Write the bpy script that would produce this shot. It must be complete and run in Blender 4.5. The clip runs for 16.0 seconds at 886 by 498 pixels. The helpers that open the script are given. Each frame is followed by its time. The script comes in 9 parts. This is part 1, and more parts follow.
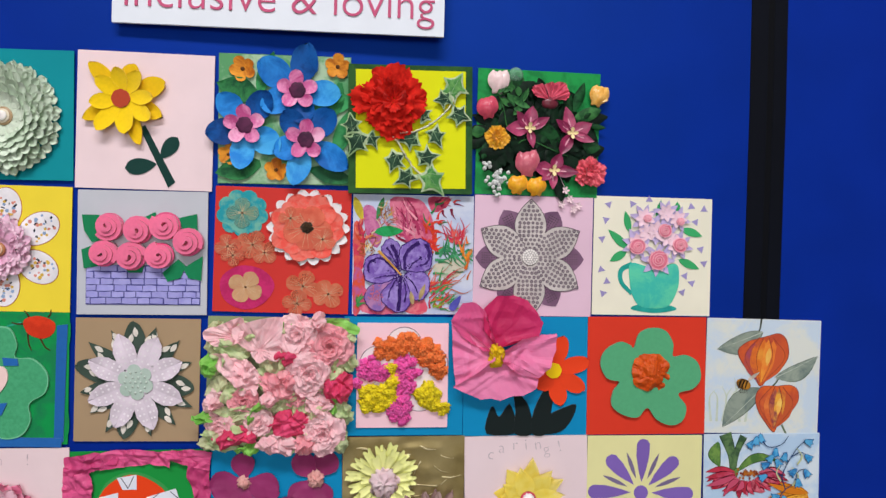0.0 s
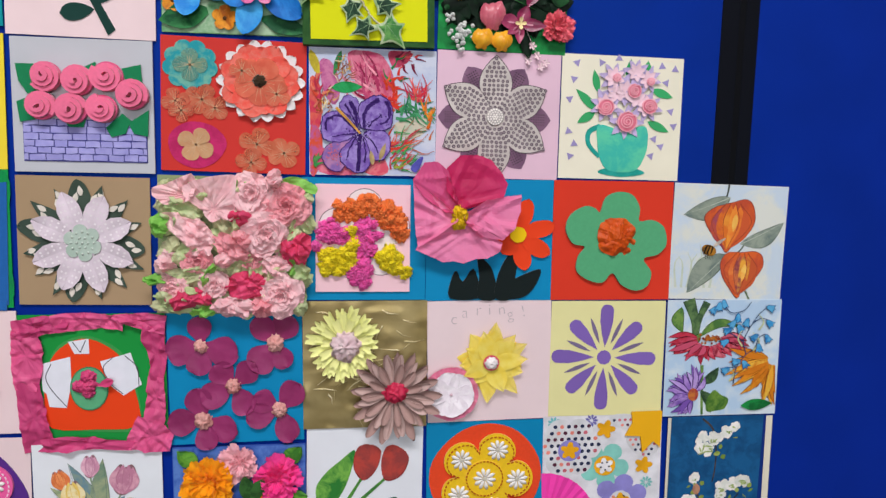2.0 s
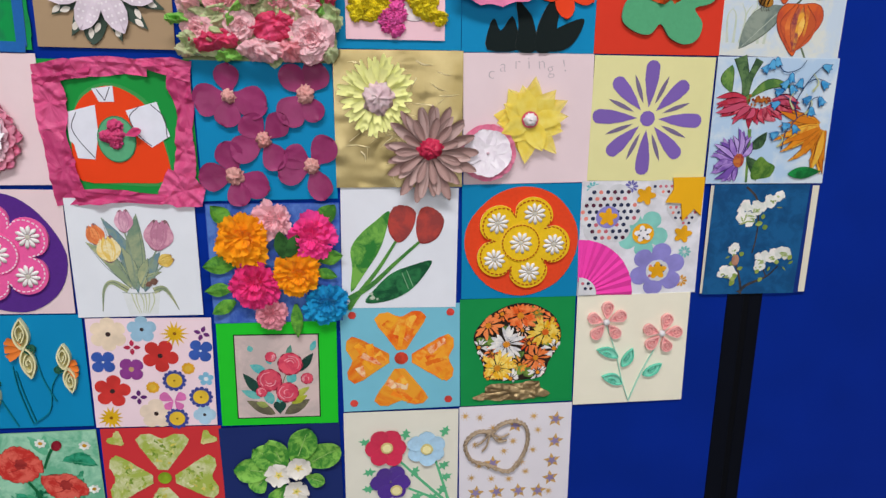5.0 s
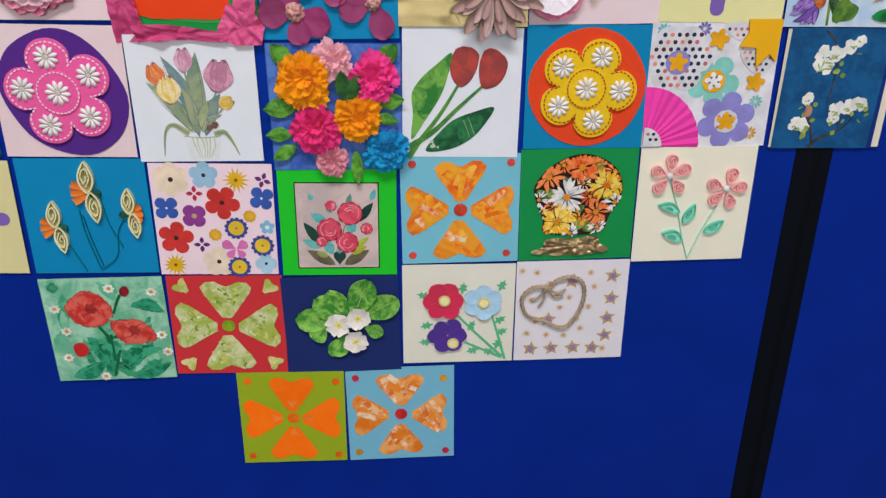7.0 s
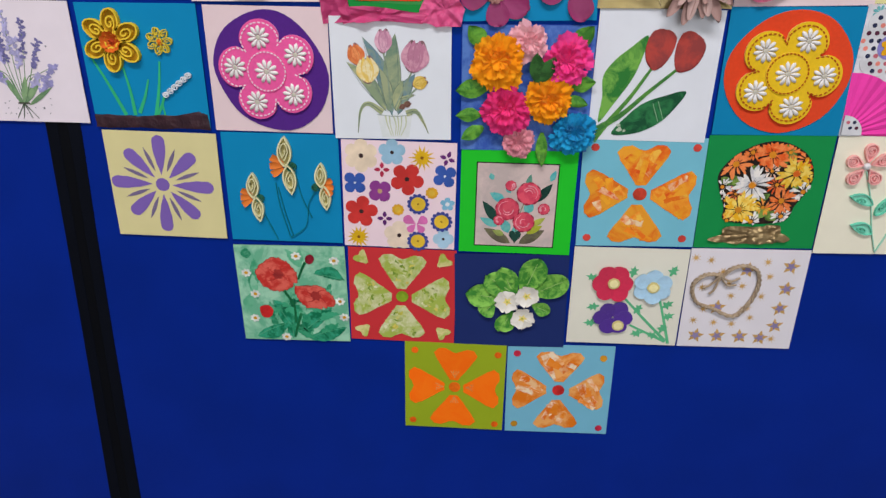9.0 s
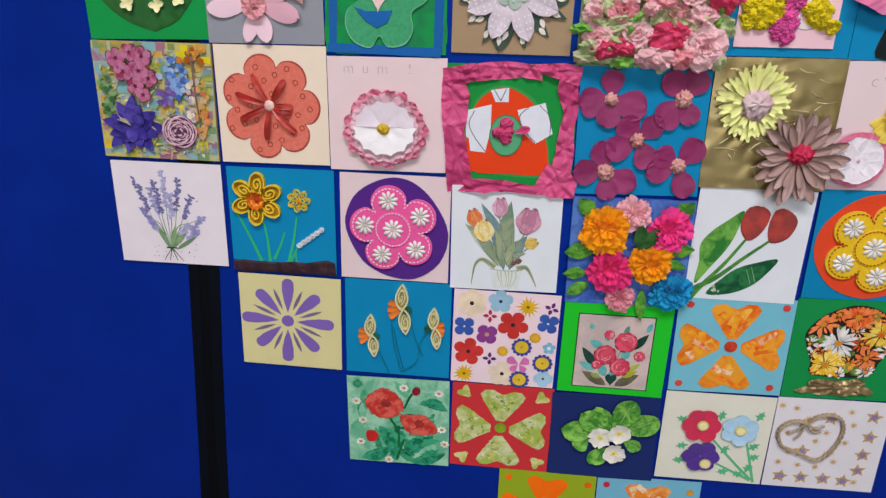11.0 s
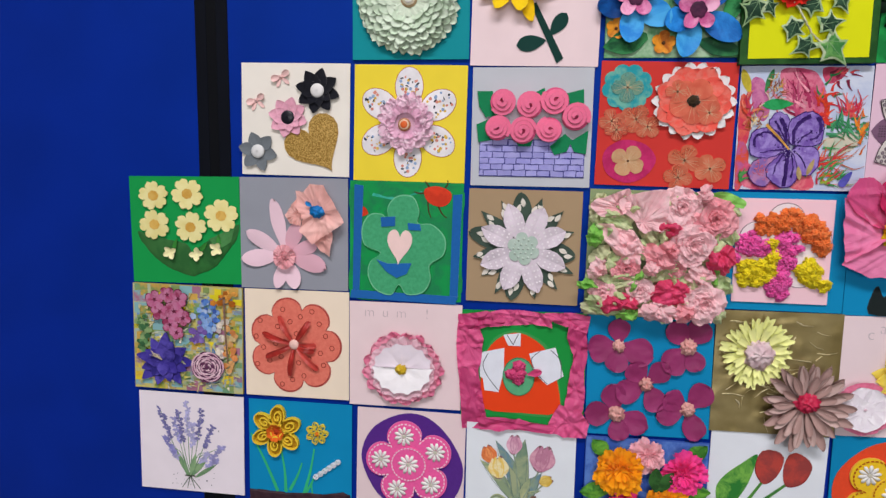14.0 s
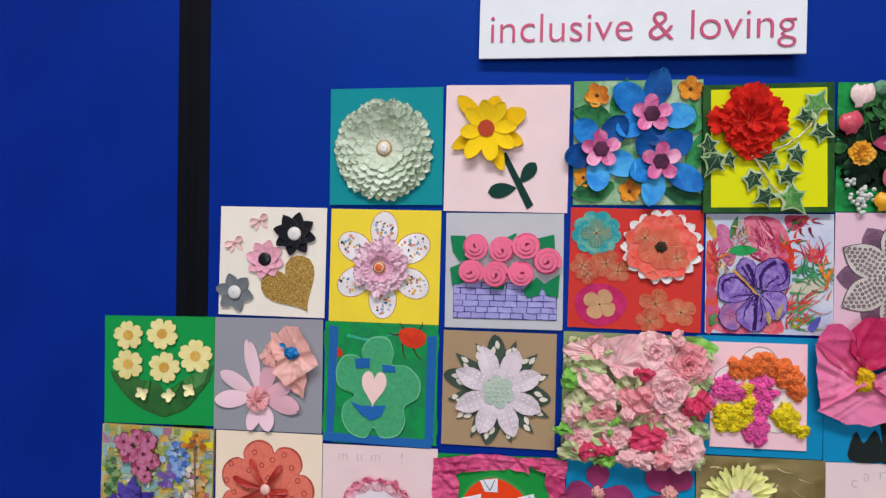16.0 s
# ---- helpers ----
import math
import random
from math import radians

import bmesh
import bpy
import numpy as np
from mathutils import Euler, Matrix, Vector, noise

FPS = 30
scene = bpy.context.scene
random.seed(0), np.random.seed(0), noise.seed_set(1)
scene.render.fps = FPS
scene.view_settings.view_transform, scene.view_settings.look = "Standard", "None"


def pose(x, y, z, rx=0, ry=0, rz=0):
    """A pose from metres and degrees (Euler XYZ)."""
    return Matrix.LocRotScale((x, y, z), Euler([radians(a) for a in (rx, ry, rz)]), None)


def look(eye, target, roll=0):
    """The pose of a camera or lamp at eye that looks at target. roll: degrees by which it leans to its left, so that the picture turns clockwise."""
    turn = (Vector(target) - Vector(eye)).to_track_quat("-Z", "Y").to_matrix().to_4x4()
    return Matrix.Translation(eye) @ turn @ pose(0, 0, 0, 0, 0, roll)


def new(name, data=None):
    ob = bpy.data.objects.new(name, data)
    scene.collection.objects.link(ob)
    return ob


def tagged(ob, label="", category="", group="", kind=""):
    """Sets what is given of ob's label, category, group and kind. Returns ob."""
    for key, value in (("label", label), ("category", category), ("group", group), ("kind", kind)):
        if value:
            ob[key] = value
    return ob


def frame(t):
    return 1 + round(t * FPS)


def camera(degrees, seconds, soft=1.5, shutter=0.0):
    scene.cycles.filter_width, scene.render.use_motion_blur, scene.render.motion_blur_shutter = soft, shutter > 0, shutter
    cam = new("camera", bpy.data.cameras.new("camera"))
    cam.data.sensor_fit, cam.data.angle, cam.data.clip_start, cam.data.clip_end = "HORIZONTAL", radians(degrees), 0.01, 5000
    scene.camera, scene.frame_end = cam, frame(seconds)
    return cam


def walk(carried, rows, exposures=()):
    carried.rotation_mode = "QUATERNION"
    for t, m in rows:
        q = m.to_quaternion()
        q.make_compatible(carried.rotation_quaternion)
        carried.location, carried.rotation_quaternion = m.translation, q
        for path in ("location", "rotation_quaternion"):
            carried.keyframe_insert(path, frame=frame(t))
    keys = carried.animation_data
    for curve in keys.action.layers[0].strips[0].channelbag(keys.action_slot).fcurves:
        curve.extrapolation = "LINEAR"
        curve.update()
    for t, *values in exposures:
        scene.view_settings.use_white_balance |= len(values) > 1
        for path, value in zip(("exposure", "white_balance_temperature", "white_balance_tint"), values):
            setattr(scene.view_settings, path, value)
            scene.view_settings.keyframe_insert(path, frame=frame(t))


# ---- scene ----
cam = camera(70.0, 16.0, soft=1.4)
# seconds, x, y, z, tilt from straight down, lean, turn
ROWS = [
    (0.0, 0.1385, -0.7734, 1.5013, 89.6685, -0.6534, -4.6214),
    (0.5, 0.1469, -0.7697, 1.4816, 88.7428, -0.7013, -5.1921),
    (1.0, 0.1538, -0.7652, 1.4603, 87.5684, -0.7108, -5.6888),
    (1.5, 0.1571, -0.7613, 1.4299, 86.3006, -0.7060, -6.0862),
    (2.0, 0.1617, -0.7549, 1.4003, 84.7079, -0.6609, -6.5124),
    (2.5, 0.1644, -0.7530, 1.3612, 83.4421, -0.5455, -6.4281),
    (3.0, 0.1608, -0.7526, 1.3312, 81.9522, -0.4387, -6.5346),
    (3.5, 0.1573, -0.7517, 1.3067, 80.3815, -0.3663, -6.4299),
    (4.0, 0.1530, -0.7501, 1.2731, 79.1572, -0.3500, -6.1560),
    (6.5, 0.0975, -0.7624, 1.1366, 72.4003, -0.2438, -4.2294),
    (7.0, 0.0840, -0.7669, 1.1120, 70.6595, -0.2261, -3.6464),
    (7.5, 0.0612, -0.7689, 1.1031, 69.0770, -0.2250, -2.5487),
    (8.0, 0.0237, -0.7731, 1.1055, 68.0981, -0.2385, -0.8122),
    (8.5, -0.0113, -0.7739, 1.1143, 67.5703, -0.1283, 1.5891),
    (9.0, -0.0470, -0.7754, 1.1319, 67.6511, -0.2155, 3.3637),
    (9.2, -0.0603, -0.7784, 1.1394, 67.8040, -0.2327, 4.0975),
    (11.3, -0.1637, -0.8067, 1.3047, 72.7677, -0.9855, 5.9604),
    (11.5, -0.1634, -0.8075, 1.3152, 73.7438, -0.9786, 6.1878),
    (12.0, -0.1627, -0.8094, 1.3363, 76.0257, -0.8595, 6.6593),
    (12.5, -0.1624, -0.8098, 1.3610, 77.8706, -0.8576, 6.7883),
    (13.0, -0.1634, -0.8080, 1.3817, 79.6191, -0.8730, 6.8619),
    (13.5, -0.1665, -0.8074, 1.4068, 81.3297, -0.8607, 6.9482),
    (14.0, -0.1635, -0.8093, 1.4303, 83.1757, -0.9054, 7.0409),
    (14.5, -0.1587, -0.8090, 1.4510, 85.1196, -0.8930, 6.9442),
    (15.0, -0.1504, -0.8094, 1.4705, 87.2863, -0.8564, 6.8751),
    (15.5, -0.1461, -0.8074, 1.4885, 89.2066, -0.7687, 6.7452),
    (16.0, -0.1373, -0.8057, 1.5100, 90.3803, -0.6685, 6.6620),
]
# seconds, stops
EXPOSURES = [(0.0, -0.25), (6.0, -0.23), (9.0, -0.27), (11.5, -0.30), (16.0, -0.34)]
walk(cam, [(t, pose(x, y, z, rx, ry, rz)) for t, x, y, z, rx, ry, rz in ROWS], EXPOSURES)

# ---- light: unseen interior ceiling lamp and an added fill lamp behind the camera ----
world = bpy.data.worlds.new("sky")
scene.world = world
world.use_nodes = True
sky = world.node_tree.nodes.new("ShaderNodeTexSky")
sky.sky_type, sky.sun_disc, sky.sun_elevation, sky.sun_rotation = "NISHITA", False, radians(40), radians(150)
world.node_tree.links.new(sky.outputs[0], world.node_tree.nodes["Background"].inputs[0])
world.node_tree.nodes["Background"].inputs[1].default_value = 0.1


def area_lamp(name, at, target, sx, sy, watts, colour):
    lamp = bpy.data.lights.new(name, "AREA")
    lamp.shape, lamp.size, lamp.size_y, lamp.energy, lamp.color = "RECTANGLE", sx, sy, watts, colour
    ob = new(name, lamp)
    ob.matrix_world = look(at, target)
    return ob


area_lamp("ceiling_lamp_light", (-0.12, -2.2, 3.88), (-0.12, -2.2, 0), 2.4, 0.6, 150, (1.0, 0.965, 0.985))
# broad fill lamp added behind the camera; no window is known there
area_lamp("added_fill_light", (0.3, -4.86, 1.75), (0.1, 0, 1.3), 2.8, 1.5, 76, (0.955, 0.945, 0.985))
scene.view_settings.exposure = 0.0

# ---- materials ----
MATS = {}


def lin(h):
    c = [int(h[i:i + 2], 16) / 255 for i in (0, 2, 4)]
    return [(v / 12.92 if v <= 0.04045 else ((v + 0.055) / 1.055) ** 2.4) for v in c] + [1.0]


# kind: roughness, sheen, metal, bump strength, bump scale, colour noise scale, colour noise contrast
KINDS = {
    "paper": (0.75, 0.0, 0.0, 0.10, 900, 60, 0.10),
    "card": (0.62, 0.0, 0.0, 0.06, 1200, 25, 0.07),
    "gloss": (0.32, 0.0, 0.0, 0.03, 700, 20, 0.05),
    "felt": (0.95, 0.4, 0.0, 0.50, 1500, 260, 0.12),
    "tissue": (0.45, 0.0, 0.0, 0.40, 170, 60, 0.16),
    "crepe": (0.80, 0.1, 0.0, 0.60, 500, 120, 0.22),
    "foam": (0.70, 0.1, 0.0, 0.10, 900, 90, 0.08),
    "wash": (0.80, 0.0, 0.0, 0.12, 700, 75, 0.80),
    "paint": (0.45, 0.0, 0.0, 0.35, 160, 45, 0.75),
    "print": (0.50, 0.0, 0.0, 0.04, 900, 50, 0.35),
    "cloth": (0.85, 0.2, 0.0, 0.30, 1600, 200, 0.20),
    "satin": (0.30, 0.2, 0.0, 0.15, 300, 90, 0.20),
    "pearl": (0.22, 0.0, 0.0, 0.0, 100, 40, 0.05),
    "foil": (0.33, 0.0, 0.55, 1.0, 42, 18, 0.2),
    "glitter": (0.35, 0.0, 0.35, 1.0, 900, 500, 0.9),
    "leaf": (0.50, 0.0, 0.0, 0.30, 220, 70, 0.60),
    "sheer": (0.70, 0.0, 0.0, 0.15, 500, 90, 0.6),
    "twine": (0.92, 0.2, 0.0, 0.6, 1400, 350, 0.5),
    "board": (0.5, 0.0, 0.0, 0.22, 1100, 9, 0.10),
    "frame": (0.6, 0.0, 0.0, 0.05, 500, 12, 0.30),
}


def M(kind, c1, c2=None, scale=1.0):
    """A procedural material of a kind, from one or two colours given as hex."""
    key = (kind, c1, c2, scale)
    if key in MATS:
        return MATS[key]
    rough, sheen, metal, bump, bscale, nscale, contrast = KINDS[kind]
    m = bpy.data.materials.new(kind)
    m.use_nodes = True
    nt = m.node_tree
    b = nt.nodes["Principled BSDF"]
    L = nt.links.new
    b.inputs["Roughness"].default_value, b.inputs["Metallic"].default_value = rough, metal
    b.inputs["Sheen Weight"].default_value = sheen
    b.inputs["Specular IOR Level"].default_value = 0.10 if kind in ("felt", "board", "twine", "cloth", "crepe", "paint", "wash", "frame", "card", "paper", "print", "leaf", "sheer") else 0.3
    co = nt.nodes.new("ShaderNodeTexCoord")
    info = nt.nodes.new("ShaderNodeObjectInfo")
    shift = nt.nodes.new("ShaderNodeVectorMath")
    shift.operation = "ADD"
    spread = nt.nodes.new("ShaderNodeMath")
    spread.operation, spread.inputs[1].default_value = "MULTIPLY", 7.3
    L(info.outputs["Random"], spread.inputs[0])
    L(co.outputs["Object"], shift.inputs[0])
    L(spread.outputs[0], shift.inputs[1])
    n = nt.nodes.new("ShaderNodeTexNoise")
    n.inputs["Scale"].default_value, n.inputs["Detail"].default_value = nscale * scale, 5
    L(shift.outputs[0], n.inputs["Vector"])
    ramp = nt.nodes.new("ShaderNodeMapRange")
    if kind in ("paint", "wash", "leaf"):
        n.inputs["Distortion"].default_value, n.inputs["Roughness"].default_value = 0.45, 0.66
    lo, hi = ((0.42, 0.58) if kind in ("paint", "wash", "leaf") else (0.36, 0.64)) if c2 else (0.3, 0.7)
    ramp.inputs["From Min"].default_value, ramp.inputs["From Max"].default_value = lo, hi
    L(n.outputs["Fac"], ramp.inputs["Value"])
    mix = nt.nodes.new("ShaderNodeMix")
    mix.data_type = "RGBA"
    a = lin(c1)
    if c2:
        z = lin(c2)
    else:
        z = [v * (1 - contrast * 0.55) for v in a[:3]] + [1]
        a = [min(1, v * (1 + contrast * 0.25)) for v in a[:3]] + [1]
    mix.inputs["A"].default_value, mix.inputs["B"].default_value = a, z
    L(ramp.outputs[0], mix.inputs["Factor"])
    # each piece a shade of its own
    hue = nt.nodes.new("ShaderNodeHueSaturation")
    vary = nt.nodes.new("ShaderNodeMapRange")
    vary.inputs["To Min"].default_value, vary.inputs["To Max"].default_value = 0.93, 1.05
    L(info.outputs["Random"], vary.inputs["Value"])
    L(vary.outputs[0], hue.inputs["Value"])
    L(mix.outputs["Result"], hue.inputs["Color"])
    L(hue.outputs[0], b.inputs["Base Color"])
    if bump:
        if kind in ("glitter",):
            t = nt.nodes.new("ShaderNodeTexVoronoi")
            t.inputs["Scale"].default_value = bscale
            L(co.outputs["Object"], t.inputs["Vector"])
            src = t.outputs["Color"]
            L(t.outputs["Color"], ramp.inputs["Value"])
        elif kind == "tissue":
            # crumpled sheet: facets of two sizes with sharp folds between them
            heights = []
            for size, weight in ((bscale * scale * 0.55, 1.0), (bscale * scale * 1.5, 0.35)):
                w = nt.nodes.new("ShaderNodeTexNoise")
                w.inputs["Scale"].default_value = size * 0.6
                add = nt.nodes.new("ShaderNodeMixRGB")
                add.blend_type, add.inputs[0].default_value = "ADD", 0.6 / size
                t = nt.nodes.new("ShaderNodeTexVoronoi")
                t.inputs["Scale"].default_value = size
                k = nt.nodes.new("ShaderNodeMath")
                k.operation, k.inputs[1].default_value = "MULTIPLY", weight
                L(shift.outputs[0], w.inputs["Vector"])
                L(shift.outputs[0], add.inputs[1])
                L(w.outputs["Color"], add.inputs[2])
                L(add.outputs[0], t.inputs["Vector"])
                L(t.outputs["Distance"], k.inputs[0])
                heights.append(k.outputs[0])
            both = nt.nodes.new("ShaderNodeMath")
            L(heights[0], both.inputs[0])
            L(heights[1], both.inputs[1])
            src = both.outputs[0]
        elif kind == "foil":
            t = nt.nodes.new("ShaderNodeTexNoise")
            t.noise_type = "RIDGED_MULTIFRACTAL"
            t.inputs["Scale"].default_value, t.inputs["Detail"].default_value = bscale * scale, 3
            L(shift.outputs[0], t.inputs["Vector"])
            src = t.outputs["Fac"]
        else:
            t = nt.nodes.new("ShaderNodeTexNoise")
            t.inputs["Scale"].default_value, t.inputs["Detail"].default_value = bscale, 3
            L(co.outputs["Object"], t.inputs["Vector"])
            src = t.outputs["Fac"]
        bp = nt.nodes.new("ShaderNodeBump")
        bp.inputs["Strength"].default_value = bump
        bp.inputs["Distance"].default_value = {"tissue": 0.0035, "foil": 0.0022, "paint": 0.0008}.get(kind, 0.0004)
        L(src, bp.inputs["Height"])
        L(bp.outputs[0], b.inputs["Normal"])
    if kind in ("tissue", "crepe"):
        # thin sheets let light through
        tr = nt.nodes.new("ShaderNodeBsdfTranslucent")
        blend = nt.nodes.new("ShaderNodeMixShader")
        blend.inputs[0].default_value = 0.22 if kind == "tissue" else 0.2
        L(hue.outputs[0], tr.inputs["Color"])
        L(b.outputs[0], blend.inputs[1])
        L(tr.outputs[0], blend.inputs[2])
        L(blend.outputs[0], nt.nodes["Material Output"].inputs["Surface"])
    if kind == "sheer":
        # pressed petals, half see-through
        tr = nt.nodes.new("ShaderNodeBsdfTransparent")
        blend = nt.nodes.new("ShaderNodeMixShader")
        blend.inputs[0].default_value = 0.48
        L(b.outputs[0], blend.inputs[1])
        L(tr.outputs[0], blend.inputs[2])
        L(blend.outputs[0], nt.nodes["Material Output"].inputs["Surface"])
    MATS[key] = m
    return m


# ---- outlines, in hundredths of a card, u to the right and v downwards ----
TAU = math.tau
rnd = random.Random(7)


def E(cx, cy, a, b=None, rot=0, n=26, j=0.0):
    b = a if b is None else b
    c, s = math.cos(radians(rot)), math.sin(radians(rot))
    out = []
    for i in range(n):
        t = i / n * TAU
        k = 1 + rnd.uniform(-j, j)
        x, y = a * k * math.cos(t), b * k * math.sin(t)
        out.append((cx + x * c - y * s, cy + x * s + y * c))
    return out


def FL(cx, cy, R, n, depth=0.4, rot=0, pw=0.7, m=12, j=0.0, sy=1.0):
    """A flower of n lobes."""
    out = []
    for i in range(n * m):
        t = i / (n * m) * TAU
        r = R * (1 - depth + depth * abs(math.cos(n * t / 2)) ** pw) * (1 + rnd.uniform(-j, j))
        q = t + radians(rot)
        out.append((cx + r * math.cos(q), cy + sy * r * math.sin(q)))
    return out


def ST(cx, cy, R, r, n, rot=-90, j=0.0):
    out = []
    for i in range(2 * n):
        t = radians(rot) + i * TAU / (2 * n)
        k = (R if i % 2 == 0 else r) * (1 + rnd.uniform(-j, j))
        out.append((cx + k * math.cos(t), cy + k * math.sin(t)))
    return out


def LF(x0, y0, x1, y1, w, bend=0.0, n=9, peak=0.45, blunt=0.0):
    """A leaf from its base to its tip, w wide, bent sideways."""
    dx, dy = x1 - x0, y1 - y0
    d = math.hypot(dx, dy)
    px, py = -dy / d, dx / d
    one, two = [], []
    for i in range(n + 1):
        s = i / n
        e = math.log(0.5) / math.log(peak)
        k = math.sin(math.pi * s ** e) ** (0.9 if not blunt else 0.55) if 0 < s < 1 else 0.0
        off = bend * math.sin(math.pi * s)
        cx, cy = x0 + dx * s + px * off, y0 + dy * s + py * off
        one.append((cx + px * k * w / 2, cy + py * k * w / 2))
        if 0 < i < n:
            two.append((cx - px * k * w / 2, cy - py * k * w / 2))
    return one + two[::-1]


def HE(cx, cy, w, h, rot=0, n=30):
    out = []
    c, s = math.cos(radians(rot)), math.sin(radians(rot))
    for i in range(n):
        t = i / n * TAU
        x = 16 * math.sin(t) ** 3 / 32 * w
        y = -(13 * math.cos(t) - 5 * math.cos(2 * t) - 2 * math.cos(3 * t) - math.cos(4 * t) + 2.5) / 29 * h
        out.append((cx + x * c - y * s, cy + x * s + y * c))
    return out


def RC(x0, y0, x1, y1):
    return [(x0, y0), (x1, y0), (x1, y1), (x0, y1)]


def SM(pts, k=5):
    """A smooth closed outline through the points."""
    n, out = len(pts), []
    for i in range(n):
        p0, p1, p2, p3 = pts[i - 1], pts[i], pts[(i + 1) % n], pts[(i + 2) % n]
        for q in range(k):
            t = q / k
            out.append(tuple(0.5 * (2 * p1[a] + (p2[a] - p0[a]) * t + (2 * p0[a] - 5 * p1[a] + 4 * p2[a] - p3[a]) * t * t
                                    + (3 * p1[a] - p0[a] - 3 * p2[a] + p3[a]) * t ** 3) for a in (0, 1)))
    return out


def PATH(pts, k=6):
    """A smooth open line through the points (two or three coordinates)."""
    if len(pts) < 3:
        return list(pts)
    e = [tuple(2 * a - b for a, b in zip(pts[0], pts[1]))] + list(pts) + [tuple(2 * a - b for a, b in zip(pts[-1], pts[-2]))]
    out = []
    for i in range(1, len(e) - 2):
        p0, p1, p2, p3 = e[i - 1], e[i], e[i + 1], e[i + 2]
        for q in range(k):
            t = q / k
            out.append(tuple(0.5 * (2 * p1[a] + (p2[a] - p0[a]) * t + (2 * p0[a] - 5 * p1[a] + 4 * p2[a] - p3[a]) * t * t
                                    + (3 * p1[a] - p0[a] - 3 * p2[a] + p3[a]) * t ** 3) for a in range(len(p1))))
    return out + [tuple(pts[-1])]


def SK(pts, w0, w1=None, k=6):
    """A brush stroke along the points, w0 wide at its start and w1 at its end."""
    w1 = w0 if w1 is None else w1
    p = PATH(pts, k)
    one, two = [], []
    for i, (x, y) in enumerate(p):
        a, b = p[max(0, i - 1)], p[min(len(p) - 1, i + 1)]
        dx, dy = b[0] - a[0], b[1] - a[1]
        d = math.hypot(dx, dy) or 1
        w = (w0 + (w1 - w0) * i / (len(p) - 1)) / 2
        one.append((x - dy / d * w, y + dx / d * w))
        two.append((x + dy / d * w, y - dx / d * w))
    return one + two[::-1]


def TP(cx, cy, ang, r0, r1, w, n=9):
    """A teardrop from its point at r0 to its round end at r1, outwards at ang degrees."""
    c, s = math.cos(radians(ang)), math.sin(radians(ang))
    rr = w / 2
    loc = [(r0, 0.0), (r0 + (r1 - r0) * 0.3, -rr * 0.6), (r0 + (r1 - r0) * 0.6, -rr * 0.97)]
    loc += [(r1 - rr + rr * math.cos(t), rr * math.sin(t)) for t in [-math.pi / 2 * 1.05 + math.pi * 1.05 * k / n for k in range(n + 1)]]
    loc += [(r0 + (r1 - r0) * 0.6, rr * 0.97), (r0 + (r1 - r0) * 0.3, rr * 0.6)]
    return [(cx + x * c - y * s, cy + x * s + y * c) for x, y in loc]


def STH(cx, cy, w, h, rot):
    """A stencilled heart with a blunt point."""
    c, s = math.cos(radians(rot)), math.sin(radians(rot))
    loc = [(-0.09, 0.5), (0.09, 0.5), (0.29, 0.12), (0.43, -0.14), (0.5, -0.34), (0.40, -0.48), (0.24, -0.5), (0.08, -0.40), (0.0, -0.37), (-0.08, -0.40), (-0.24, -0.5), (-0.40, -0.48), (-0.5, -0.34), (-0.43, -0.14), (-0.29, 0.12)]
    k = rnd.uniform(-0.04, 0.04)
    return RO([(cx + (x * w) * c - (y * h + k * x * h) * s, cy + (x * w) * s + (y * h + k * x * h) * c) for x, y in loc], 0.5, 3)


def inside(poly, x, y):
    hit = False
    for i in range(len(poly)):
        (x0, y0), (x1, y1) = poly[i - 1], poly[i]
        if (y0 > y) != (y1 > y) and x < (x1 - x0) * (y - y0) / (y1 - y0) + x0:
            hit = not hit
    return hit


def RO(outline, amp, k=3):
    """The outline with a hand-cut, uneven edge."""
    o = Vector((rnd.uniform(0, 99), rnd.uniform(0, 99), 0))
    out = []
    for i in range(len(outline)):
        (x0, y0), (x1, y1) = outline[i], outline[(i + 1) % len(outline)]
        for q in range(k):
            x, y = x0 + (x1 - x0) * q / k, y0 + (y1 - y0) * q / k
            a = noise.noise(Vector((x * 0.35, y * 0.35, 0)) + o) + 0.6 * noise.noise(Vector((x * 0.9, y * 0.9, 5)) + o)
            b = noise.noise(Vector((x * 0.35, y * 0.35, 9)) + o) + 0.6 * noise.noise(Vector((x * 0.9, y * 0.9, 15)) + o)
            out.append((x + a * amp, y + b * amp))
    return out


def area2(p):
    return sum(p[i - 1][0] * p[i][1] - p[i][0] * p[i - 1][1] for i in range(len(p)))


S = 0.149   # a card's width in metres


def part(name, verts, faces, material, parent, label="", smooth=True):
    me = bpy.data.meshes.new(name)
    me.from_pydata(verts, [], faces)
    me.update()
    me.materials.append(material)
    if smooth:
        me.polygons.foreach_set("use_smooth", [True] * len(me.polygons))
    ob = new(name, me)
    ob.parent = parent
    if label:
        ob["label"] = label
    return ob


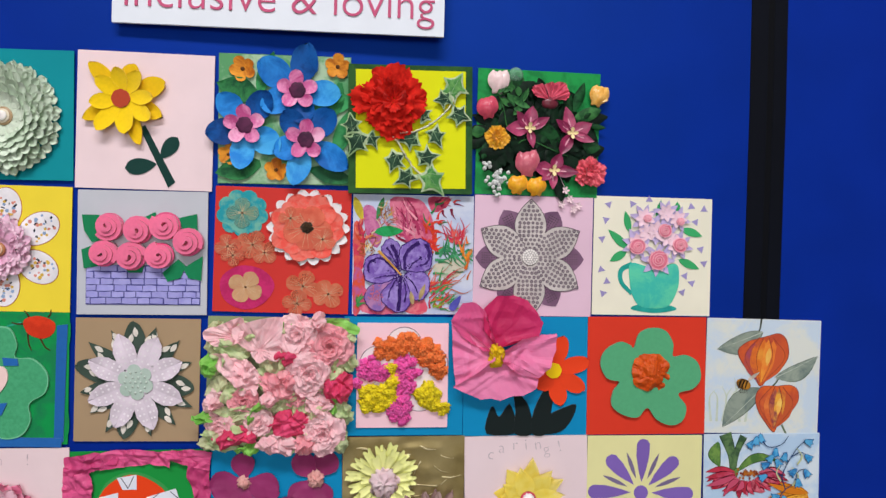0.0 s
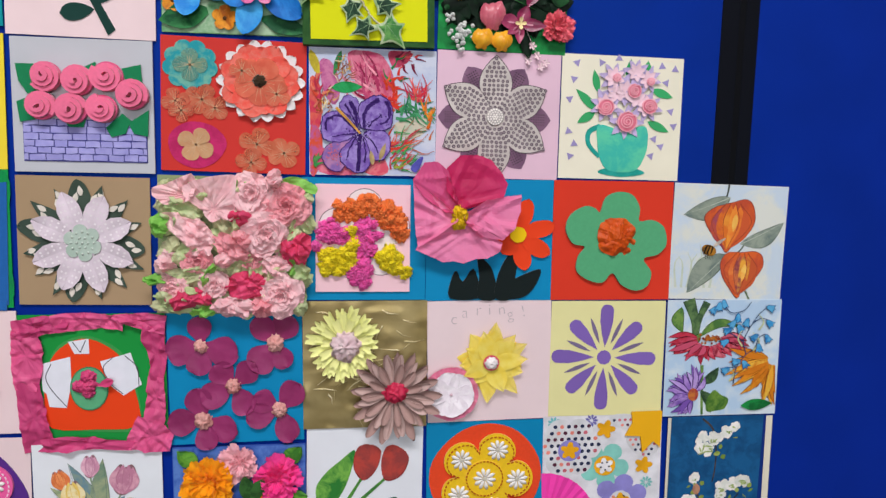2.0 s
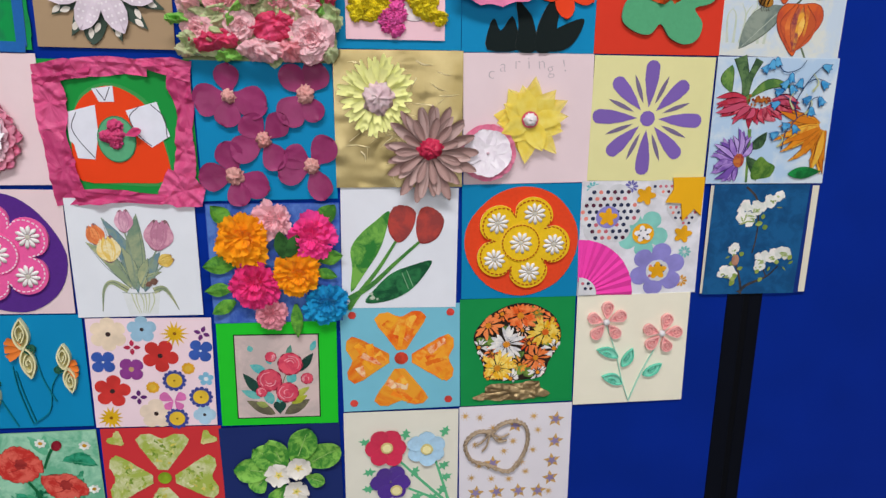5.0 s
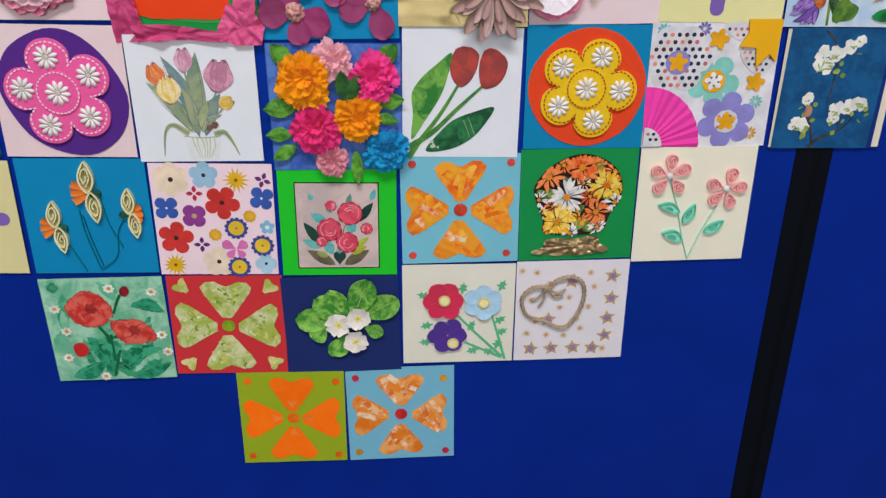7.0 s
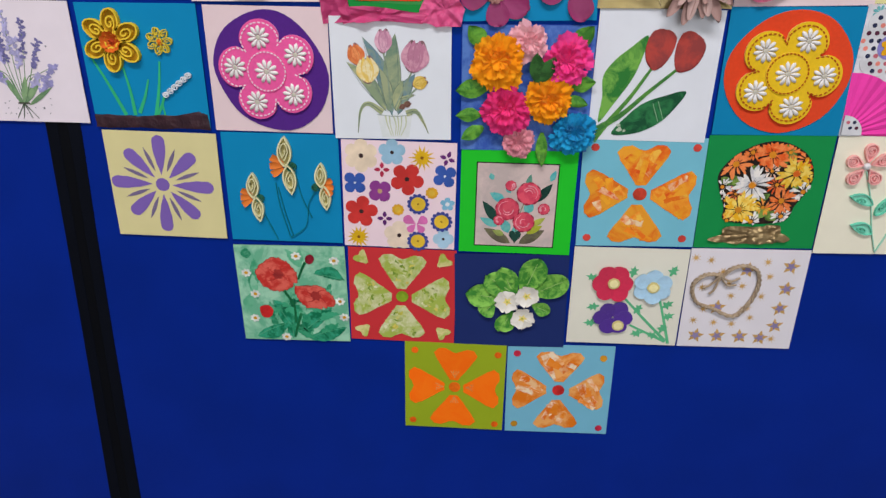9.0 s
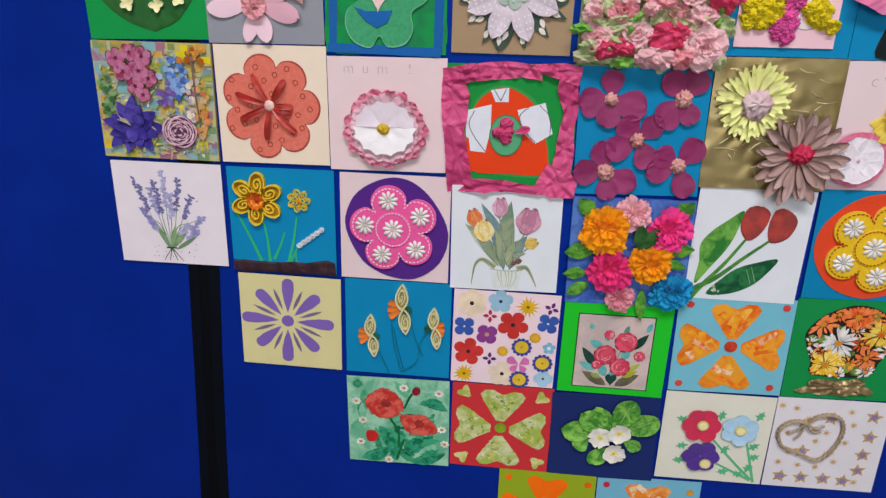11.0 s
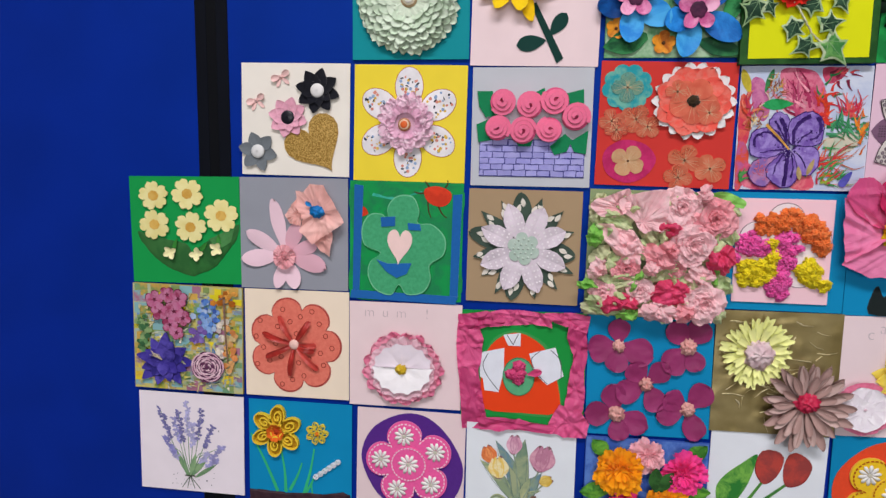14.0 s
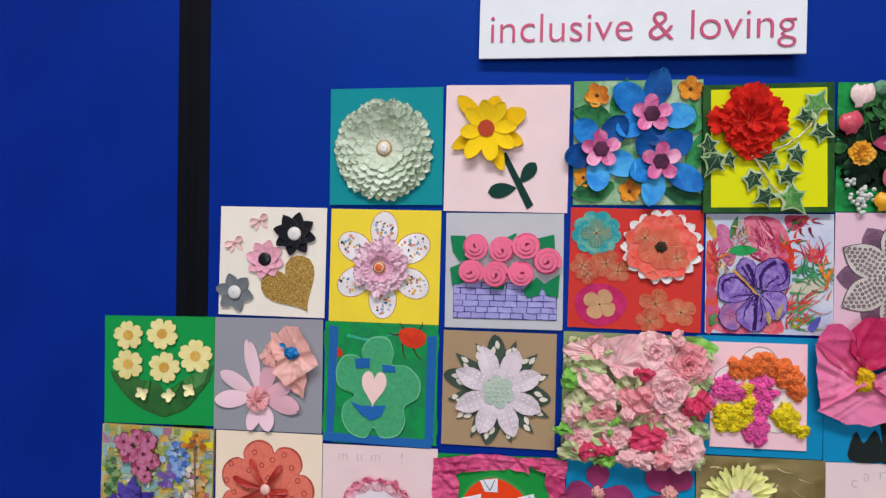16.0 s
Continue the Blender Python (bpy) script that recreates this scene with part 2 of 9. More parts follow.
class Picture:
    """A square picture pinned to the board. Its own frame: u, v in hundredths of its width from its top left corner; d in mm off the card."""

    def __init__(self, name, label, col, row, x, z, w, h, rot, material, category="artwork", thick=1.2, card="card"):
        rnd.seed(100 * row + col)
        self.w, self.h = w, h
        self.lift = 0.4 + 0.45 * ((col + 2 * row) % 3)
        self.thick = thick
        self.pile = 0
        self.root = new(name)
        self.root.empty_display_size = 0.02
        self.root.matrix_world = pose(x, -self.lift / 1000, z, 0, -rot, 0)
        tagged(self.root, label, category, "flower pictures on the board")
        warp = [rnd.uniform(0, 0.08) for _ in range(4)]
        self.card = self.sheet(card, material, warp)

    def P(self, u, v, d):
        return ((u - 50) / 100 * self.w, -(self.thick + d) / 1000, (50 - v) / 100 * self.h)

    def sheet(self, name, material, warp):
        # the card, its corners lifting a little
        n, vs, fs = 6, [], []
        for side in (0, 1):
            for i in range(n + 1):
                for k in range(n + 1):
                    u, v = i / n, k / n
                    b = warp[0] * (1 - u) * (1 - v) * max(0, 1 - 3 * (u + v)) + warp[1] * u * (1 - v) * max(0, 1 - 3 * (1 - u + v)) + warp[2] * (1 - u) * v * max(0, 1 - 3 * (u + 1 - v)) + warp[3] * u * v * max(0, 1 - 3 * (2 - u - v))
                    vs.append(self.P(u * 100, v * 100, b - self.thick * (1 - side)))
        N = (n + 1) ** 2
        for i in range(n):
            for k in range(n):
                a = i * (n + 1) + k
                fs.append((N + a, N + a + 1, N + a + n + 2, N + a + n + 1))
                fs.append((a, a + n + 1, a + n + 2, a + 1))
        ring = [k for k in range(n)] + [i * (n + 1) + n for i in range(n)] + [n * (n + 1) + k for k in range(n, 0, -1)] + [i * (n + 1) for i in range(n, 0, -1)]
        for a, b in zip(ring, ring[1:] + ring[:1]):
            fs.append((a, b, N + b, N + a))
        return part(name, vs, fs, material, self.root, smooth=False)

    def flat(self, name, outline, material, d=0.0, th=0.25, parent=None, label="", dome=0.0):
        """A cut or painted piece lying on the card; dome: how far its middle bulges."""
        if area2(outline) < 0:
            outline = outline[::-1]
        self.pile += 1          # each piece lies a hair above those laid before it
        d += 0.007 * self.pile
        n = len(outline)
        cx, cy = sum(p[0] for p in outline) / n, sum(p[1] for p in outline) / n
        vs = [self.P(u, v, d) for u, v in outline] + [self.P(u, v, d + th) for u, v in outline]
        fs = [(i, (i + 1) % n, n + (i + 1) % n, n + i) for i in range(n)]
        if dome:
            last = len(vs)
            vs += [self.P(u, v, d + th) for u, v in outline]
            for k, (s, f) in enumerate(((0.9, 0.55), (0.6, 0.9))):
                start = len(vs)
                vs += [self.P(cx + (u - cx) * s, cy + (v - cy) * s, d + th + dome * f) for u, v in outline]
                fs += [(last + i, last + (i + 1) % n, start + (i + 1) % n, start + i) for i in range(n)]
                last = start
            vs.append(self.P(cx, cy, d + th + dome))
            fs += [(last + i, last + (i + 1) % n, len(vs) - 1) for i in range(n)]
        else:
            fs.append(tuple(range(n, 2 * n)))
        return part(name, vs, fs, material, parent or self.root, label, smooth=bool(dome))

    def joined(self, name, outlines, material, d=0.0, th=0.2, parent=None, label="", kind=""):
        """Many small alike marks in one part."""
        vs, fs = [], []
        self.pile += 1
        d += 0.007 * self.pile
        for o in outlines:
            d += 0.009
            if area2(o) < 0:
                o = o[::-1]
            n, a = len(o), len(vs)
            vs += [self.P(u, v, d) for u, v in o] + [self.P(u, v, d + th) for u, v in o]
            fs += [(a + i, a + (i + 1) % n, a + n + (i + 1) % n, a + n + i) for i in range(n)] + [tuple(range(a + n, a + 2 * n))]
        ob = part(name, vs, fs, material, parent or self.root, label, smooth=False)
        if kind or len(outlines) > 12:
            ob["kind"] = kind or "stuff"
        return ob

    def petal(self, name, cx, cy, ang, L, W, material, parent=None, label="", **shape):
        """A bent petal or leaf from (cx, cy) outwards at ang degrees (0 right, 90 down). tip 0: pointed, 1: round, below 0: notched."""
        vs, fs = self.petal_mesh(cx, cy, ang, L, W, **shape)
        return part(name, vs, fs, material, parent or self.root, label)

    def ring(self, name, cx, cy, n, L, W, material, rot=0.0, jit=0.05, turn=4.0, parent=None, label="", split=False, **shape):
        """A whole ring of n alike petals, in one part or (split) each a part of its own."""
        vs, fs = [], []
        for i in range(n):
            k = 1 + rnd.uniform(-jit, jit)
            if split:
                self.petal(name, cx, cy, rot + i * 360 / n + rnd.uniform(-turn, turn), L * k, W * k, material, parent, "" if i else label, **shape)
                continue
            v, f = self.petal_mesh(cx, cy, rot + i * 360 / n + rnd.uniform(-turn, turn), L * k, W * k, **shape)
            fs += [tuple(q + len(vs) for q in face) for face in f]
            vs += v
        return None if split else part(name, vs, fs, material, parent or self.root, label)

    def petal_mesh(self, cx, cy, ang, L, W, d=0.5, curl=3.0, cup=1.0, base=0.25, tip=1.0, th=0.35, wave=0.0, start=0.0, dip=0.0, nl=9, nw=6, crinkle=None):
        crinkle = 0.25 if crinkle is None else crinkle
        o = Vector((rnd.uniform(0, 60), rnd.uniform(0, 60), rnd.uniform(0, 60)))
        ca, sa = math.cos(radians(ang)), math.sin(radians(ang))
        ph = rnd.uniform(0, 6)
        vs, fs = [], []
        for side in (0, 1):
            for i in range(nl + 1):
                s = 1 - (1 - i / nl) ** 1.7
                if tip > 0:
                    full = math.sin(min(1, s / 0.62) * math.pi / 2) if s < 0.62 else math.sqrt(max(0.0, 1 - ((s - 0.62) / 0.38) ** 2))
                    full = full * tip + (1 - tip) * math.sin(math.pi * s ** 0.8)
                    half = max(base * (1 - s), full) if s < 1 else 0.02
                else:
                    half = base + (1 - base) * math.sin(min(1, s / 0.75) * math.pi / 2)
                for k in range(nw + 1):
                    q = k / nw * 2 - 1
                    ll = (start + (L - start) * s) * (1 if tip > 0 else 1 + tip * 0.25 * s * (1 - abs(q)) - 0.12 * s * abs(q) ** 3)
                    ww = q * half * W / 2
                    out = d + curl * s ** 1.6 - dip * math.sin(math.pi * s) + cup * q * q * half + wave * math.sin(q * 5 + ph + 3 * s) * s
                    f1 = noise.noise(Vector((ll * 0.09, ww * 0.09, 0)) + o)
                    f2 = abs(noise.noise(Vector((ll * 0.22, ww * 0.22, 4)) + o))
                    out = max(0.25, out + crinkle * (1.6 * f1 + 1.8 * f2) * (0.3 + 0.7 * s))
                    ll *= 1 + 0.05 * noise.noise(Vector((q * 2.5, s * 2, 9)) + o)
                    ww *= 1 + 0.10 * noise.noise(Vector((q * 1.2, s * 3, 19)) + o)
                    vs.append(self.P(cx + ca * ll - sa * ww, cy + sa * ll + ca * ww, out + (th if side else 0)))
        N = (nl + 1) * (nw + 1)
        for i in range(nl):
            for k in range(nw):
                a = i * (nw + 1) + k
                fs.append((N + a, N + a + nw + 1, N + a + nw + 2, N + a + 1))
                fs.append((a, a + 1, a + nw + 2, a + nw + 1))
        ring = [k for k in range(nw)] + [i * (nw + 1) + nw for i in range(nl)] + [nl * (nw + 1) + k for k in range(nw, 0, -1)] + [i * (nw + 1) for i in range(nl, 0, -1)]
        # the cut edge has corners of its own, so that the sheet stays crisp
        rim = len(vs)
        vs += [vs[q] for q in ring] + [vs[N + q] for q in ring]
        m = len(ring)
        fs += [(rim + i, rim + (i + 1) % m, rim + m + (i + 1) % m, rim + m + i) for i in range(m)]
        return vs, fs

    def fan_mesh(self, cx, cy, ang, spread, r0, L, d, lift, ruffle, waves, nw=16, nl=6, teeth=0.03):
        """A fan-shaped petal with a ruffled, finely toothed rim."""
        ph, o = rnd.uniform(0, 6), Vector((rnd.uniform(0, 60), rnd.uniform(0, 60), 0))
        vs, fs = [], []
        for i in range(nl + 1):
            s = i / nl
            for k in range(nw + 1):
                q = k / nw * 2 - 1
                a = radians(ang + q * spread * (0.45 + 0.55 * s))
                rr = r0 + (L - r0) * s * (1 - 0.14 * q * q + 0.10 * noise.noise(Vector((q * 1.7, s, 3)) + o))
                if i == nl:
                    rr *= 1 + teeth * rnd.uniform(-1.6, 1.0)
                out = d + lift * s ** 1.4 + ruffle * s ** 1.2 * (math.sin(q * waves * math.pi + ph) + 0.6 * noise.noise(Vector((q * 3, s * 2, 8)) + o))
                vs.append(self.P(cx + rr * math.cos(a), cy + rr * math.sin(a) * self.w / self.h, max(0.3, out)))
        for i in range(nl):
            for k in range(nw):
                a = i * (nw + 1) + k
                fs.append((a, a + nw + 1, a + nw + 2, a + 1))
        return vs, fs

    def carnation(self, name, cx, cy, R, H, material, d=1.0, layers=5, label="", parent=None):
        """A ruffled flower: layers of frilled fan petals, flat outside and upright within."""
        first = None
        for j in range(layers):
            f = j / max(1, layers - 1)
            n = max(4, int(8.5 - 3.5 * f))
            ox, oy = rnd.uniform(-0.12, 0.12) * R * f, rnd.uniform(-0.12, 0.12) * R * f
            turn, vs, fs = rnd.uniform(0, 360), [], []
            for i in range(n):
                L = R * (1 - 0.66 * f) * rnd.uniform(0.78, 1.06)
                v, q = self.fan_mesh(cx + ox, cy + oy, turn + i * 360 / n + rnd.uniform(-12, 12), 190 / n + rnd.uniform(2, 14), R * 0.06, L, d + 0.4 * H * f, H * (0.2 + 0.6 * f) * rnd.uniform(0.7, 1.25), R * rnd.uniform(0.07, 0.13), rnd.uniform(1.4, 2.8), nw=22, teeth=0.05)
                vs = vs or [self.P(cx + ox, cy + oy, d + 0.35 * H * f)]
                fs += [tuple(e + len(vs) for e in face) for face in q] + [(0, len(vs) + e, len(vs) + e + 1) for e in range(22)]
                vs += v
            ob = part(name if j == 0 else "ruffle", vs, fs, material, parent or self.root if j == 0 else first, label if j == 0 else "")
            first = first or ob
        return first

    def gathered(self, name, gx, gy, outline, material, d, lift, pleats=1.2, crease=0.8, freq=7, bowl=1.3, edge=0.5, parent=None, label="", folds=14, run=None, wide=(2.0, 6.0)):
        """A thin sheet, gathered at (gx, gy) with pleats running outwards, or (run) with pleats along one direction; sharp folds across it. lift below 0: a mound."""
        if area2(outline) < 0:
            outline = outline[::-1]
        while len(outline) < 70:
            outline = [q for i in range(len(outline)) for q in (outline[i], tuple((a + b) / 2 for a, b in zip(outline[i], outline[(i + 1) % len(outline)])))]
        n, rings = len(outline), 16
        o = Vector((rnd.uniform(0, 60), rnd.uniform(0, 60), rnd.uniform(0, 60)))
        k1, vs, fs = freq * 0.3, [], []
        ridge = lambda *q: 1 - 2.4 * abs(noise.noise(Vector(q) + o))
        lines = []
        for _ in range(folds):
            q, t = rnd.choice(outline), rnd.uniform(0, TAU)
            m = rnd.random()
            lines.append((gx + (q[0] - gx) * m, gy + (q[1] - gy) * m, math.cos(t), math.sin(t), rnd.uniform(*wide), rnd.choice((-1, 1, 1)) * rnd.uniform(0.5, 1.5)))
        for r in range(rings + 1):
            s = 0.03 + 0.97 * r / rings
            for u, v in outline:
                x, y = gx + (u - gx) * s, gy + (v - gy) * s
                a = math.atan2(v - gy, u - gx)
                c, e = math.cos(a), math.sin(a)
                h = d + (lift * s ** bowl if lift >= 0 else -lift * (1 - s * s))
                if run is None:
                    h += pleats * (ridge(c * k1, e * k1, s * 0.5) + 0.5 * ridge(c * k1 * 2.1, e * k1 * 2.1, 5 + s)) * min(1, s * 2.2) * (1 - 0.25 * s)
                else:
                    cr, sr = math.cos(radians(run)), math.sin(radians(run))
                    along, across = x * cr + y * sr, y * cr - x * sr
                    h += pleats * (ridge(along * 0.03, across * 0.12, 3) + 0.5 * ridge(along * 0.05, across * 0.27, 9))
                for lx, ly, nx, ny, w, amp in lines:
                    h += crease * amp * max(0.0, 1 - abs((x - lx) * nx + (y - ly) * ny) / w) * min(1, s * 2)
                h += edge * 3 * noise.noise(Vector((c * 5, e * 5, 23)) + o) * max(0, s - 0.6) / 0.4
                vs.append(self.P(x, y, max(0.3, h)))
        for r in range(rings):
            for i in range(n):
                a, b = r * n + i, r * n + (i + 1) % n
                fs.append((a, b, b + n, a + n))
        fs.append(tuple(range(n)))
        return part(name, vs, fs, material, parent or self.root, label, smooth=False)

    def wrapped_rose(self, name, cx, cy, R, H, material, d=2.0, parent=None, label="", ry=None, crush=1.0, heart=0.5):
        """A rolled rose: rounded wraps of crumpled sheet, one inside another."""
        ry = R if ry is None else ry
        first, nu = None, 60
        prof = ((1.0, 0.0), (1.06, 0.25), (1.03, 0.5), (0.93, 0.76), (0.78, 0.94), (0.62, 1.0), (0.48, 0.93), (0.38, 0.72), (0.25, 0.55), (0.1, 0.5))
        prof = tuple(tuple(a + (b - a) * f for a, b in zip(prof[i], prof[i + 1])) for i in range(len(prof) - 1) for f in (0, 0.5)) + prof[-1:]
        for j, (size, up) in enumerate(((1.0, 0.0), (0.62, 0.12), (0.34, 0.16))):
            o = Vector((rnd.uniform(0, 60), rnd.uniform(0, 60), rnd.uniform(0, 60)))
            ox, oy, ph = rnd.uniform(-0.07, 0.07) * R * (j > 0), rnd.uniform(-0.07, 0.07) * R * (j > 0), rnd.uniform(0, 6)
            vs, fs = [], []
            for step, (rr, hh) in enumerate(prof):
                k = step / 2
                for i in range(nu):
                    t = i / nu * TAU
                    w = t + 0.16 * k
                    c, e = math.cos(w), math.sin(w)
                    low = noise.noise(Vector((c * 0.8, e * 0.8, hh)) + o)
                    ridge = 1 - 2.4 * abs(noise.noise(Vector((c * 0.9, e * 0.9, k * 0.42)) + o))
                    fine = 1 - 2.4 * abs(noise.noise(Vector((c * 2.2, e * 2.2, k * 0.75)) + o))
                    g = rr * (1 + 0.22 * low + crush * (0.10 * ridge + 0.07 * fine) + 0.06 * math.sin(3 * t + ph))
                    h = hh * (1 + 0.3 * low) + up + crush * (0.20 * ridge + 0.12 * fine) * min(1, hh * 2)
                    vs.append(self.P(cx + ox + R * size * g * math.cos(t), cy + oy + ry * size * g * math.sin(t), d + max(0, H * h)))
            for k in range(len(prof) - 1):
                for i in range(nu):
                    a, b = k * nu + i, k * nu + (i + 1) % nu
                    fs.append((a, b, b + nu, a + nu))
            fs.append(tuple(range((len(prof) - 1) * nu, len(prof) * nu)))
            ob = part("fold" if j else name, vs, fs, material, first or parent or self.root, "" if j else label, smooth=False)
            first = first or ob
        return first

    def bud(self, name, cx, cy, ang, L, W, material, d=4.0, H=7.0, label=""):
        """A half-open bud lying at ang degrees: cupped petals wrapped over one another."""
        first = None
        for k, (turn, wide, up, lng) in enumerate(((-17, 0.62, 0.0, 0.94), (17, 0.62, 0.5, 1.0), (0, 0.78, 1.2, 0.9), (9, 0.5, 1.6, 0.8))):
            vs, fs = self.petal_mesh(cx, cy, ang + turn, L * lng, W * wide, d=d + up, curl=H * 0.25, cup=-H * 0.7, dip=-H * 0.75, tip=0.62, base=0.55, th=0.5, crinkle=0.3)
            ob = part("wrapped_petal" if k else name, vs, fs, material, first or self.root, "" if k else label)
            first = first or ob
        return first

    def crumple(self, name, cx, cy, R, H, material, d=0.2, parent=None, label="", rough=0.35, ry=None, freq=2.2, fold=1.0):
        """A scrunched wad of paper."""
        ry = R if ry is None else ry
        nu, nv = 30, 9
        o = Vector((rnd.uniform(0, 90), rnd.uniform(0, 90), 3))
        vs, fs = [], []
        for k in range(nv + 1):
            e = k / nv * math.pi / 2
            for i in range(nu):
                t = i / nu * TAU
                p = Vector((math.cos(t) * math.cos(e), math.sin(t) * math.cos(e), math.sin(e)))
                a = 1 - abs(noise.noise(p * freq + o)) * 2.0
                b = 1 - abs(noise.noise(p * freq * 2.7 + o)) * 2.0
                g = 1 - rough + rough * (0.75 * a + 0.5 * b * fold)
                vs.append(self.P(cx + R * g * p.x, cy + ry * g * p.y, d + max(0, H * p.z * g)))
        for k in range(nv):
            for i in range(nu):
                a, b = k * nu + i, k * nu + (i + 1) % nu
                fs.append((a, b, b + nu, a + nu))
        fs.append(tuple(range(nv * nu, nv * nu + nu)))
        return part(name, vs, fs, material, parent or self.root, label)

    def tissue(self, name, cx, cy, outline, material, d=2.0, lift=4.0, fold=1.2, rays=0.8, folds=5, parent=None, label="", th=0.12, lip=0.0, fine=1.0):
        """A thin sheet with sharp folds, gathered at (cx, cy) and rising towards its edge."""
        if area2(outline) < 0:
            outline = outline[::-1]
        n, rings = len(outline), 11
        ph, k1 = rnd.uniform(0, 9), rnd.choice((5, 6, 7))
        lines = [(rnd.uniform(0, TAU), rnd.uniform(0.045, 0.11) * fine, rnd.uniform(0, 5), rnd.uniform(0.4, 1.0)) for _ in range(folds)]
        tri = lambda q: abs((q % 2.0) - 1.0)
        o = Vector((rnd.uniform(0, 60), rnd.uniform(0, 60), 0))
        vs, fs = [], []
        for side in (0, 1):
            for r in range(rings + 1):
                s = 0.04 + 0.96 * r / rings
                for i, (u, v) in enumerate(outline):
                    x, y = cx + (u - cx) * s, cy + (v - cy) * s
                    a = math.atan2(v - cy, u - cx)
                    h = d + lift * s ** 1.4 - lip * max(0, s - 0.75) / 0.25
                    h += rays * math.sin(math.pi * min(1, s * 1.15)) * tri(a * k1 / math.pi + ph + 0.4 * noise.noise(Vector((a, s * 2, 0)) + o))
                    for q, w, c, e in lines:
                        h += fold * e * (tri((x * math.cos(q) + y * math.sin(q)) * w + c) - 0.5) * min(1, s * 2)
                    h += 0.5 * fold * noise.noise(Vector((x * 0.12, y * 0.12, 3)) + o)
                    vs.append(self.P(x, y, max(0.25, h) + (th if side else 0)))
        N = (rings + 1) * n
        for r in range(rings):
            for i in range(n):
                a, b = r * n + i, r * n + (i + 1) % n
                fs.append((N + a, N + b, N + b + n, N + a + n))
                fs.append((a, a + n, b + n, b))
        e = rings * n
        fs += [(e + i, e + (i + 1) % n, N + e + (i + 1) % n, N + e + i) for i in range(n)]
        fs += [tuple(range(N, N + n)), tuple(range(n))[::-1]]
        return part(name, vs, fs, material, parent or self.root, label, smooth=False)

    def strip(self, name, line, height, th, material, d=0.0, parent=None, label="", taper=0.0):
        """A strip of paper standing on its edge along a line (quilling, rolled felt). taper: how much higher the line's start stands."""
        n = len(line)
        vs, fs = [], []
        for i, (x, y) in enumerate(line):
            a, b = line[max(0, i - 1)], line[min(n - 1, i + 1)]
            dx, dy = b[0] - a[0], b[1] - a[1]
            q = math.hypot(dx, dy) or 1
            ex, ey = -dy / q * th / 2, dx / q * th / 2
            h = height + taper * (1 - i / n)
            vs += [self.P(x + ex, y + ey, d), self.P(x - ex, y - ey, d), self.P(x - ex, y - ey, d + h), self.P(x + ex, y + ey, d + h)]
        for i in range(n - 1):
            for k in range(4):
                a, b = i * 4 + k, i * 4 + (k + 1) % 4
                fs.append((a, b, b + 4, a + 4))
        fs += [(0, 3, 2, 1), (4 * n - 4, 4 * n - 3, 4 * n - 2, 4 * n - 1)]
        return part(name, vs, fs, material, parent or self.root, label, smooth=False)

    def tube(self, name, line, r, material, parent=None, label="", sides=7, r1=None):
        """A round cord, wire or stem along points (u, v, d)."""
        n = len(line)
        r1 = r if r1 is None else r1
        pts = [Vector(self.P(*p)) for p in line]
        vs, fs = [], []
        for i, p in enumerate(pts):
            ax = (pts[min(n - 1, i + 1)] - pts[max(0, i - 1)]).normalized()
            e1 = ax.cross(Vector((0, 1, 0)))
            e1 = e1.normalized() if e1.length > 1e-4 else Vector((1, 0, 0))
            e2 = ax.cross(e1)
            rr = (r + (r1 - r) * i / (n - 1)) / 1000
            vs += [p + (e1 * math.cos(k / sides * TAU) + e2 * math.sin(k / sides * TAU)) * rr for k in range(sides)]
        for i in range(n - 1):
            for k in range(sides):
                a, b = i * sides + k, i * sides + (k + 1) % sides
                fs.append((a, b, b + sides, a + sides))
        fs += [tuple(range(sides)), tuple(range((n - 1) * sides, n * sides))]
        return part(name, [tuple(v) for v in vs], fs, material, parent or self.root, label)

    def bead(self, name, cx, cy, r, material, d=0.0, h=None, parent=None, label="", ry=None):
        """A rounded bead, button or wad."""
        ry, h = ry or r, h or r * 1.3
        nu, nv, vs, fs = 18, 7, [], []
        for k in range(nv + 1):
            e = -0.5 + (math.pi / 2 + 0.5) * k / nv
            for i in range(nu):
                t = i / nu * TAU
                vs.append(self.P(cx + r * math.cos(t) * math.cos(e), cy + ry * math.sin(t) * math.cos(e), d + max(0, h * (0.35 + math.sin(e)) / 1.35)))
        for k in range(nv):
            for i in range(nu):
                a, b = k * nu + i, k * nu + (i + 1) % nu
                fs.append((a, b, b + nu, a + nu))
        fs.append(tuple(range(nv * nu, nv * nu + nu)))
        return part(name, vs, fs, material, parent or self.root, label)

    def coil(self, name, cx, cy, a, b, rot, turns, height, material, th=0.9, d=0.2, parent=None, label="", point=0.0, taper=0.0, ex=0.0, closed=True):
        """A rolled paper coil, pinched to a point at one end where point is above 0."""
        line, c, s = [], math.cos(radians(rot)), math.sin(radians(rot))
        n = int(turns * 16)
        for i in range(n + 1):
            t = i / 16 * TAU
            k = 0.12 + 0.88 * i / n
            if closed and i > n - 16:
                k = 1.0 - 0.0 * k
            x, y = a * k * math.cos(t), b * k * math.sin(t)
            if point and x < 0:
                y *= 1 - point * (-x / a)
            x += ex * (1 - k)
            line.append((cx + x * c - y * s, cy + x * s + y * c))
        return self.strip(name, line, height, th, material, d, parent, label, taper)

